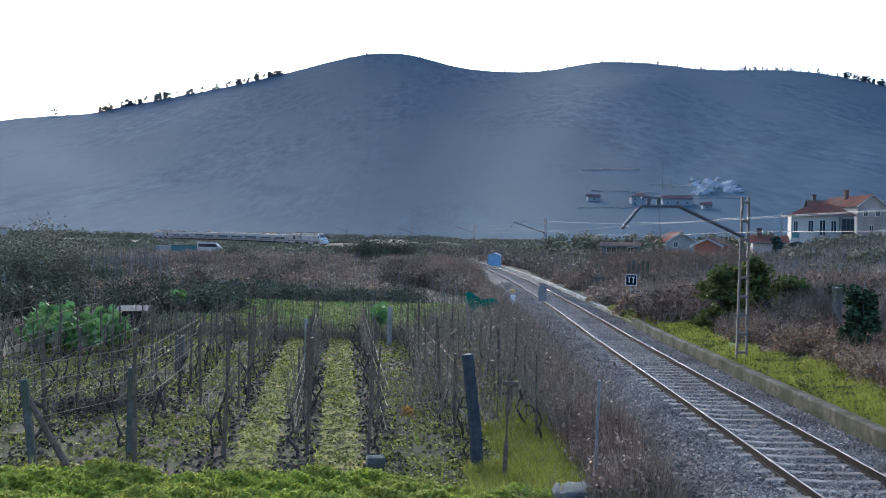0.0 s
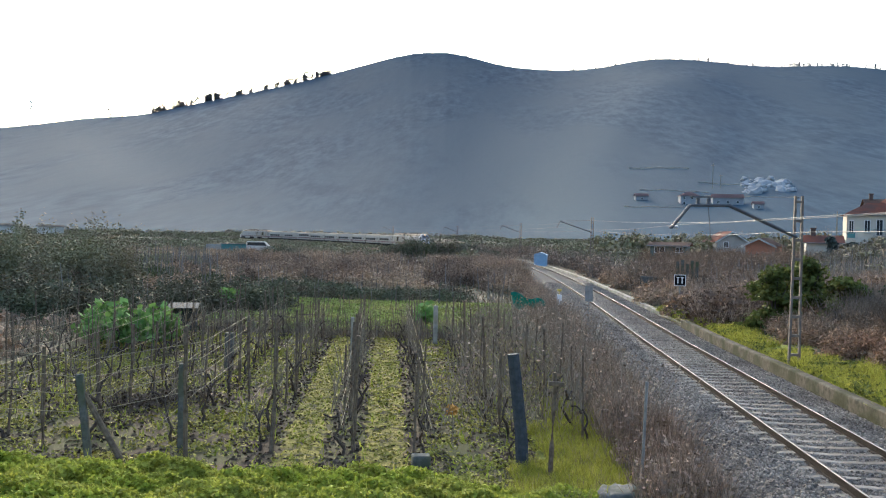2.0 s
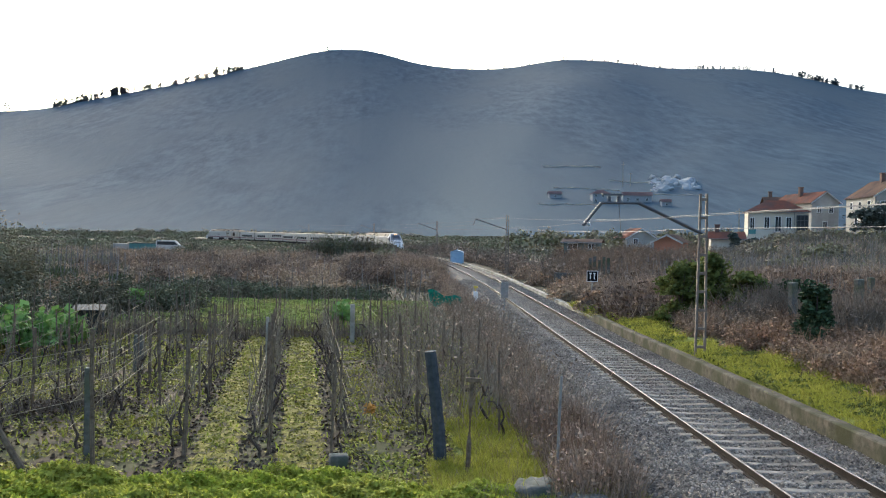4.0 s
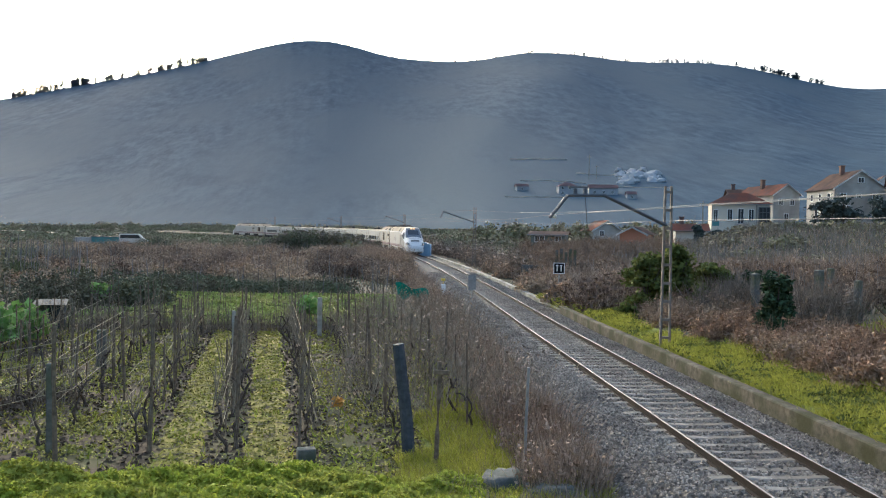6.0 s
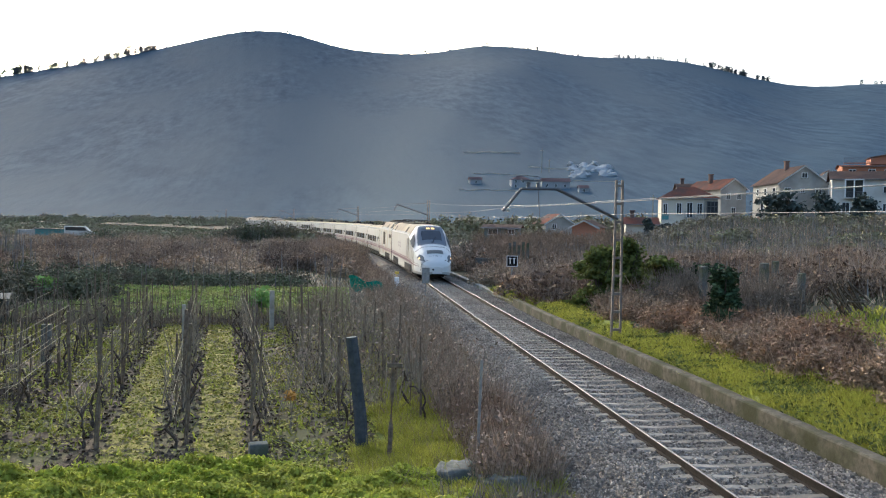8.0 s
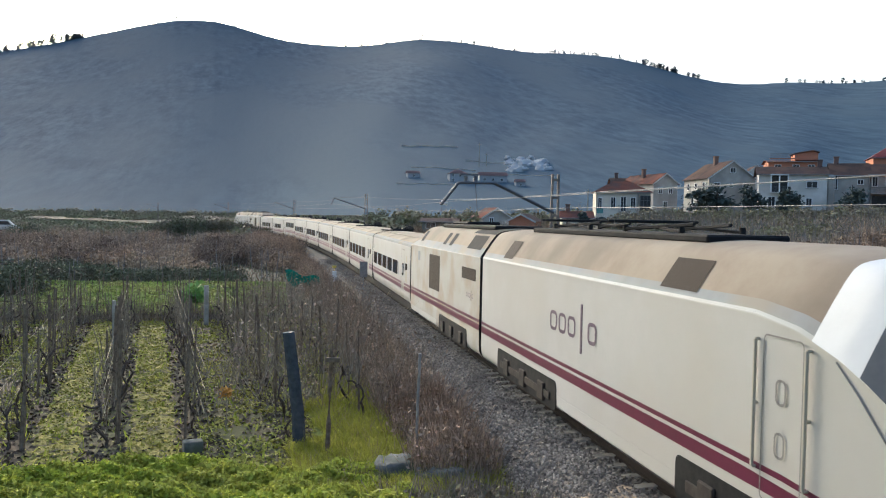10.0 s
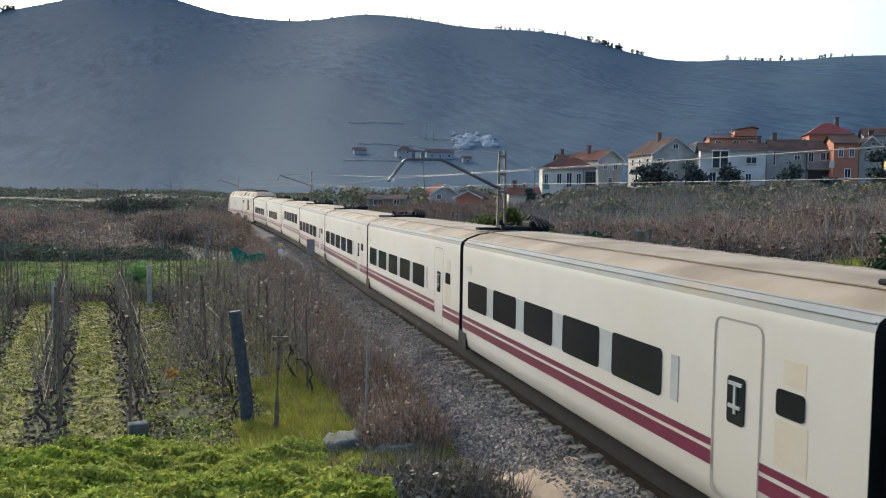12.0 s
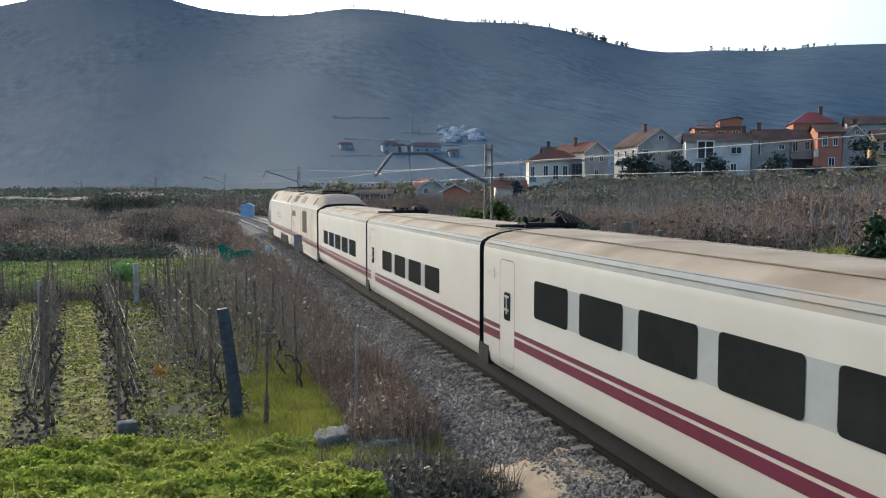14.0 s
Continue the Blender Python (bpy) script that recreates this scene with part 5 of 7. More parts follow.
def shrub_mass(name, spots, material, label, category, leaf, per, twigs=0.0, twig_mat=None, aspect=1.8):
    """Many uneven clumps in one mass; spots: (x, y, radius, height)."""
    pts, tw = [], []
    for x, y, r, h in spots:
        z = float(land(x, y)) - 0.12
        pts.append(blob(int(per * max(0.4, r) ** 1.5), (x, y, z), (r, r * 0.9, h), 0.35))
        if twigs:
            m = int(per * twigs * max(0.5, r))
            a = RNG.uniform(0, 6.28, m)
            q = r * 0.9 * np.sqrt(RNG.random(m))
            bx, by = x + q * np.cos(a), y + q * np.sin(a)
            tw.append(blades(np.stack([bx, by, land(bx, by)], 1), h * 1.1, 0.006 + leaf * 0.06, 0.35))
    tagged(soup(name, leaves(np.concatenate(pts), leaf, 0.5, aspect), material), label, category, kind="stuff")
    if tw:
        tagged(soup(name + "_twigs", np.concatenate(tw), twig_mat or M_TWIG), "bare grey-brown twigs standing in the thicket", "twigs", kind="stuff")


def polar(bdeg, r):
    b = radians(bdeg)
    return math.sin(b) * r, math.cos(b) * r


def thickets():
    rng = random.Random(11)
    # dry stalks between the vineyard and the ballast
    n = 21000
    y = 14.3 + 62 * RNG.random(n) ** 1.3
    d = RNG.uniform(-4.5, -2.85, n) - 0.5 * np.clip((15.5 - y) / 3, 0, 1) + 0.25 * lumps(y, y * 0.6) - 0.012 * (y - 14) * RNG.random(n) * 2
    x = np.interp(y, _y, _x) + d
    h = 0.74 * np.clip(1.15 - np.abs(d + 3.3) * 0.35, 0.5, 1.2) * (1 + 0.35 * lumps(x * 0.8, y * 0.8))
    base = on_land(x, y)
    tagged(soup("dry_stalks", blades(base, h, 0.010, 0.28), M_BRAMBLE), "dense reddish-brown dry stalks along the ballast", "brush", kind="stuff")
    top = base.copy()
    top[:, 2] += h * RNG.uniform(0.3, 1.0, n)
    k = RNG.random(n) < 0.4
    tagged(soup("dry_seed_heads", leaves(top[k] + RNG.normal(size=(int(k.sum()), 3)) * 0.06, 0.055, 0.2, 2.0), M_BRAMBLE), "faded brown seed heads and leaves on the stalks", "brush", kind="stuff")
    # foreground bramble clump
    shrub_mass("bramble_clump", [(3.5, 12.4, 0.9, 0.55), (2.9, 11.8, 0.9, 0.5), (4.0, 11.7, 0.6, 0.5), (3.2, 13.1, 0.7, 0.35), (2.2, 11.2, 0.9, 0.45)], M_MIXED, "grey-green bramble clump with dead leaves", "brush", 0.06, 3400, 0.08)
    shrub_mass("rock_weeds", [(1.7, 13.9, 0.55, 0.3), (2.7, 13.6, 0.4, 0.25), (1.1, 14.4, 0.5, 0.3), (2.0, 15.6, 0.35, 0.3)], M_LAUREL, "dark green weeds round the granite rocks", "weeds", 0.06, 1500)
    # the hedge of brambles and bracken behind the bank
    spots = []
    for k in range(46):
        y = rng.uniform(11, 44)
        x = 12.2 + rng.uniform(0.2, 3.2) + max(0, (22 - y) * 0.02)
        spots.append((x, y, rng.uniform(0.7, 1.3), rng.uniform(0.7, 1.25) * (0.7 if y > 24 else 1.0)))
    for k in range(44):
        y = rng.uniform(16, 46)
        spots.append((rng.uniform(12.0, 13.2) - 0.012 * (y - 16), y, rng.uniform(0.5, 0.9), rng.uniform(0.45, 0.9)))
    for k in range(22):
        y = rng.uniform(6, 20)
        spots.append((rng.uniform(12.4, 17.5), y, rng.uniform(0.7, 1.3), rng.uniform(0.6, 1.1)))
    shrub_mass("bracken_hedge", spots, M_BRACKEN, "tangled rust-brown bracken and brambles on the bank", "brush", 0.065, 3000, 0.03, M_BRACKEN, 2.0)
    spots = [(14.8 + rng.uniform(-0.5, 2.5), rng.uniform(30, 46), rng.uniform(0.6, 1.1), rng.uniform(0.9, 1.5)) for _ in range(20)]
    shrub_mass("grey_thicket", spots, M_TWIG, "grey leafless thicket behind the mast", "brush", 0.07, 700, 0.5, M_TWIG, 3.0)
    spots = [(11 + rng.uniform(-1, 4), rng.uniform(46, 84), rng.uniform(0.9, 1.8), rng.uniform(0.7, 1.5)) for _ in range(34)]
    shrub_mass("brown_scrub", spots, M_FERN, "brown scrub on the far bank of the line", "brush", 0.13, 700, 0.15, M_BRAMBLE, 2.2)
    spots = [(15 + rng.uniform(-1.5, 5), rng.uniform(66, 100), rng.uniform(1.3, 2.2), rng.uniform(0.9, 1.9)) for _ in range(18)]
    spots += [(*polar(rng.uniform(10, 19.5), rng.uniform(88, 121)), rng.uniform(1.4, 2.4), rng.uniform(1.0, 2.3)) for _ in range(44)]
    shrub_mass("orange_willows", spots, M_WILLOW, "orange-brown bare willow scrub", "brush", 0.16, 330, 0.5, M_WILLOW, 3.0)
    # bramble heaps in the right-hand fields
    spots = []
    for k in range(120):
        x, y = polar(rng.uniform(14, 47), rng.uniform(40, 68))
        spots.append((x, y, rng.uniform(1.2, 2.8), rng.uniform(0.6, 1.6)))
    shrub_mass("field_brambles", spots, M_DUSK, "brown bramble heaps in the neglected vineyard", "brush", 0.13, 480, 0.25, M_BRAMBLE, 2.4)
    spots = []
    for k in range(40):
        x, y = polar(rng.uniform(17, 46), rng.uniform(66, 125))
        spots.append((x, y, rng.uniform(1.5, 3.0), rng.uniform(0.8, 1.8)))
    shrub_mass("field_hedges", spots, M_GORSE, "dull green hedges between the fields", "hedge", 0.30, 110, 0.1, M_TWIG, 1.6)
    # left: gorse banks, then the wide brown field
    spots = []
    for b0, b1, r0, r1, h0, h1, n in ((-36, -25, 64, 84, 3.4, 5.3, 38), (-26, -21, 88, 104, 0.9, 2.2, 14)):
        for k in range(n):
            x, y = polar(rng.uniform(b0, b1), rng.uniform(r0, r1))
            spots.append((x, y, rng.uniform(1.3, 2.6), rng.uniform(h0, h1)))
    shrub_mass("gorse_bank", spots, M_GORSE, "dense dark green gorse and bramble thickets", "shrubs", 0.12, 1000, 0.0, M_TWIG, 1.7)
    spots = []
    for b0, b1, r0, r1, h0, h1, n in ((-22.5, -15.5, 49, 56, 1.3, 2.0, 26), (-35, -24.8, 47, 54, 1.2, 2.1, 34), (-15.5, -11, 62, 70, 0.6, 1.2, 14), (-16.6, -14.8, 138, 142, 1.6, 2.4, 6), (-15, -3, 58, 62, 0.6, 1.1, 30)):
        for k in range(n):
            x, y = polar(rng.uniform(b0, b1), rng.uniform(r0, r1))
            spots.append((x, y, rng.uniform(0.9, 1.9), rng.uniform(h0, h1)))
    shrub_mass("dark_thicket", spots, M_HEDGE, "dense dark green bramble thickets beyond the vineyard", "shrubs", 0.10, 1300, 0.0, M_TWIG, 1.7)
    spots = []
    for k in range(64):
        x, y = polar(rng.uniform(-22, 0.5), rng.uniform(70, 110))
        if side_of_track(x, y) < -6:
            spots.append((x, y, rng.uniform(1.2, 2.8), rng.uniform(1.0, 1.9)))
    shrub_mass("dark_bramble_heaps", spots, M_DUSK, "dark brown bramble heaps in the field", "brush", 0.12, 700, 0.1, M_BRAMBLE, 2.4)
    spots = []
    for k in range(54):
        b = -7.9 + 7.4 * k / 53
        x, y = polar(b + rng.uniform(-0.3, 0.3), rng.uniform(136, 146))
        top = float(np.interp(b, (-7.9, -6.6, -4.2, -2.0, -0.5), (2.6, 4.0, 3.9, 3.0, 2.2)))
        spots.append((x, y, rng.uniform(1.2, 2.2), max(0.6, top - float(land(x, y)) + rng.uniform(-0.5, 0.25))))
    shrub_mass("curve_hedge", spots, M_HEDGE, "dark green hedge on the inside of the line's curve", "hedge", 0.2, 420, 0.05, M_TWIG, 1.6)
    spots = []
    for s in np.arange(84, 150, 1.1):
        x, y, _, _ = track(s, -rng.uniform(4.8, 9))
        spots.append((float(x), float(y), rng.uniform(1.0, 2.0), rng.uniform(0.8, 1.4)))
    for k in range(46):
        b = -2.2 + 4.1 * k / 45
        x, y = polar(b, rng.uniform(88, 98))
        x = min(x, float(np.interp(y, _y, _x)) - 3.6)
        spots.append((x, y, rng.uniform(0.7, 1.3), max(0.7, 1.75 - float(land(x, y)) + rng.uniform(-0.2, 0.2))))
    for s in np.arange(60, 125, 0.55):
        x, y, _, _ = track(s, -rng.uniform(3.5, 4.6))
        spots.append((float(x), float(y), rng.uniform(0.45, 0.8), rng.uniform(0.6, 1.0)))
    for s in np.arange(97, 150, 0.9):
        x, y, _, _ = track(s, -rng.uniform(4.4, 6.5))
        spots.append((float(x), float(y), rng.uniform(0.9, 1.5), rng.uniform(1.4, 1.9)))
    shrub_mass("trackside_brambles", spots, M_FERN, "rust-brown brambles hiding the line's curve", "brush", 0.11, 520, 0.12, M_BRAMBLE, 2.4)
    spots = []
    for k in range(280):
        x, y = polar(rng.uniform(-36, 2), rng.uniform(66, 150))
        if side_of_track(x, y) < -4.5:
            spots.append((x, y, rng.uniform(1.6, 3.4), rng.uniform(0.6, 1.7)))
    spots += [(rng.uniform(-34, -18.5), rng.uniform(27, 46), rng.uniform(0.8, 1.7), rng.uniform(0.4, 0.9)) for _ in range(44)]
    shrub_mass("brown_field_brambles", spots, M_FERN, "wide field of rust-brown dead bracken and brambles", "brush", 0.12, 400, 0.12, M_BRAMBLE, 2.4)
    spots = []
    for k in range(560):
        x, y = polar(rng.uniform(-40, 9), rng.uniform(140, 450))
        if abs(side_of_track(x, y)) > 9 and (y < 200 or x < -40 or x > -0.06 * y):
            spots.append((x, y, rng.uniform(3, 6.5), rng.uniform(0.45, 1.0)))
    for k in range(210):
        x, y = polar(rng.uniform(-40, 9), rng.uniform(445, 490))
        spots.append((x, y, rng.uniform(4, 8), rng.uniform(2.0, 4.0)))
    for k in range(26):
        s = rng.uniform(120, 235)
        x, y, _, _ = track(s, -rng.uniform(4.5, 8))
        spots.append((float(x), float(y), rng.uniform(1.5, 3), rng.uniform(1.5, 2.5)))
    for s in np.arange(232, 455, 2.6):
        x, y, _, _ = track(s, -rng.uniform(5.5, 8))
        spots.append((float(x), float(y), rng.uniform(1.8, 3.2), rng.uniform(0.5, 1.1)))
    shrub_mass("far_hedges", spots, M_GORSE, "dark hedges at the far edge of the plain", "hedge", 0.5, 60, 0.1, M_TWIG, 1.6)
    spots = [(float(track(s, 5.5)[0]), float(track(s, 5.5)[1]), rng.uniform(1.2, 2.4), rng.uniform(1.0, 2.6)) for s in np.arange(70, 200, 4.5)]
    shrub_mass("lineside_scrub", spots, M_BRAMBLE, "leafless purple-brown scrub beside the line", "brush", 0.22, 200, 0.4, M_TWIG, 2.2)
    # trees of the foot of the hill and about the houses
    spots = []
    for k in range(60):
        x, y = polar(rng.uniform(6, 24), rng.uniform(150, 290))
        spots.append((x, y, rng.uniform(2.5, 5), rng.uniform(1.5, 4)))
    shrub_mass("village_scrub", spots, M_GORSE, "mixed scrub and gardens below the village", "shrubs", 0.6, 50, 0.15, M_TWIG, 1.6)


def field_grass():
    """Low dead grass over the fields that are not planted."""
    n = 60000
    b, r = np.radians(RNG.uniform(-40, 50, n)), 38 + 190 * RNG.random(n) ** 1.4
    x, y = np.sin(b) * r, np.cos(b) * r
    d = side_of_track(x, y)
    k = ((d < -5) & ~((y < 56) & (x > -13.5)) | (d > 7)) & (y > 18)
    x, y, r = x[k], y[k], r[k]
    q = blades(on_land(x, y, -0.05), 0.30 + r * 0.0022, 0.012 + r * 0.0005, 0.6)
    half = RNG.random(len(q)) < 0.55
    tagged(soup("field_grass", q[half], M_FERN), "low brown dead growth over the fields", "grass", kind="stuff")
    tagged(soup("field_green_grass", q[~half], M_PLOT), "dull green grass over the fields", "grass", kind="stuff")


def stakes():
    """Grey stakes and bare vines of the fields too far to tell apart."""
    rng = np.random.default_rng(4)
    n = 5200
    b, r = np.radians(rng.uniform(13, 47, n)), 40 + 95 * rng.random(n) ** 0.8
    x, y = np.sin(b) * r, np.cos(b) * r
    rows = np.round(r / 2.2) * 2.2 + rng.normal(size=n) * 0.15
    x, y = np.sin(b) * rows, np.cos(b) * rows
    k = side_of_track(x, y) > 8.5
    tagged(soup("field_stakes", blades(on_land(x[k], y[k]), 1.6, 0.028, 0.05), M_STAKEFAR), "rows of grey stakes in the bare vineyards", "stakes", kind="stuff")
    n = 24000
    b, r = np.radians(rng.uniform(13, 47, n)), 38 + 100 * rng.random(n) ** 0.8
    rows = np.round(r / 2.2) * 2.2 + rng.normal(size=n) * 0.35
    x, y = np.sin(b) * rows, np.cos(b) * rows
    k = side_of_track(x, y) > 8.5
    tagged(soup("field_vines", blades(on_land(x[k], y[k]), 0.95, 0.020, 0.45), M_TWIG), "leafless vines on the rising fields", "vines", kind="stuff")
    n = 700
    b, r = np.radians(rng.uniform(-30, 1, n)), 56 + 75 * rng.random(n)
    x, y = np.sin(b) * r, np.cos(b) * r
    k = side_of_track(x, y) < -5
    tagged(soup("plain_stakes", blades(on_land(x[k], y[k]), 1.9, 0.035, 0.06), M_STAKEFAR), "scattered pale stakes in the brown field", "stakes", kind="stuff")
    n = 260
    b, r = np.radians(rng.uniform(-27, -19.5, n)), rng.uniform(72, 100, n)
    x, y = np.sin(b) * r, np.cos(b) * r
    tagged(soup("green_plot_stakes", blades(on_land(x, y, 0.2), 2.4, 0.045, 0.04), M_STAKEFAR), "pale stakes in a small green plot", "stakes", kind="stuff")
    n = 6000
    b, r = np.radians(rng.uniform(-27, -19.5, n)), rng.uniform(72, 100, n)
    x, y = np.sin(b) * r, np.cos(b) * r
    tagged(soup("green_plot_grass", blades(on_land(x, y), 0.8, 0.09, 0.5), M_PLOT), "dull green grass of a small plot", "grass", kind="stuff")


# ---- vineyard ----
POSTS = [(-6.6, 16.9, 2.75, "wood", 0.0), (-4.9, 17.4, 2.9, "wood", 0.02), (-3.2, 17.8, 2.55, "wood", 0.03), (-1.8, 17.2, 2.15, "stake", 0.02), (1.0, 16.3, 2.15, "wood", 0.03),
         (-7.1, 22.8, 2.25, "wood", -0.02), (-6.1, 24.2, 2.45, "wood", 0.0), (-9.9, 17.2, 2.2, "wood", 0.01), (-11.2, 18.0, 2.1, "stake", 0.05)]


def post_mesh(kind, h, rng):
    bm = bmesh.new()
    n = 7
    r = {"wood": 0.05, "stake": 0.03, "thin": 0.02}[kind]
    pts = [(rng.uniform(-0.02, 0.02) * (z > 0), rng.uniform(-0.02, 0.02) * (z > 0), z) for z in (-0.25, h * 0.3, h * 0.65, h)]
    tube(bm, pts, [r * 1.08, r, r * 0.95, r * 0.82], n)
    return bm


def vineyard():
    rng = random.Random(17)
    spots = list(POSTS)
    for k in range(-6, 4):
        xr = -3.45 + 1.9 * k
        y = 18.5 + rng.uniform(0, 2.5)
        while y < 38:
            x = xr - 0.146 * (y - 18) + rng.uniform(-0.08, 0.08)
            if min(abs(x - p[0]) + abs(y - p[1]) for p in POSTS) > 1.2 and x < 2.4:
                spots.append((x, y, rng.uniform(1.9, 2.6), rng.choice(("wood", "stake", "stake", "thin")), rng.uniform(-0.05, 0.05)))
            y += rng.uniform(1.2, 2.3)
    for x, y, h, kind, lean in spots:
        ob = link_mesh("vineyard_post", post_mesh(kind, h, rng), M_STAKE)
        ob.matrix_basis = pose(x, y, float(land(x, y)), rng.uniform(-2, 2), math.degrees(lean), rng.uniform(0, 360) if abs(lean) < 0.01 else 0)
        tagged(ob, {"wood": "round weathered wooden vineyard post", "stake": "slim grey chestnut stake among vines", "thin": "thin grey stake among vines"}[kind], "post", "vineyard posts")
    # concrete posts
    for x, y, h, w, lean, lab in ((-8.4, 16.3, 1.8, 0.07, -0.12, "mossy concrete end post with a brace"), (-6.9, 17.4, 1.85, 0.07, 0.0, "grey concrete vineyard post"), (-3.0, 36.8, 1.7, 0.10, 0.0, "white concrete vineyard post"),
                                  (-9.6, 28.4, 1.25, 0.15, 0.02, "pale slab-like granite vineyard post"), (-5.6, 30.5, 1.7, 0.06, 0.0, "white concrete vineyard post")):
        bm = bmesh.new()
        box(bm, -w, w, -w * 0.8, w * 0.8, -0.3, h, 0.015)
        ob = link_mesh("concrete_post", bm, M_CONC if "white" in lab else M_GRANITE)
        ob.matrix_basis = pose(x, y, float(land(x, y)), 0, math.degrees(lean), 8)
        tagged(ob, lab, "post", "vineyard posts")
        if "brace" in lab:
            bm = bmesh.new()
            bar(bm, (0.62, 0.05, -0.05), (-0.08, 0.02, 1.68), 0.07, 7, 0.055)
            part("brace", bm, M_STAKE, ob, "leaning wooden brace")
    bm = bmesh.new()
    tube(bm, [(0.10, 0, -0.3), (0.04, 0, 0.7), (-0.06, 0, 1.5), (-0.17, 0, 2.36)], [0.14, 0.135, 0.13, 0.125], 10)
    ob = link_mesh("tarred_post", bm, M_DARKPOST)
    ob.matrix_basis = pose(0.4, 17.0, float(land(0.4, 17.0)))
    tagged(ob, "thick leaning blue-black tarred post", "post", "vineyard posts")
    bm = bmesh.new()
    tube(bm, [(0, 0, -0.3), (0.02, 0, 1.0), (0.05, 0, 2.05)], [0.032, 0.03, 0.03], 8)
    ob = link_mesh("fence_post", bm, M_STEEL)
    ob.matrix_basis = pose(2.75, 16.1, float(land(2.75, 16.1)))
    tagged(ob, "slim galvanised steel fence post", "post", "vineyard posts")
    bm = bmesh.new()
    box(bm, -0.19, 0.19, -0.14, 0.14, -0.1, 0.24, 0.02)
    ob = link_mesh("concrete_block", bm, M_GRANITE)
    ob.matrix_basis = pose(-1.62, 17.0, float(land(-1.62, 17)), 0, 0, 12)
    tagged(ob, "rough concrete block at a stake's foot", "block")
    # crossbar with a bundle of pruned canes
    bm = bmesh.new()
    box(bm, -0.15, 0.15, -0.04, 0.04, 1.90, 1.99, 0.01)
    ob = link_mesh("post_crossbar", bm, M_STAKE)
    ob.matrix_basis = pose(1.02, 16.24, float(land(1.0, 16.3)), 0, 1.7, 0)
    tagged(ob, "short wooden crossbar nailed to a post", "crossbar")
    # vines: a few, copied along the rows
    kinds = []
    for seed in range(7):
        r = random.Random(40 + seed)
        t = thing("grapevine", "leafless old grapevine with a twisted dark trunk", "vine", group="grapevines")
        bm = bmesh.new()
        x = y = 0.0
        pts, rad = [(0, 0, -0.15)], [0.036]
        hh = r.uniform(0.6, 1.0)
        for k in range(1, 7):
            x += r.uniform(-0.08, 0.08)
            y += r.uniform(-0.10, 0.10)
            pts.append((x, y, hh * k / 6))
            rad.append(0.032 - 0.003 * k + r.uniform(0, 0.012))
        tube(bm, pts, rad, 6)
        head = Vector(pts[-1])
        ends = []
        for k in range(2 + seed % 2):
            a = r.uniform(-1.0, 1.0) + (0 if k % 2 else math.pi) + math.pi / 2
            e = head + Vector((math.cos(a) * 0.22, math.sin(a) * 0.36, r.uniform(0.0, 0.25)))
            tube(bm, [head - Vector((0, 0, 0.05)), (head + e) / 2 + Vector((0, 0, r.uniform(-0.08, 0.1))), e], [0.026, 0.02, 0.014], 5)
            ends += [e, (head + e) / 2]
        part("trunk", bm, M_VINEWOOD, t)
        for k in range(5):
            bm = bmesh.new()
            e = r.choice(ends)
            a = r.uniform(0, 6.28)
            l = r.uniform(0.5, 1.2)
            mid = e + Vector((math.cos(a) * 0.12, math.sin(a) * 0.12, l * 0.55))
            end = e + Vector((math.cos(a) * r.uniform(0.1, 0.4), math.sin(a) * r.uniform(0.1, 0.4), l))
            tube(bm, [e, mid, end], [0.009, 0.008, 0.004], 4)
            part("cane", bm, M_CANE, t, "thin tan vine cane")
        kinds.append(t)
    used = 0
    for k in range(-6, 4):
        xr = -3.45 + 1.9 * k
        y = 17.3 + rng.uniform(0, 0.9)
        while y < 38:
            x = xr - 0.146 * (y - 18) + rng.uniform(-0.15, 0.15)
            if x < 2.3:
                m = pose(x, y, float(land(x, y)), 0, 0, rng.uniform(-40, 40) + rng.choice((0, 180))) @ Matrix.Scale(rng.uniform(0.85, 1.25), 4)
                if used < len(kinds):
                    kinds[used].matrix_basis = m
                else:
                    copy_thing(rng.choice(kinds), m)
                used += 1
            y += rng.uniform(1.4, 2.3)
    # upright shoots and prunings along the rows and beyond
    x, y = [], []
    for k in range(-6, 4):
        n = 150
        yy = RNG.uniform(17, 38, n)
        x.append(-3.45 + 1.9 * k - 0.146 * (yy - 18) + RNG.normal(size=n) * 0.13)
        y.append(yy)
    x, y = np.concatenate(x), np.concatenate(y)
    k = x < 2.4
    b = on_land(x[k], y[k], 0.5)
    b[:, 2] += RNG.uniform(-0.4, 0.5, len(b))
    tagged(soup("vine_shoots", blades(b, 0.9, 0.007, 0.22), M_CANE), "thin dry shoots and strings along the vine rows", "shoots", kind="stuff")
    # the end row across the plot, close-set stakes and vines
    n = 260
    x = RNG.uniform(-14.5, -1.0, n)
    y = 38.3 + RNG.normal(size=n) * 0.35
    tagged(soup("end_row_stakes", blades(on_land(x, y), 1.3, 0.022, 0.06), M_STAKE), "close-set dark stakes in the end row of the vineyard", "stakes", kind="stuff")
    x = RNG.uniform(-14.5, -1.0, 1300)
    y = 38.3 + RNG.normal(size=1300) * 0.4
    tagged(soup("end_row_vines", blades(on_land(x, y), 0.8, 0.014, 0.45), M_TWIG), "grey leafless vines of the end row", "vines", kind="stuff")
    x, y = RNG.uniform(-16, 1, 230), RNG.uniform(39.5, 54, 230)
    tagged(soup("crop_stakes", blades(on_land(x, y), 1.5, 0.02, 0.07), M_STAKE), "thin dark stakes standing in the winter crop", "stakes", kind="stuff")
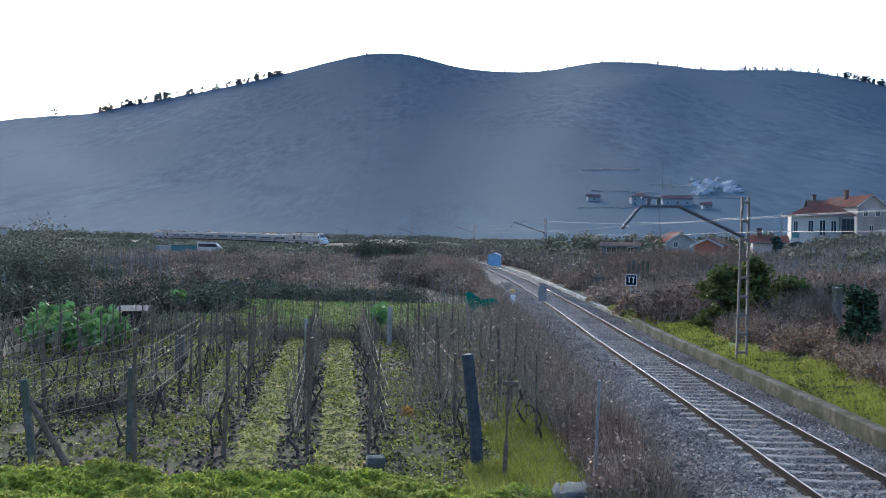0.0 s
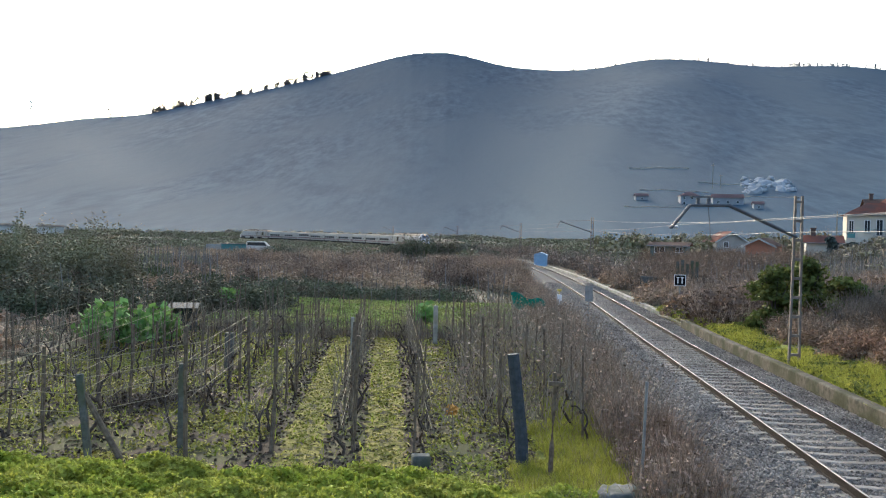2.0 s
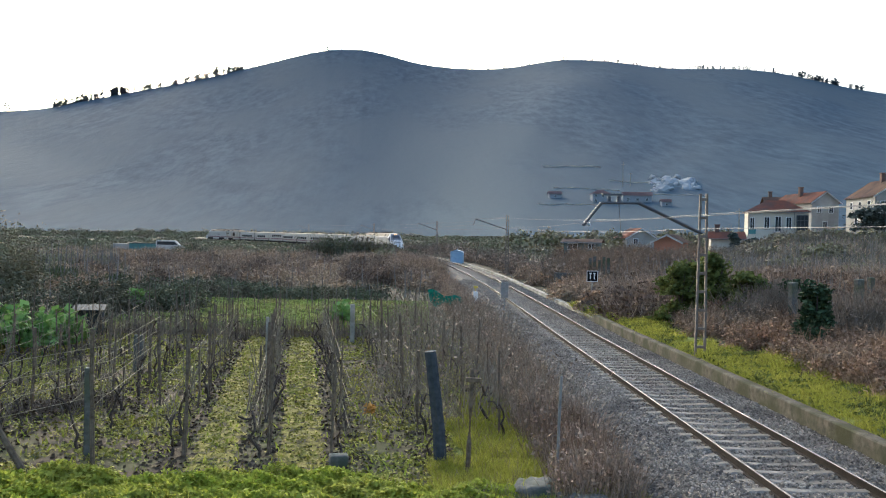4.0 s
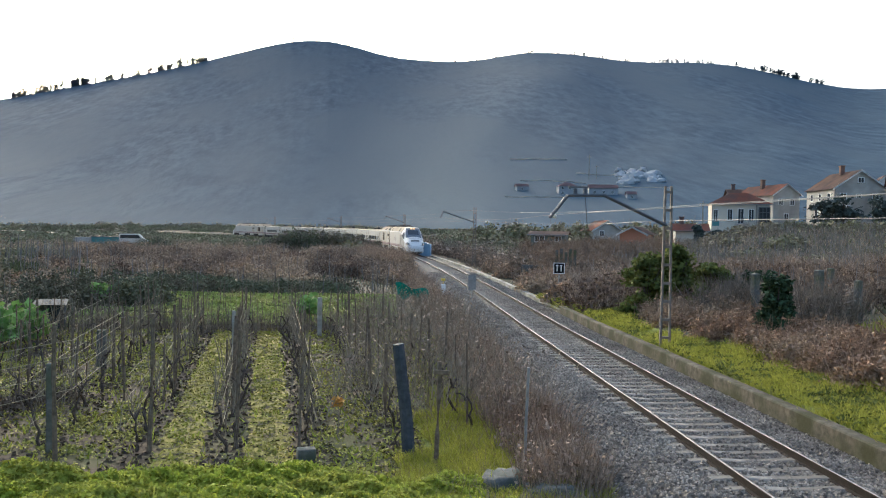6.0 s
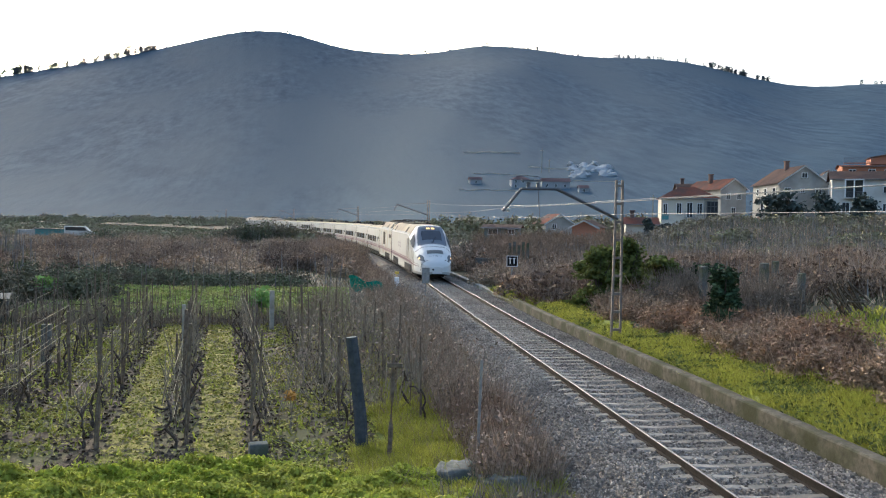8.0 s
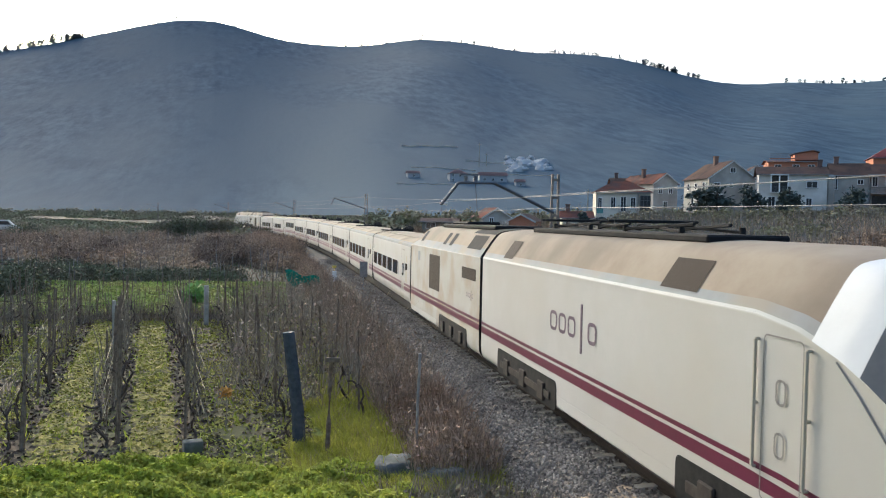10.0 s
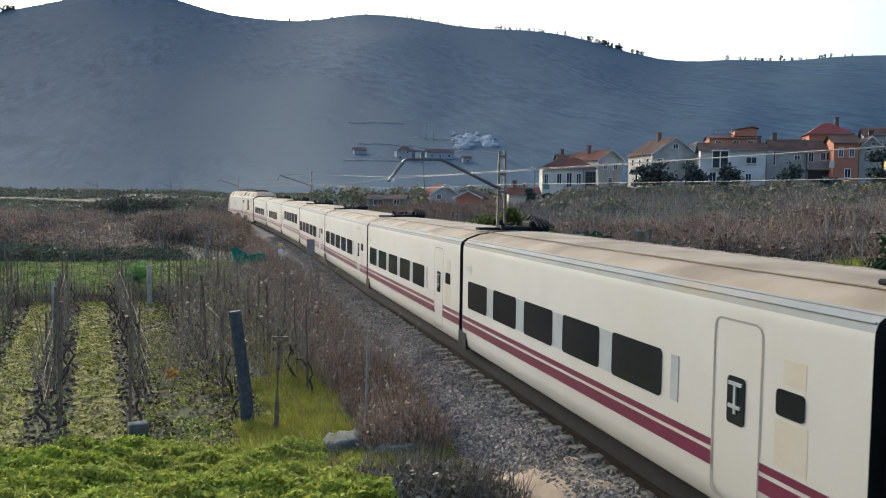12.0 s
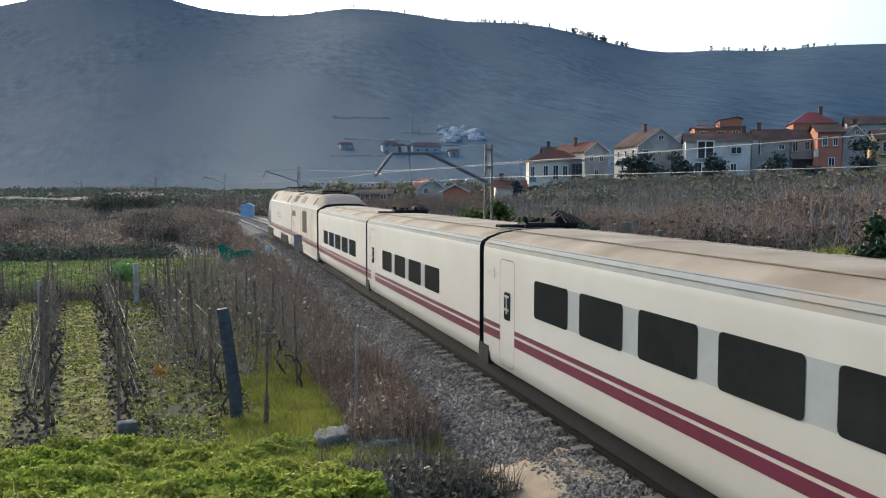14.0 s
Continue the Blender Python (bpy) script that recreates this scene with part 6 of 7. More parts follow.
    shrub_mass("dead_leaf_heap", [(-9.6, 21.4, 1.1, 0.45), (-9.0, 22.6, 1.2, 0.5), (-10.4, 22.2, 0.9, 0.35)], M_CLOD, "heap of dark brown dug soil and dead leaves", "heap", 0.06, 1500, 0.03)
    # a tangle of old vines at the railway end of the plot
    n = 3000
    x, y = RNG.uniform(-1.5, 4.2, n), RNG.uniform(20, 47, n)
    b = on_land(x, y)
    b[:, 2] += RNG.uniform(0, 0.5, n)
    tagged(soup("vine_tangle", blades(b, 1.15, 0.010, 0.4), M_CANE), "tangle of unpruned vines and canes", "vines", kind="stuff")
    tagged(soup("vine_tangle_leaves", leaves(b[::2] + np.array((0, 0, 0.8)) + RNG.normal(size=(len(b[::2]), 3)) * 0.3, 0.07, 0.2, 1.8), M_BRAMBLE), "withered brown vine leaves", "leaves", kind="stuff")
    for k in range(-6, 3):
        xr = -3.45 + 1.9 * k
        for hgt in (0.75, 1.25, 1.7):
            bm = bmesh.new()
            pts = []
            for yy in np.arange(17, 38.1, 3.0):
                xx = xr - 0.146 * (yy - 18)
                pts.append((xx, float(yy), float(land(xx, yy)) + hgt + 0.03 * math.sin(yy * 3 + k)))
            tube(bm, pts, [0.005] * len(pts), 4)
            tagged(link_mesh("trellis_wire", bm, M_TRELLIS), "slack yellowish trellis wire on the vine posts", "wire", "trellis wires")
    for k in range(4):
        bm = bmesh.new()
        tube(bm, [(-8.5, 16.3, 0.35 + k * 0.36), (-11.5, 15.6, 0.55 + k * 0.42), (-16, 14.6, 0.9 + k * 0.5)], [0.007] * 3, 4)
        tagged(link_mesh("trellis_wire", bm, M_TRELLIS), "yellowish string drawn from the end post", "wire", "trellis wires")
        bm = bmesh.new()
        tube(bm, [(-8.5, 16.3, 0.35 + k * 0.36), (-6.9, 18.6, 0.5 + k * 0.36), (-7.5, 24, 0.6 + k * 0.36)], [0.006] * 3, 4)
        tagged(link_mesh("trellis_wire", bm, M_TRELLIS), "yellowish string drawn from the end post", "wire", "trellis wires")


# ---- small things by the line and in the plots ----


def boulder(x, y, r, seed, flat=0.6):
    bm = bmesh.new()
    bmesh.ops.create_icosphere(bm, subdivisions=3, radius=1.0)
    for v in bm.verts:
        d = v.co.normalized()
        k = 1 + 0.34 * noise.noise(d * 1.4 + Vector((seed, 0, 0))) + 0.22 * noise.noise(d * 3.2 + Vector((0, seed, 0))) + 0.08 * noise.noise(d * 9)
        v.co = Vector((d.x * r * k, d.y * r * 0.75 * k, max(-0.4, min(0.55, d.z)) * r * flat * 1.5 * k))
    ob = link_mesh("granite_boulder", bm, M_GRANITE, smooth=True)
    ob.matrix_basis = pose(x, y, float(land(x, y)) + r * 0.12, 0, 0, seed * 50)
    tagged(ob, "lichen-grey granite boulder half sunk in weeds", "boulder", "granite boulders")


def signs():
    t = thing("lineside_sign", "square black sign with a white rim on a pale post", "sign", pose(10.45, 50, float(land(10.45, 50)) - 0.6, 0, 0, -8))
    bm = bmesh.new()
    bar(bm, (0, 0, -0.2), (0, 0, 2.2), 0.05, 8)
    part("post", bm, M_CONC, t)
    bm = bmesh.new()
    box(bm, -0.34, 0.34, -0.06, -0.03, 2.0, 2.68)
    pl = part("plate", bm, M_FRAMEW, t, "white rimmed plate")
    bm = bmesh.new()
    box(bm, -0.30, 0.30, -0.068, -0.058, 2.04, 2.64)
    part("black_field", bm, M_BLACK, pl, "black sign field")
    bm = bmesh.new()
    for x0 in (-0.20, 0.04):
        box(bm, x0, x0 + 0.16, -0.075, -0.066, 2.48, 2.54)
        box(bm, x0 + 0.05, x0 + 0.11, -0.075, -0.066, 2.16, 2.48)
    part("bar", bm, M_FRAMEW, pl, "white bars in place of unreadable figures")
    t = thing("track_marker", "white concrete track marker with a yellow top", "marker post", pose(3.75, 56, float(land(3.75, 56)) - 0.1, 0, 0, 4) @ Matrix.Diagonal((0.62, 0.62, 0.8, 1)))
    bm = bmesh.new()
    box(bm, -0.12, 0.12, -0.08, 0.08, -0.1, 0.75, 0.02)
    box(bm, -0.26, 0.26, -0.09, 0.09, 0.75, 1.35, 0.06)
    part("post", bm, M_FRAMEW, t)
    bm = bmesh.new()
    box(bm, -0.22, 0.22, -0.1, 0.1, 1.62, 1.82, 0.02)
    bar(bm, (0, 0, 1.3), (0, 0, 1.65), 0.03, 6)
    part("cap", bm, M_YELLOW, t, "yellow cap plate")
    t = thing("signal_board", "grey rectangular board on a thin post seen from behind", "sign", pose(4.55, 44.5, float(land(4.55, 44.5))))
    bm = bmesh.new()
    bar(bm, (0, 0, -0.2), (0, 0, 2.3), 0.035, 8)
    part("post", bm, M_STEEL, t)
    bm = bmesh.new()
    box(bm, -0.21, 0.21, -0.025, 0.0, 1.45, 2.3, 0.01)
    part("board", bm, M_STEEL, t)
    # cabinet on the far side of the curve
    x, y = polar(2.5, 118)
    t = thing("relay_cabinet", "pale blue metal relay cabinet beside the line", "cabinet", pose(x, y, float(land(x, y)), 0, 0, -10))
    bm = bmesh.new()
    box(bm, -0.9, 0.9, -0.6, 0.6, 0.3, 2.0, 0.05)
    part("body", bm, M_BLUEBOX, t)
    bm = bmesh.new()
    prism(bm, [(-1.0, 2.0), (1.0, 2.0), (0.0, 2.35)], -0.7, 0.7)
    part("roof", bm, M_BLUEBOX, t)
    bm = bmesh.new()
    box(bm, -0.95, 0.95, -0.65, 0.65, -0.3, 0.3)
    part("plinth", bm, M_CONC, t)


def plots():
    # hut among the vegetables
    t = thing("garden_hut", "small hut with a corrugated sheet roof and dark opening", "hut", pose(-14.9, 37.6, float(land(-14.9, 37.6)), 0, 0, 14) @ Matrix.Scale(0.74, 4))
    bm = bmesh.new()
    for x in (-0.75, 0.75):
        for y in (-0.6, 0.6):
            bar(bm, (x, y, -0.2), (x, y, 1.55), 0.05, 6)
    part("post", bm, M_STAKE, t)
    bm = bmesh.new()
    n = 22
    for k in range(n):
        x0 = -0.95 + 1.9 * k / n
        x1 = -0.95 + 1.9 * (k + 1) / n
        z0, z1 = 1.58 + 0.02 * (k % 2), 1.58 + 0.02 * ((k + 1) % 2)
        vs = [bm.verts.new(v) for v in ((x0, -0.8, z0), (x1, -0.8, z1), (x1, 0.8, z1 + 0.22), (x0, 0.8, z0 + 0.22))]
        bm.faces.new(vs)
    bmesh.ops.remove_doubles(bm, verts=bm.verts[:], dist=0.001)
    bmesh.ops.solidify(bm, geom=bm.faces[:], thickness=0.012)
    part("roof", bm, M_ZINC, t, "grey corrugated sheet roof")
    bm = bmesh.new()
    box(bm, -0.75, 0.75, 0.58, 0.62, 0, 1.6)
    box(bm, 0.72, 0.76, -0.6, 0.6, 0, 1.55)
    box(bm, -0.76, -0.72, 0.0, 0.6, 0, 1.55)
    part("wall", bm, M_DARKPOST, t)
    # kale plants
    src = []
    for k in range(3):
        t = thing("kale_plant", "tall leafy green kale plant", "plant", group="kale plants")
        bm = bmesh.new()
        tube(bm, [(0, 0, -0.1), (0.03, 0, 0.5), (0, 0.02, 0.95)], [0.025, 0.02, 0.015], 5)
        part("stem", bm, M_KALE, t)
        soup("foliage", leaves(blob(110, (0, 0, 0.45), (0.45, 0.45, 0.5), 0.3), 0.19, 0.5, 1.4), M_KALE, t)
        src.append(t)
    rng = random.Random(9)
    for i in range(48):
        y = rng.uniform(31.0, 36.5)
        x = -0.462 * y + rng.uniform(-1.7, 1.5)
        if i > 38:
            x, y = rng.uniform(-17, -15), rng.uniform(46, 48)
        if i > 44:
            x, y = rng.uniform(-4.6, -3.4), rng.uniform(40, 42)
        m = pose(x, y, float(land(x, y)), 0, 0, rng.uniform(0, 360)) @ Matrix.Scale(rng.uniform(0.95, 1.35), 4)
        if i < 3:
            src[i].matrix_basis = m
        else:
            copy_thing(src[i % 3], m)
    # shade net slung on the fence
    bm = bmesh.new()
    n = 10
    rows = []
    for j in range(5):
        rows.append([bm.verts.new((-1.1 + 2.2 * i / n + 0.05 * j, 0.12 * math.sin(i * 1.1 + j), 1.35 - 0.05 * i - 0.28 * j * (0.7 + 0.3 * math.sin(i)) + 0.12 * math.sin(i * 0.9))) for i in range(n + 1)])
    for r, s in zip(rows, rows[1:]):
        for i in range(n):
            bm.faces.new((r[i], r[i + 1], s[i + 1], s[i]))
    bmesh.ops.solidify(bm, geom=bm.faces[:], thickness=0.02)
    ob = link_mesh("shade_net", bm, M_NET, smooth=True)
    ob.matrix_basis = pose(1.55, 53.0, float(land(1.55, 53.0)) - 0.1)
    tagged(ob, "green shade net slung over a fence", "net")
    # orange seed plant
    t = thing("orange_weed", "small weed with a dry orange head", "plant", pose(-1.1, 18.9, float(land(-1.1, 18.9))))
    bm = bmesh.new()
    tube(bm, [(0, 0, -0.1), (0.03, 0, 0.4), (0.0, 0, 0.75)], [0.02, 0.015, 0.012], 5)
    part("stem", bm, M_CANE, t)
    soup("head", leaves(blob(40, (0, 0, 0.72), (0.16, 0.16, 0.2), 0.3), 0.09, 0.4, 1.6), M_ORANGELEAF, t)
    for x, y, r, s in ((2.15, 14.6, 0.50, 1.0), (2.62, 14.25, 0.32, 2.3), (2.95, 14.2, 0.38, 3.7), (1.6, 14.9, 0.22, 5.1), (3.2, 14.7, 0.24, 6.3)):
        boulder(x, y, r, s)
    # laurels, ivy-clad stump and posts on the right bank
    for x, y, r, h, lab, m in ((12.2, 38.2, 1.15, 2.9, "dense yellow-green laurel bush", M_LAUREL), (14.9, 41.5, 1.1, 2.8, "dense green laurel bush", M_LAUREL), (15.6, 38.5, 1.0, 2.0, "low green laurel bush", M_LAUREL),
                              (13.9, 28.6, 0.62, 2.15, "old post thickly clad in dark ivy", M_IVY), (17.4, 38, 0.8, 1.6, "dark green ivy mound", M_IVY), (19.5, 20.0, 0.9, 2.3, "dark evergreen bush by the fields", M_IVY)):
        t = thing("laurel_bush" if m is M_LAUREL else "ivy_stump", lab, "bush", pose(x, y, float(land(x, y))), "bank bushes")
        bm = bmesh.new()
        rr = random.Random(int(x * 10))
        for k in range(5):
            a = rr.uniform(0, 6.28)
            tube(bm, [(0, 0, -0.1), (0.15 * math.cos(a), 0.15 * math.sin(a), h * 0.4), (r * 0.6 * math.cos(a), r * 0.6 * math.sin(a), h * 0.8)], [0.05, 0.035, 0.015], 5)
        part("stem", bm, M_BARK, t)
        pts = np.concatenate([blob(190, (rr.uniform(-0.85, 0.85) * r * (1.15 - 0.6 * q), rr.uniform(-0.85, 0.85) * r * (1.15 - 0.6 * q), h * q * 0.85), (r * rr.uniform(0.3, 0.6), r * rr.uniform(0.3, 0.6), h * rr.uniform(0.12, 0.26)), 0.2) for q in [k / 23 for k in range(24)]])
        soup("foliage", leaves(pts, 0.15 if m is M_LAUREL else 0.12, 0.4, 1.7), m, t)
    for x, y, h, w in ((16.1, 35.2, 1.75, 0.17), (17.8, 33, 1.9, 0.17), (18.6, 31.5, 1.5, 0.14), (20.5, 37, 1.6, 0.15)):
        bm = bmesh.new()
        box(bm, -w, w, -w * 0.8, w * 0.8, -0.3, h, 0.03)
        ob = link_mesh("granite_post", bm, M_GRANITE)
        ob.matrix_basis = pose(x, y, float(land(x, y)), 1, -2, 20)
        tagged(ob, "rough granite vineyard post", "post", "granite posts")
    t = thing("stake_pile", "leaning heap of old grey stakes", "stake heap", pose(18.6, 28.5, float(land(18.6, 28.5)) + 0.45, 0, 0, 20))
    rr = random.Random(3)
    for k in range(26):
        x = rr.uniform(-0.9, 0.9)
        bm = bmesh.new()
        bar(bm, (x - 0.5, rr.uniform(-0.3, 0.3), 0.2 + rr.uniform(0, 0.9)), (x + rr.uniform(0.3, 0.9), rr.uniform(-0.3, 0.3), rr.uniform(-0.45, 0.2)), 0.035, 5)
        part("stake", bm, M_STAKE, t)
    # pale gate of upright boards
    t = thing("plank_gate", "old gate of pale upright boards", "gate", pose(*polar(12.2, 70), float(land(*polar(12.2, 70))) + 0.1, 0, 0, -20) @ Matrix.Scale(1.15, 4))
    for k in range(5):
        bm = bmesh.new()
        box(bm, -0.7 + k * 0.33, -0.5 + k * 0.33, -0.03, 0.03, -0.1, 1.9 + 0.15 * math.sin(k * 2.3))
        part("board", bm, M_GRANITE, t)
    bm = bmesh.new()
    box(bm, -3.2, -0.9, -0.15, 0.15, -0.3, 0.75, 0.05)
    ob = link_mesh("wall_gate", bm, M_GRANITE)
    ob.matrix_basis = t.matrix_basis
    tagged(ob, "low rough stone wall by the gate", "stone wall", kind="structure")
    # teal shed, lean-to and van across the plain
    x, y = polar(-18.6, 165)
    t = thing("farm_shed", "low farm shed of teal sheeting with a grey annex", "shed", pose(x, y, float(land(x, y)), 0, 0, 18) @ Matrix.Scale(0.78, 4))
    bm = bmesh.new()
    box(bm, -2.6, 4.0, -2, 2, -0.3, 2.0)
    part("sheet_wall", bm, M_TEAL, t)
    bm = bmesh.new()
    box(bm, -6.2, -2.62, -1.6, 1.6, -0.3, 1.9)
    part("annex", bm, M_GREYWALL, t)
    bm = bmesh.new()
    box(bm, -2.9, 5.6, -2.3, 2.3, 2.0, 2.15)
    part("roof", bm, M_ZINC, t)
    # Closed black box in place of the shade in the open bay.
    bm = bmesh.new()
    box(bm, 4.02, 5.3, -1.2, 1.8, -0.3, 1.9)
    part("bay_shade", bm, M_BLACK, t)
    van(pose(*polar(-16.8, 150), float(land(*polar(-16.8, 150))) + 0.5, 0, 0, 8))


def van(m):
    t = thing("parked_van", "white van parked behind the hedges", "van", m)
    bm = bmesh.new()
    prism(bm, [(-2.2, 0.35), (2.3, 0.35), (2.35, 0.95), (1.6, 1.15), (0.95, 1.95), (-2.2, 1.95)], -0.9, 0.9)
    bmesh.ops.bevel(bm, geom=bm.edges[:], offset=0.08, segments=2, affect="EDGES")
    part("body", bm, M_WHITEWALL, t)
    bm = bmesh.new()
    prism(bm, [(-2.0, 1.2), (1.35, 1.2), (0.88, 1.78), (-2.0, 1.78)], -0.915, 0.915)
    part("window", bm, M_PANE, t)
    for x in (-1.4, 1.45):
        for y in (-0.8, 0.8):
            bm = bmesh.new()
            bar(bm, (x, y - 0.1, 0.32), (x, y + 0.1, 0.32), 0.33, 16)
            part("wheel", bm, M_BLACK, t)


# ---- the village ----


def window(parent, x, z, w, h, y=-0.02, shutters=False):
    bm = bmesh.new()
    f = 0.09
    for b in ((x - w / 2 - f, x - w / 2, z, z + h), (x + w / 2, x + w / 2 + f, z, z + h), (x - w / 2 - f, x + w / 2 + f, z + h, z + h + f), (x - w / 2 - f, x + w / 2 + f, z - f, z), (x - 0.03, x + 0.03, z, z + h)):
        box(bm, b[0], b[1], y - 0.05, y + 0.04, b[2], b[3])
    fr = part("window", bm, M_FRAMEW, parent)
    bm = bmesh.new()
    box(bm, x - w / 2, x + w / 2, y - 0.02, y + 0.03, z, z + h)
    part("pane", bm, M_PANE, fr)
    bm = bmesh.new()
    box(bm, x - w / 2 - 0.16, x + w / 2 + 0.16, y - 0.16, y + 0.04, z - 0.19, z - 0.09)
    part("sill", bm, M_CONC, fr)
    if shutters:
        for a in (x - w / 2 - 0.09 - w * 0.5, x + w / 2 + 0.09):
            bm = bmesh.new()
            box(bm, a, a + w * 0.5, y - 0.06, y + 0.01, z, z + h)
            part("shutter", bm, M_DARKTILE, fr, "brown wooden shutter")


def balcony(parent, x0, x1, z, deep, material):
    """A slab with a barred rail before a front."""
    bm = bmesh.new()
    box(bm, x0, x1, -deep, 0.0, z - 0.16, z)
    b = part("balcony", bm, material, parent)
    bm = bmesh.new()
    for k in range(int((x1 - x0) / 0.18)):
        box(bm, x0 + 0.05 + k * 0.18, x0 + 0.08 + k * 0.18, -deep + 0.03, -deep + 0.06, z, z + 0.95)
    box(bm, x0, x1, -deep + 0.02, -deep + 0.07, z + 0.95, z + 1.0)
    part("railing", bm, M_ARM, b, "dark iron balcony railing")


def side_windows(t, w, spots):
    """Windows in the side wall at -x; spots: (y, z, width, height)."""
    for y, z, ww, h in spots:
        bm = bmesh.new()
        x = -w / 2
        f = 0.09
        for y0, y1, z0, z1 in ((y - ww / 2 - f, y - ww / 2, z, z + h), (y + ww / 2, y + ww / 2 + f, z, z + h), (y - ww / 2 - f, y + ww / 2 + f, z + h, z + h + f), (y - ww / 2 - f, y + ww / 2 + f, z - f, z)):
            box(bm, x - 0.06, x + 0.04, y0, y1, z0, z1)
        fr = part("window", bm, M_FRAMEW, t)
        bm = bmesh.new()
        box(bm, x - 0.03, x + 0.03, y - ww / 2, y + ww / 2, z, z + h)
        part("pane", bm, M_PANE, fr)


def downpipe(t, x, top):
    bm = bmesh.new()
    bar(bm, (x, -0.10, -0.5), (x, -0.10, top), 0.06, 6)
    part("downpipe", bm, M_STEEL, t)


def house(name, label, bdeg, r, zbase, w, depth, eave, ridge, wall_m, roof_m, wins, gable=False, turn=0.0, hip=False, chimney=None):
    """A house whose front faces the stand; eave and ridge above its base; wins: (x, z, w, h)."""
    x, y = polar(bdeg, r)
    t = thing(name, label, "house", pose(x, y, zbase, 0, 0, -bdeg + turn), "village houses")
    bm = bmesh.new()
    if gable:
        prism(bm, [(-w / 2, -3), (w / 2, -3), (w / 2, eave), (0, ridge - 0.1), (-w / 2, eave)], 0, depth)
    else:
        box(bm, -w / 2, w / 2, 0, depth, -3, eave)
    part("wall", bm, wall_m, t)
    bm = bmesh.new()
    o = 0.45
    if gable:
        for s in (-1, 1):
            vs = [bm.verts.new(v) for v in ((0, -o, ridge), (0, depth + o, ridge), (s * (w / 2 + o), depth + o, eave - o * (ridge - eave) / (w / 2)), (s * (w / 2 + o), -o, eave - o * (ridge - eave) / (w / 2)))]
            bm.faces.new(vs if s > 0 else vs[::-1])
    elif hip:
        a = [bm.verts.new(v) for v in ((-w / 2 - o, -o, eave), (w / 2 + o, -o, eave), (w / 2 + o, depth + o, eave), (-w / 2 - o, depth + o, eave))]
        k = min(w, depth) * 0.42
        b = [bm.verts.new(v) for v in ((-w / 2 + k, depth / 2, ridge), (w / 2 - k, depth / 2, ridge))]
        for q in ((a[0], a[1], b[1], b[0]), (a[1], a[2], b[1]), (a[2], a[3], b[0], b[1]), (a[3], a[0], b[0])):
            bm.faces.new(q)
    else:
        for y0, y1, s in ((-o, depth / 2, 1), (depth + o, depth / 2, -1)):
            vs = [bm.verts.new(v) for v in ((-w / 2 - o, y0, eave - 0.1), (w / 2 + o, y0, eave - 0.1), (w / 2 + o, y1, ridge), (-w / 2 - o, y1, ridge))]
            bm.faces.new(vs if s > 0 else vs[::-1])
    bmesh.ops.solidify(bm, geom=bm.faces[:], thickness=0.2)
    roof = part("roof", bm, roof_m, t, "tiled roof")
    bm = bmesh.new()
    if gable:
        for sx in (-1, 1):
            vs = [bm.verts.new(v) for v in ((0, -o - 0.04, ridge - 0.02), (0, -o - 0.04, ridge - 0.30), (sx * (w / 2 + o), -o - 0.04, eave - o * (ridge - eave) / (w / 2) - 0.28), (sx * (w / 2 + o), -o - 0.04, eave - o * (ridge - eave) / (w / 2)))]
            bm.faces.new(vs if sx > 0 else vs[::-1])
        bmesh.ops.solidify(bm, geom=bm.faces[:], thickness=0.08)
        part("verge_board", bm, M_FRAMEW, roof, "white verge board")
    else:
        bar(bm, (-w / 2 - o, -o - 0.06, eave - 0.14), (w / 2 + o, -o - 0.06, eave - 0.14), 0.08, 6)
        part("gutter", bm, M_STEEL, roof)
    if not gable and not hip:
        bm = bmesh.new()
        for xx in (-w / 2, w / 2 - 0.1):
            vs = [bm.verts.new(v) for v in ((xx, 0, eave - 0.1), (xx, depth, eave - 0.1), (xx, depth / 2, ridge - 0.15))]
            vs2 = [bm.verts.new(v.co + Vector((0.1, 0, 0))) for v in vs]
            bm.faces.new(vs)
            bm.faces.new(vs2[::-1])
        part("gable_wall", bm, wall_m, t)
    if chimney is not None:
        bm = bmesh.new()
        box(bm, chimney - 0.35, chimney + 0.35, depth * 0.5 - 0.35, depth * 0.5 + 0.35, ridge - 0.8, ridge + 1.0)
        box(bm, chimney - 0.45, chimney + 0.45, depth * 0.5 - 0.45, depth * 0.5 + 0.45, ridge + 1.0, ridge + 1.15)
        part("chimney", bm, M_DARKTILE, roof, "brick chimney")
    for q in wins:
        window(t, *q)
    return t


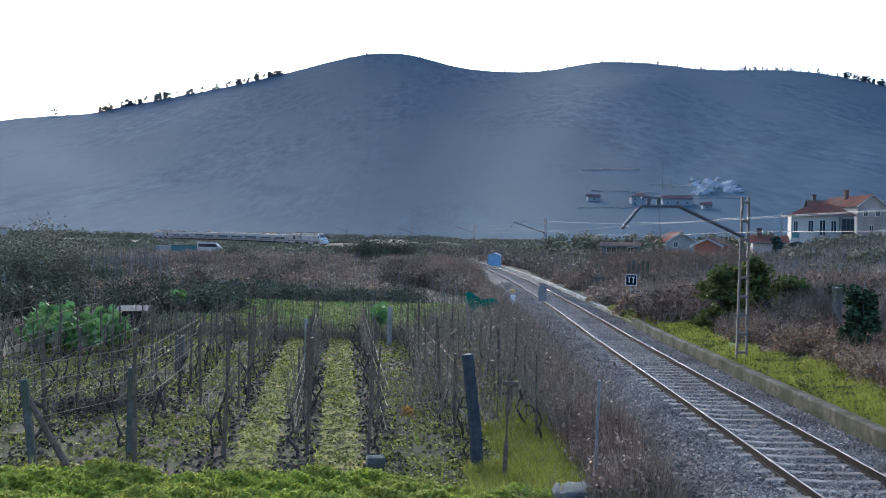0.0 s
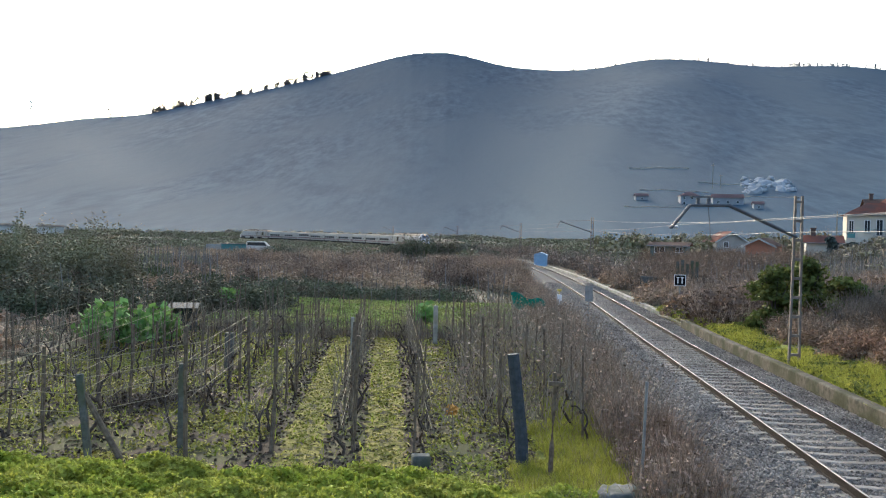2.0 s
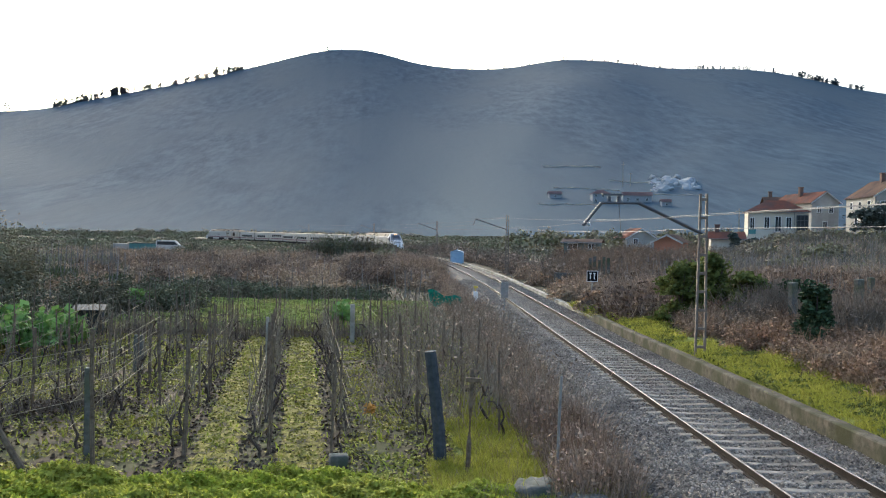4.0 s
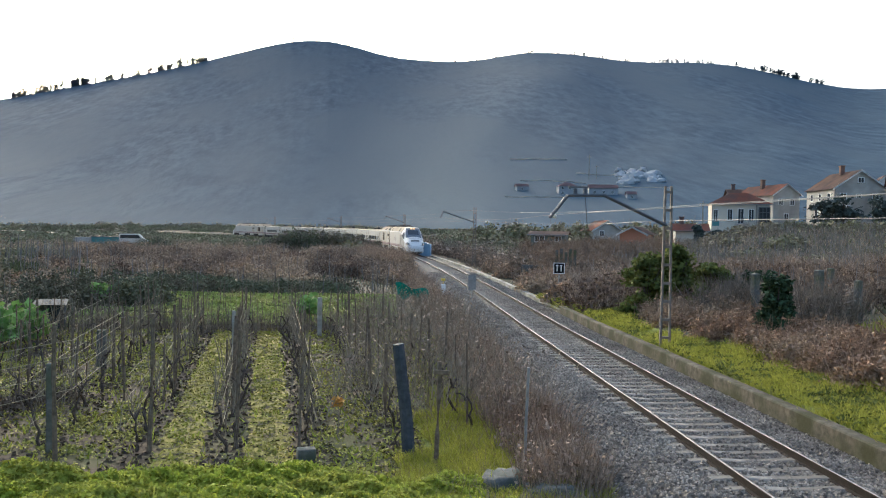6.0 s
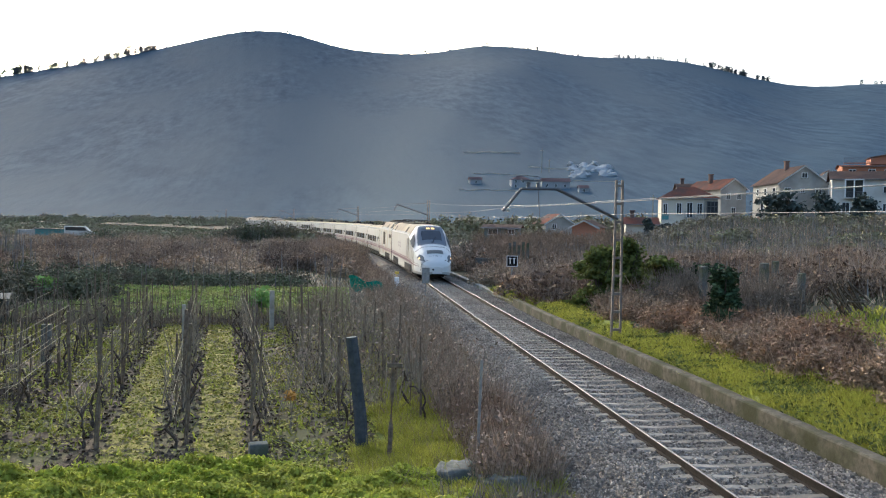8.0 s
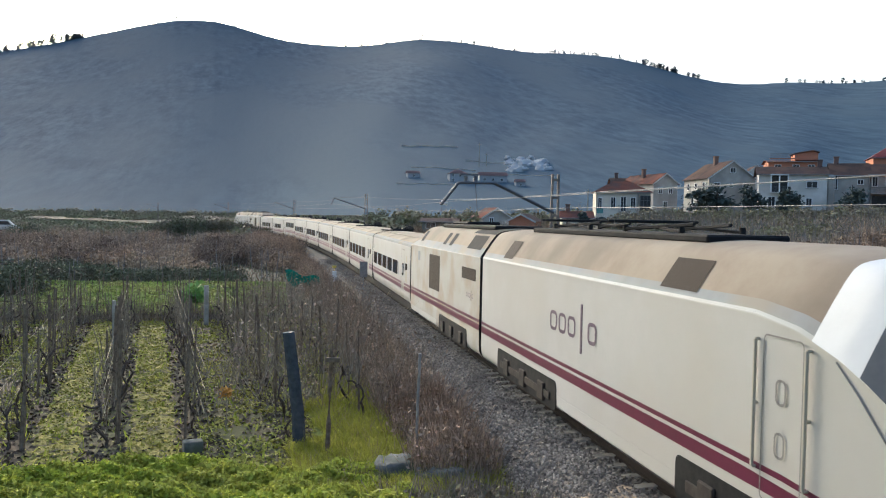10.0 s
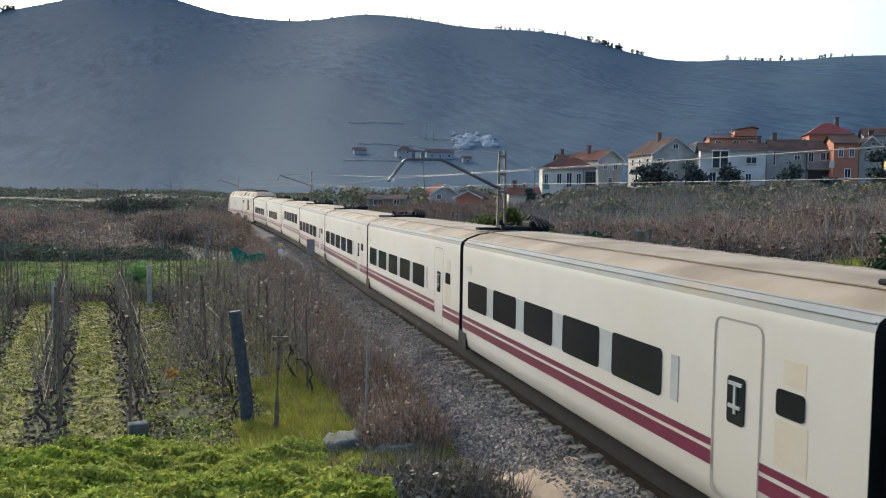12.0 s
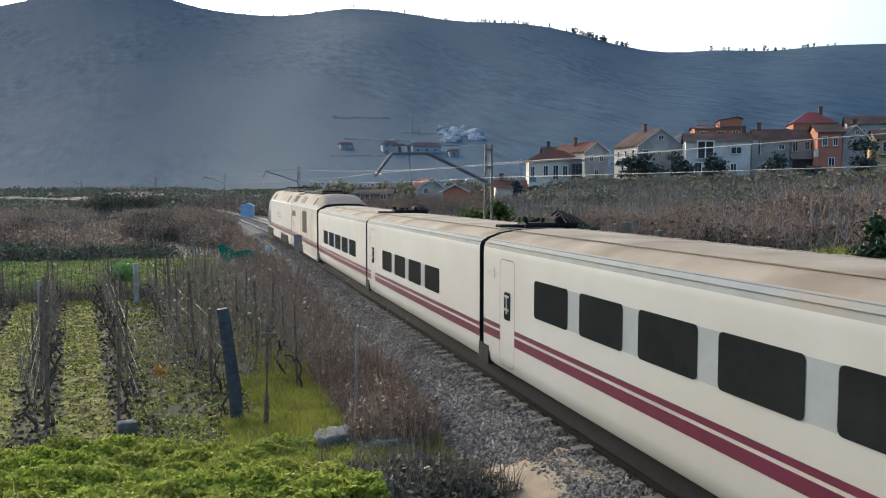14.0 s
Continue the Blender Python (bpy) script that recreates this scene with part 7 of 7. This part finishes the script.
def village():
    h = house("white_villa", "cream villa with a red hipped roof and tall windows", 23.55, 152, 4.9, 9.6, 8, 4.9, 7.0, M_CREAMWALL, M_ROOFTILE,
              [(-1.75, 2.0, 0.75, 1.9), (0.05, 1.5, 0.85, 2.5), (1.75, 2.0, 0.75, 1.9), (-4.1, 1.9, 0.6, 1.9)], hip=True, turn=6)
    bm = bmesh.new()
    box(bm, 2.9, 4.7, -1.0, 0.3, 1.4, 4.3)
    porch = part("glazed_porch", bm, M_PANE, h, "dark glazed porch")
    bm = bmesh.new()
    for xx in (2.9, 3.5, 4.1, 4.66):
        box(bm, xx - 0.04, xx + 0.04, -1.05, -0.99, 1.4, 4.3)
    for zz in (1.4, 2.4, 3.4, 4.26):
        box(bm, 2.86, 4.74, -1.05, -0.99, zz - 0.04, zz + 0.04)
    part("porch_frame", bm, M_ARM, porch)
    bm = bmesh.new()
    box(bm, -4.75, -3.5, -0.08, -0.02, 1.0, 1.9)
    part("green_panel", bm, M_TEAL, h, "green panel under the window")
    bm = bmesh.new()
    box(bm, -5.0, 5.2, -1.3, -0.02, -1.6, 0.7)
    part("basement", bm, M_CREAMWALL, h, "projecting basement storey")
    for xx in (-3.0, 1.0):
        window(h, xx, -0.55, 0.7, 0.7, -1.32)
    balcony(h, -0.9, 1.0, 1.45, 0.8, M_GREYWALL)
    for xx in (-4.7, 2.6):
        downpipe(h, xx, 4.8)
    house("gabled_house", "pale grey gabled house behind the villa", 26.3, 176, 6.5, 5.6, 14, 6.2, 8.2, M_GREYWALL, M_ROOFTILE, [(-1.2, 4.0, 0.8, 1.1), (1.2, 4.0, 0.8, 1.1), (0, 1.2, 0.8, 1.1)], gable=True, turn=32, chimney=-1.0)
    house("back_house", "low house with a reddish roof behind the villa", 24.3, 186, 7.0, 9.5, 8, 5.9, 7.3, M_GREYWALL, M_DARKTILE, [(-2, 3.6, 0.8, 1.0)], turn=8, chimney=-3.6)
    h = house("gabled_house", "large grey rendered house with a white-edged gable", 30.5, 158, 7.0, 8.6, 12, 5.9, 8.9, M_GREYWALL, M_DARKTILE,
              [(0.1, 6.7, 0.9, 0.8), (-2.8, 3.9, 1.0, 0.9), (2.6, 3.9, 1.0, 0.9), (-0.2, 4.1, 0.6, 0.6), (2.4, 1.0, 0.9, 1.2), (-2.2, 0.8, 1.0, 1.9)], gable=True, turn=24, chimney=-0.6)
    side_windows(h, 8.6, [(2.2, 3.8, 1.2, 1.1), (6.0, 3.8, 1.0, 1.1), (9.6, 3.8, 1.0, 1.1), (3.0, 0.9, 1.6, 1.8), (7.4, 0.9, 1.2, 1.6)])
    downpipe(h, -4.15, 5.6)
    house("white_annex", "white gabled house behind the large grey one", 32.0, 174, 8.0, 5.2, 8, 6.2, 8.2, M_WHITEWALL, M_DARKTILE, [(0.4, 5.0, 0.7, 0.8)], gable=True, turn=10)
    h = house("row_house", "white house with a dark tiled roof and open loggia", 34.15, 150, 7.0, 10.6, 9, 6.0, 7.5, M_WHITEWALL, M_DARKTILE, [(2.6, 0.6, 0.8, 1.3), (-3.2, 0.4, 1.0, 1.7), (3.0, 3.7, 1.6, 1.0)], turn=5, chimney=4.6)
    # A solid dark box puts in the shade of the open loggia.
    bm = bmesh.new()
    box(bm, -3.35, -0.75, -0.06, 0.3, 2.9, 5.7)
    part("loggia_shade", bm, M_PANE, h, "dark box for the shaded depth of the open loggia")
    bm = bmesh.new()
    for xx in (-3.4, -2.1, -0.75):
        box(bm, xx - 0.1, xx + 0.1, -1.0, -0.8, 2.75, 5.75)
    box(bm, -3.5, -0.65, -1.0, 0.0, 5.72, 5.9)
    part("loggia_post", bm, M_FRAMEW, h)
    balcony(h, -3.5, -0.65, 2.9, 1.0, M_WHITEWALL)
    bm = bmesh.new()
    box(bm, 5.3, 6.6, 0.6, 6.0, -2, 5.9, 0.3)
    part("side_wing", bm, M_GREYWALL, h, "grey rendered side wing")
    h = house("brick_block", "unfinished red brick upper building with terraces", 34.2, 190, 11.0, 10.2, 9, 7.0, 7.5, M_ORANGEWALL, M_ROOFTILE, [(-3.2, 4.9, 1.2, 1.3), (0.4, 4.9, 1.2, 1.3), (3.4, 4.9, 1.2, 1.3)], turn=8, chimney=4.4)
    bm = bmesh.new()
    prism(bm, [(0.4, 7.4), (5.0, 7.4), (5.0, 8.9), (3.9, 9.3), (0.4, 8.7)], 2.0, 8.0)
    part("attic", bm, M_ORANGEWALL, h, "brick attic storey")
    bm = bmesh.new()
    prism(bm, [(0.1, 8.72), (3.95, 9.40), (5.3, 8.98), (5.3, 9.12), (3.95, 9.56), (0.1, 8.88)], 1.6, 8.4)
    part("attic_roof", bm, M_DARKTILE, h)
    balcony(h, -4.9, 0.6, 7.6, 0.6, M_ORANGEWALL)
    h = house("row_house", "grey rendered house with a weathered dark roof", 37.5, 153, 6.9, 5.6, 10, 6.0, 8.3, M_GREYWALL, M_DARKTILE, [(-2.35, 3.6, 0.55, 2.2), (1.4, 4.5, 0.8, 0.7), (0.6, 1.2, 0.9, 1.4)], turn=6, chimney=-1.9)
    downpipe(h, 2.6, 5.8)
    h = house("row_house", "narrow grey house with white-framed windows and a balcony", 39.3, 154, 6.9, 3.9, 10, 6.2, 8.2, M_GREYWALL, M_DARKTILE, [(-1.3, 4.2, 0.7, 1.5), (0.55, 4.4, 0.6, 1.3), (1.45, 4.4, 0.6, 1.3)], turn=8)
    balcony(h, -1.9, 1.9, 3.0, 1.1, M_GREYWALL)
    # Dark panel on the front for the shade inside the ground floor.
    bm = bmesh.new()
    box(bm, -1.7, 1.7, -0.05, 0.2, 0.0, 2.6)
    part("garage_shade", bm, M_PANE, h, "dark panel for the shaded open ground floor")
    h = house("brick_house", "orange brick house with white-framed windows", 40.8, 150, 7.3, 3.7, 9, 6.8, 8.2, M_ORANGEWALL, M_DARKTILE, [(-0.75, 4.4, 0.6, 1.4), (0.85, 4.4, 0.6, 1.4), (0.35, 1.1, 0.8, 1.3)], turn=10)
    bm = bmesh.new()
    box(bm, -2.4, -1.75, -0.5, 0.0, 2.6, 3.7)
    part("meter_box", bm, M_WHITEWALL, h)
    h = house("row_house", "grey house with a dark gable beside the brick one", 42.2, 152, 7.2, 3.6, 9, 6.2, 8.0, M_GREYWALL, M_DARKTILE, [(0.3, 6.4, 0.5, 0.5)], gable=True, turn=10, chimney=0.6)
    h = house("ochre_house", "ochre house with a brown roof and a balcony", 44.5, 154, 7.4, 6.0, 9, 5.6, 7.2, M_YELLOWWALL, M_DARKTILE, [(-1.6, 3.4, 0.8, 1.5), (1.3, 3.4, 0.8, 1.5), (1.3, 0.7, 0.8, 1.3)], turn=10)
    balcony(h, -2.6, 2.6, 2.9, 0.9, M_CREAMWALL)
    house("red_roofed_house", "house with a bright red metal roof higher in the village", 39.9, 200, 14.0, 8.6, 10, 5.3, 8.1, M_ORANGEWALL, M_REDROOF, [(-2, 2.5, 1, 1.2)], hip=True, turn=10, chimney=2.0)
    house("upper_house", "pale house with a dark roof on the upper street", 43.2, 196, 14.0, 10, 9, 4.6, 6.4, M_GREYWALL, M_DARKTILE, [(-2, 2.0, 1, 1.2), (2, 2.0, 1, 1.2)], turn=6)
    house("brick_outbuilding", "low orange-brown brick outbuilding", 16.7, 128, 2.2, 4.0, 5, 2.2, 3.2, M_ORANGEWALL, M_DARKTILE, [], gable=True, turn=-14)
    house("old_cottage", "old cottage with a broken pale roof", 15.0, 150, 3.0, 5.2, 6, 2.0, 3.6, M_GREYWALL, M_ROOFTILE, [(-1, 0.8, 0.7, 0.9)], gable=True, turn=20)
    house("tile_roofed_shed", "low shed with red roof tiles and a brick chimney", 20.5, 140, 3.6, 5.0, 5, 1.4, 2.5, M_CREAMWALL, M_ROOFTILE, [], turn=5, chimney=-1.4)
    house("low_barn", "low greenish barn with two dark openings", 11.0, 112, 2.0, 4.6, 5, 2.0, 2.4, M_TEALGREY, M_DARKTILE, [(-1.1, 1.0, 1.2, 0.7), (1.4, 1.1, 0.8, 0.6)], turn=-6)
    for bd, rr_, w in ((-32.2, 420, 12), (-29.7, 425, 11)):
        house("long_shed", "long pale shed across the valley", bd, rr_, 2.6, w, 7, 2.4, 3.3, M_WHITEWALL, M_ZINC, [], turn=4)
    z1 = float(hill_height(np.array([radians(12.4)]), np.array([470.0]))[0])
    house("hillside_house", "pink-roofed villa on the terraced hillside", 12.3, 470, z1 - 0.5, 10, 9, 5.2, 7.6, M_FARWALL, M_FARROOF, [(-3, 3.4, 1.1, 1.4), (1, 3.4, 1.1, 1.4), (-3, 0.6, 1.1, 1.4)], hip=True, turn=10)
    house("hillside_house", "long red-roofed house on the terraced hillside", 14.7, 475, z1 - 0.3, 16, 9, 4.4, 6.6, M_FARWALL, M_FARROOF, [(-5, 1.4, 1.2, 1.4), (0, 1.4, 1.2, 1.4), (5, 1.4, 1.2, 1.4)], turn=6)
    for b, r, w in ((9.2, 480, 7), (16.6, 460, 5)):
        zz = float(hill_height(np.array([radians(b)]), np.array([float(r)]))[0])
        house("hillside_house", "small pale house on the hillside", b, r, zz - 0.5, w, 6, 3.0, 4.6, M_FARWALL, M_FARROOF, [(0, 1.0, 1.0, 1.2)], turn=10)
    # terrace walls and rock face
    for b0, b1, r, hh in ((8.3, 12.2, 620, 3.0), (12.8, 18.0, 560, 2.0), (9.0, 13.5, 520, 1.6), (13.2, 19, 505, 1.5), (8.0, 12.0, 455, 1.5)):
        bm = bmesh.new()
        n = 16
        prev = None
        for k in range(n + 1):
            b = radians(b0 + (b1 - b0) * k / n)
            rr = r + 1.5 * math.sin(k * 0.9 + b0)
            zz = float(hill_height(np.array([b]), np.array([rr]))[0])
            q = [bm.verts.new((math.sin(b) * rr, math.cos(b) * rr, zz - 3)), bm.verts.new((math.sin(b) * rr, math.cos(b) * rr, zz + hh * 0.35 + 0.2 * math.sin(k * 1.7)))]
            if prev:
                bm.faces.new((prev[0], q[0], q[1], prev[1]))
            prev = q
        bmesh.ops.solidify(bm, geom=bm.faces[:], thickness=0.6)
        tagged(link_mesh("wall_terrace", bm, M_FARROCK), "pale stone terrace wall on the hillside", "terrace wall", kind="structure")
    rr = random.Random(8)
    bm = bmesh.new()
    for k in range(46):
        b, r = radians(rr.uniform(15.4, 18.4)), rr.uniform(520, 580)
        zz = float(hill_height(np.array([b]), np.array([r]))[0])
        s = rr.uniform(1.2, 3.8)
        m = pose(math.sin(b) * r, math.cos(b) * r, zz, rr.uniform(0, 40), rr.uniform(0, 40), rr.uniform(0, 360)) @ Matrix.Diagonal((s * 1.6, s, s * 0.8, 1))
        bmesh.ops.create_icosphere(bm, subdivisions=1, radius=1.0, matrix=m)
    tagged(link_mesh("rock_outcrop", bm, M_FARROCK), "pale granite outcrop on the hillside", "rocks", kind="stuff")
    # garden walls below the houses
    for b0, b1, r, hh, zz, m in ((21.4, 27.6, 146, 1.2, 3.6, M_GREYWALL), (27.6, 32.0, 143, 0.7, 5.2, M_GREYWALL), (34.0, 46, 138, 0.5, 5.2, M_GREYWALL)):
        bm = bmesh.new()
        prev = None
        for k in range(9):
            b = radians(b0 + (b1 - b0) * k / 8)
            q = [bm.verts.new((math.sin(b) * r, math.cos(b) * r, zz - 3)), bm.verts.new((math.sin(b) * r, math.cos(b) * r, zz + hh))]
            if prev:
                bm.faces.new((prev[0], q[0], q[1], prev[1]))
            prev = q
        bmesh.ops.solidify(bm, geom=bm.faces[:], thickness=0.3)
        tagged(link_mesh("wall_garden", bm, m), "stained grey garden wall below the houses", "garden wall", kind="structure")
    rr = random.Random(31)
    spots = [(*polar(rr.uniform(20, 47), rr.uniform(128, 141)), rr.uniform(1.2, 2.4), rr.uniform(0.5, 1.5)) for _ in range(90)]
    shrub_mass("garden_shrubs", spots, M_GORSE, "mixed garden shrubs below the house walls", "shrubs", 0.34, 110, 0.15, M_TWIG, 1.6)
    # garden trees
    rr = random.Random(14)
    for b, r, w, hh in ((29.6, 141, 5.0, 5.0), (28.5, 142, 4.4, 4.8), (31.9, 142, 3.6, 4.8), (34.0, 140, 3.2, 4.8), (37.6, 141, 3.4, 5.2), (42.8, 138, 3.6, 6.0), (45.2, 136, 3.0, 4.4), (20.9, 136, 1.5, 3.2), (22.0, 136, 1.6, 1.6), (33.6, 138, 1.6, 2.2), (40.0, 134, 2.0, 2.0)):
        x, y = polar(b, r)
        t = thing("garden_tree", "dark evergreen garden tree before the houses", "tree", pose(x, y, float(land(x, y))), "garden trees")
        bm = bmesh.new()
        tube(bm, [(0, 0, -0.3), (0.1, 0, hh * 0.5), (0, 0.1, hh * 0.85)], [0.2, 0.14, 0.05], 6)
        for k in range(5):
            a = rr.uniform(0, 6.28)
            bar(bm, (0.05, 0, hh * 0.35), (w * 0.5 * math.cos(a), w * 0.5 * math.sin(a), hh * 0.65), 0.07, 5, 0.03)
        part("trunk", bm, M_BARK, t)
        pts = np.concatenate([blob(90, (rr.uniform(-0.5, 0.5) * w * 0.6, rr.uniform(-0.5, 0.5) * w * 0.6, hh * rr.uniform(0.15, 0.75)), (w * 0.42, w * 0.42, hh * 0.26), 0.3) for _ in range(8)])
        soup("crown", leaves(pts, 0.42, 0.4, 1.5), M_PINE, t)
    # village poles
    for b, r, hh in ((13.7, 540, 26), (14.2, 545, 14), (21.2, 300, 18), (25.6, 330, 18)):
        x, y = polar(b, r)
        zz = float(hill_height(np.array([radians(b)]), np.array([float(r)]))[0])
        bm = bmesh.new()
        bar(bm, (0, 0, -3), (0, 0, hh * 0.6), 0.28, 6, 0.2)
        bar(bm, (-1.2, 0, hh * 0.55), (1.2, 0, hh * 0.55), 0.12, 5)
        ob = link_mesh("utility_pole", bm, M_CONC)
        ob.matrix_basis = pose(x, y, max(zz, float(land(x, y))))
        tagged(ob, "slim grey utility pole on the hillside", "pole", "utility poles")


M_STRIP = mat("mossy_weeds", (0.30, 0.265, 0.05), (0.39, 0.335, 0.09), 1.2, 0.8, 0, island=0.22, c3=(0.31, 0.295, 0.06), big=0.4)
M_CROP = mat("winter_crop_leaves", (0.20, 0.255, 0.06), (0.28, 0.325, 0.10), 0.8, 0.8, 0, island=0.4, trans=0.2, c3=(0.30, 0.30, 0.10), big=0.3)
M_CLOD = mat("soil_clods", (0.075, 0.056, 0.041), (0.125, 0.096, 0.067), 4.0, 0.95, 0, island=0.5)
M_MIXED = mat("faded_bramble_leaves", (0.16, 0.14, 0.09), (0.10, 0.105, 0.055), 1.5, 0.8, 0, island=0.5, c3=(0.25, 0.21, 0.15), big=0.8)
M_WILLOW = mat("willow_twigs", (0.26, 0.185, 0.125), (0.20, 0.145, 0.10), 1.0, 0.85, 0, island=0.35)
M_STAKEFAR = mat("pale_grey_stakes", (0.27, 0.25, 0.225), (0.16, 0.145, 0.13), 2.0, 0.9, 0, island=0.35)
M_PLOT = mat("dull_plot_grass", (0.10, 0.12, 0.055), (0.13, 0.14, 0.07), 1.0, 0.85, 0, island=0.3)
M_TRELLIS = mat("yellowed_string", (0.42, 0.35, 0.22), (0.34, 0.28, 0.18), 3.0, 0.8, 0)
M_HEDGE = mat("dark_hedge_leaves", (0.095, 0.11, 0.065), (0.15, 0.155, 0.085), 1.0, 0.8, 0, island=0.35, c3=(0.12, 0.10, 0.065), big=0.15)
M_DUSK = mat("dark_bramble_heap", (0.17, 0.115, 0.08), (0.12, 0.088, 0.065), 0.8, 0.9, 0, island=0.4, c3=(0.22, 0.16, 0.11), big=0.15)
M_TEALGREY = mat("faded_green_render", (0.16, 0.20, 0.19), (0.12, 0.15, 0.145), 1.2, 0.85, 0.1, c3=(0.10, 0.11, 0.10), big=0.5)
# Far hillside walls, roofs and stone: distance haze greyed into their colours.
M_FARWALL = mat("hazed_pale_render", (0.34, 0.345, 0.35), (0.28, 0.285, 0.29), 0.5, 0.9, 0.1)
M_FARROOF = mat("hazed_rose_tiles", (0.24, 0.155, 0.15), (0.20, 0.14, 0.14), 0.8, 0.9, 0.2)
M_FARROCK = mat("hazed_terrace_stone", (0.40, 0.405, 0.40), (0.30, 0.31, 0.31), 0.15, 0.95, 0.4)
M_BRACKEN = mat("rust_brown_bracken", (0.31, 0.195, 0.12), (0.23, 0.155, 0.10), 1.0, 0.9, 0, island=0.45, c3=(0.34, 0.25, 0.165), big=0.3)
M_REDROOF = mat("red_metal_roof", (0.33, 0.06, 0.05), (0.27, 0.05, 0.04), 1.0, 0.6, 0.1)


def dirt_crossing():
    """A trodden path that meets the ballast."""
    xs, ys = np.linspace(3.7, 6.0, 18), np.linspace(10.4, 12.9, 16)
    X, Y = np.meshgrid(xs, ys)
    o = X - TRACK_X
    Z = np.interp(o, (-3.6, -3.1, -2.55, -1.95, -1.3, -0.9), (-0.66, -0.66, -0.52, -0.26, -0.20, -0.22))
    edge = np.minimum(np.minimum(X - 3.7, 6.0 - X), np.minimum(Y - 10.4, 12.9 - Y))
    Z = Z + 0.105 * sstep(0, 0.5, edge + 0.12 * lumps(X * 3, Y * 3)) - 0.05 + 0.02 * lumps(X * 2, Y * 2)
    nx = len(xs)
    me = bpy.data.meshes.new("dirt_crossing")
    me.from_pydata(np.stack([X, Y, Z], -1).reshape(-1, 3).tolist(), [], [(j * nx + i, j * nx + i + 1, (j + 1) * nx + i + 1, (j + 1) * nx + i) for j in range(len(ys) - 1) for i in range(nx - 1)])
    me.materials.append(M_DIRT)
    me.shade_smooth()
    tagged(new("ground_dirt_path", me), "pale trodden dirt path meeting the ballast", "path", kind="structure")


dirt_crossing()
moss_strips()
vineyard_growth()
foreground_cover()
lush_grass()
thickets()
stakes()
field_grass()
vineyard()
signs()
plots()
village()


motions()
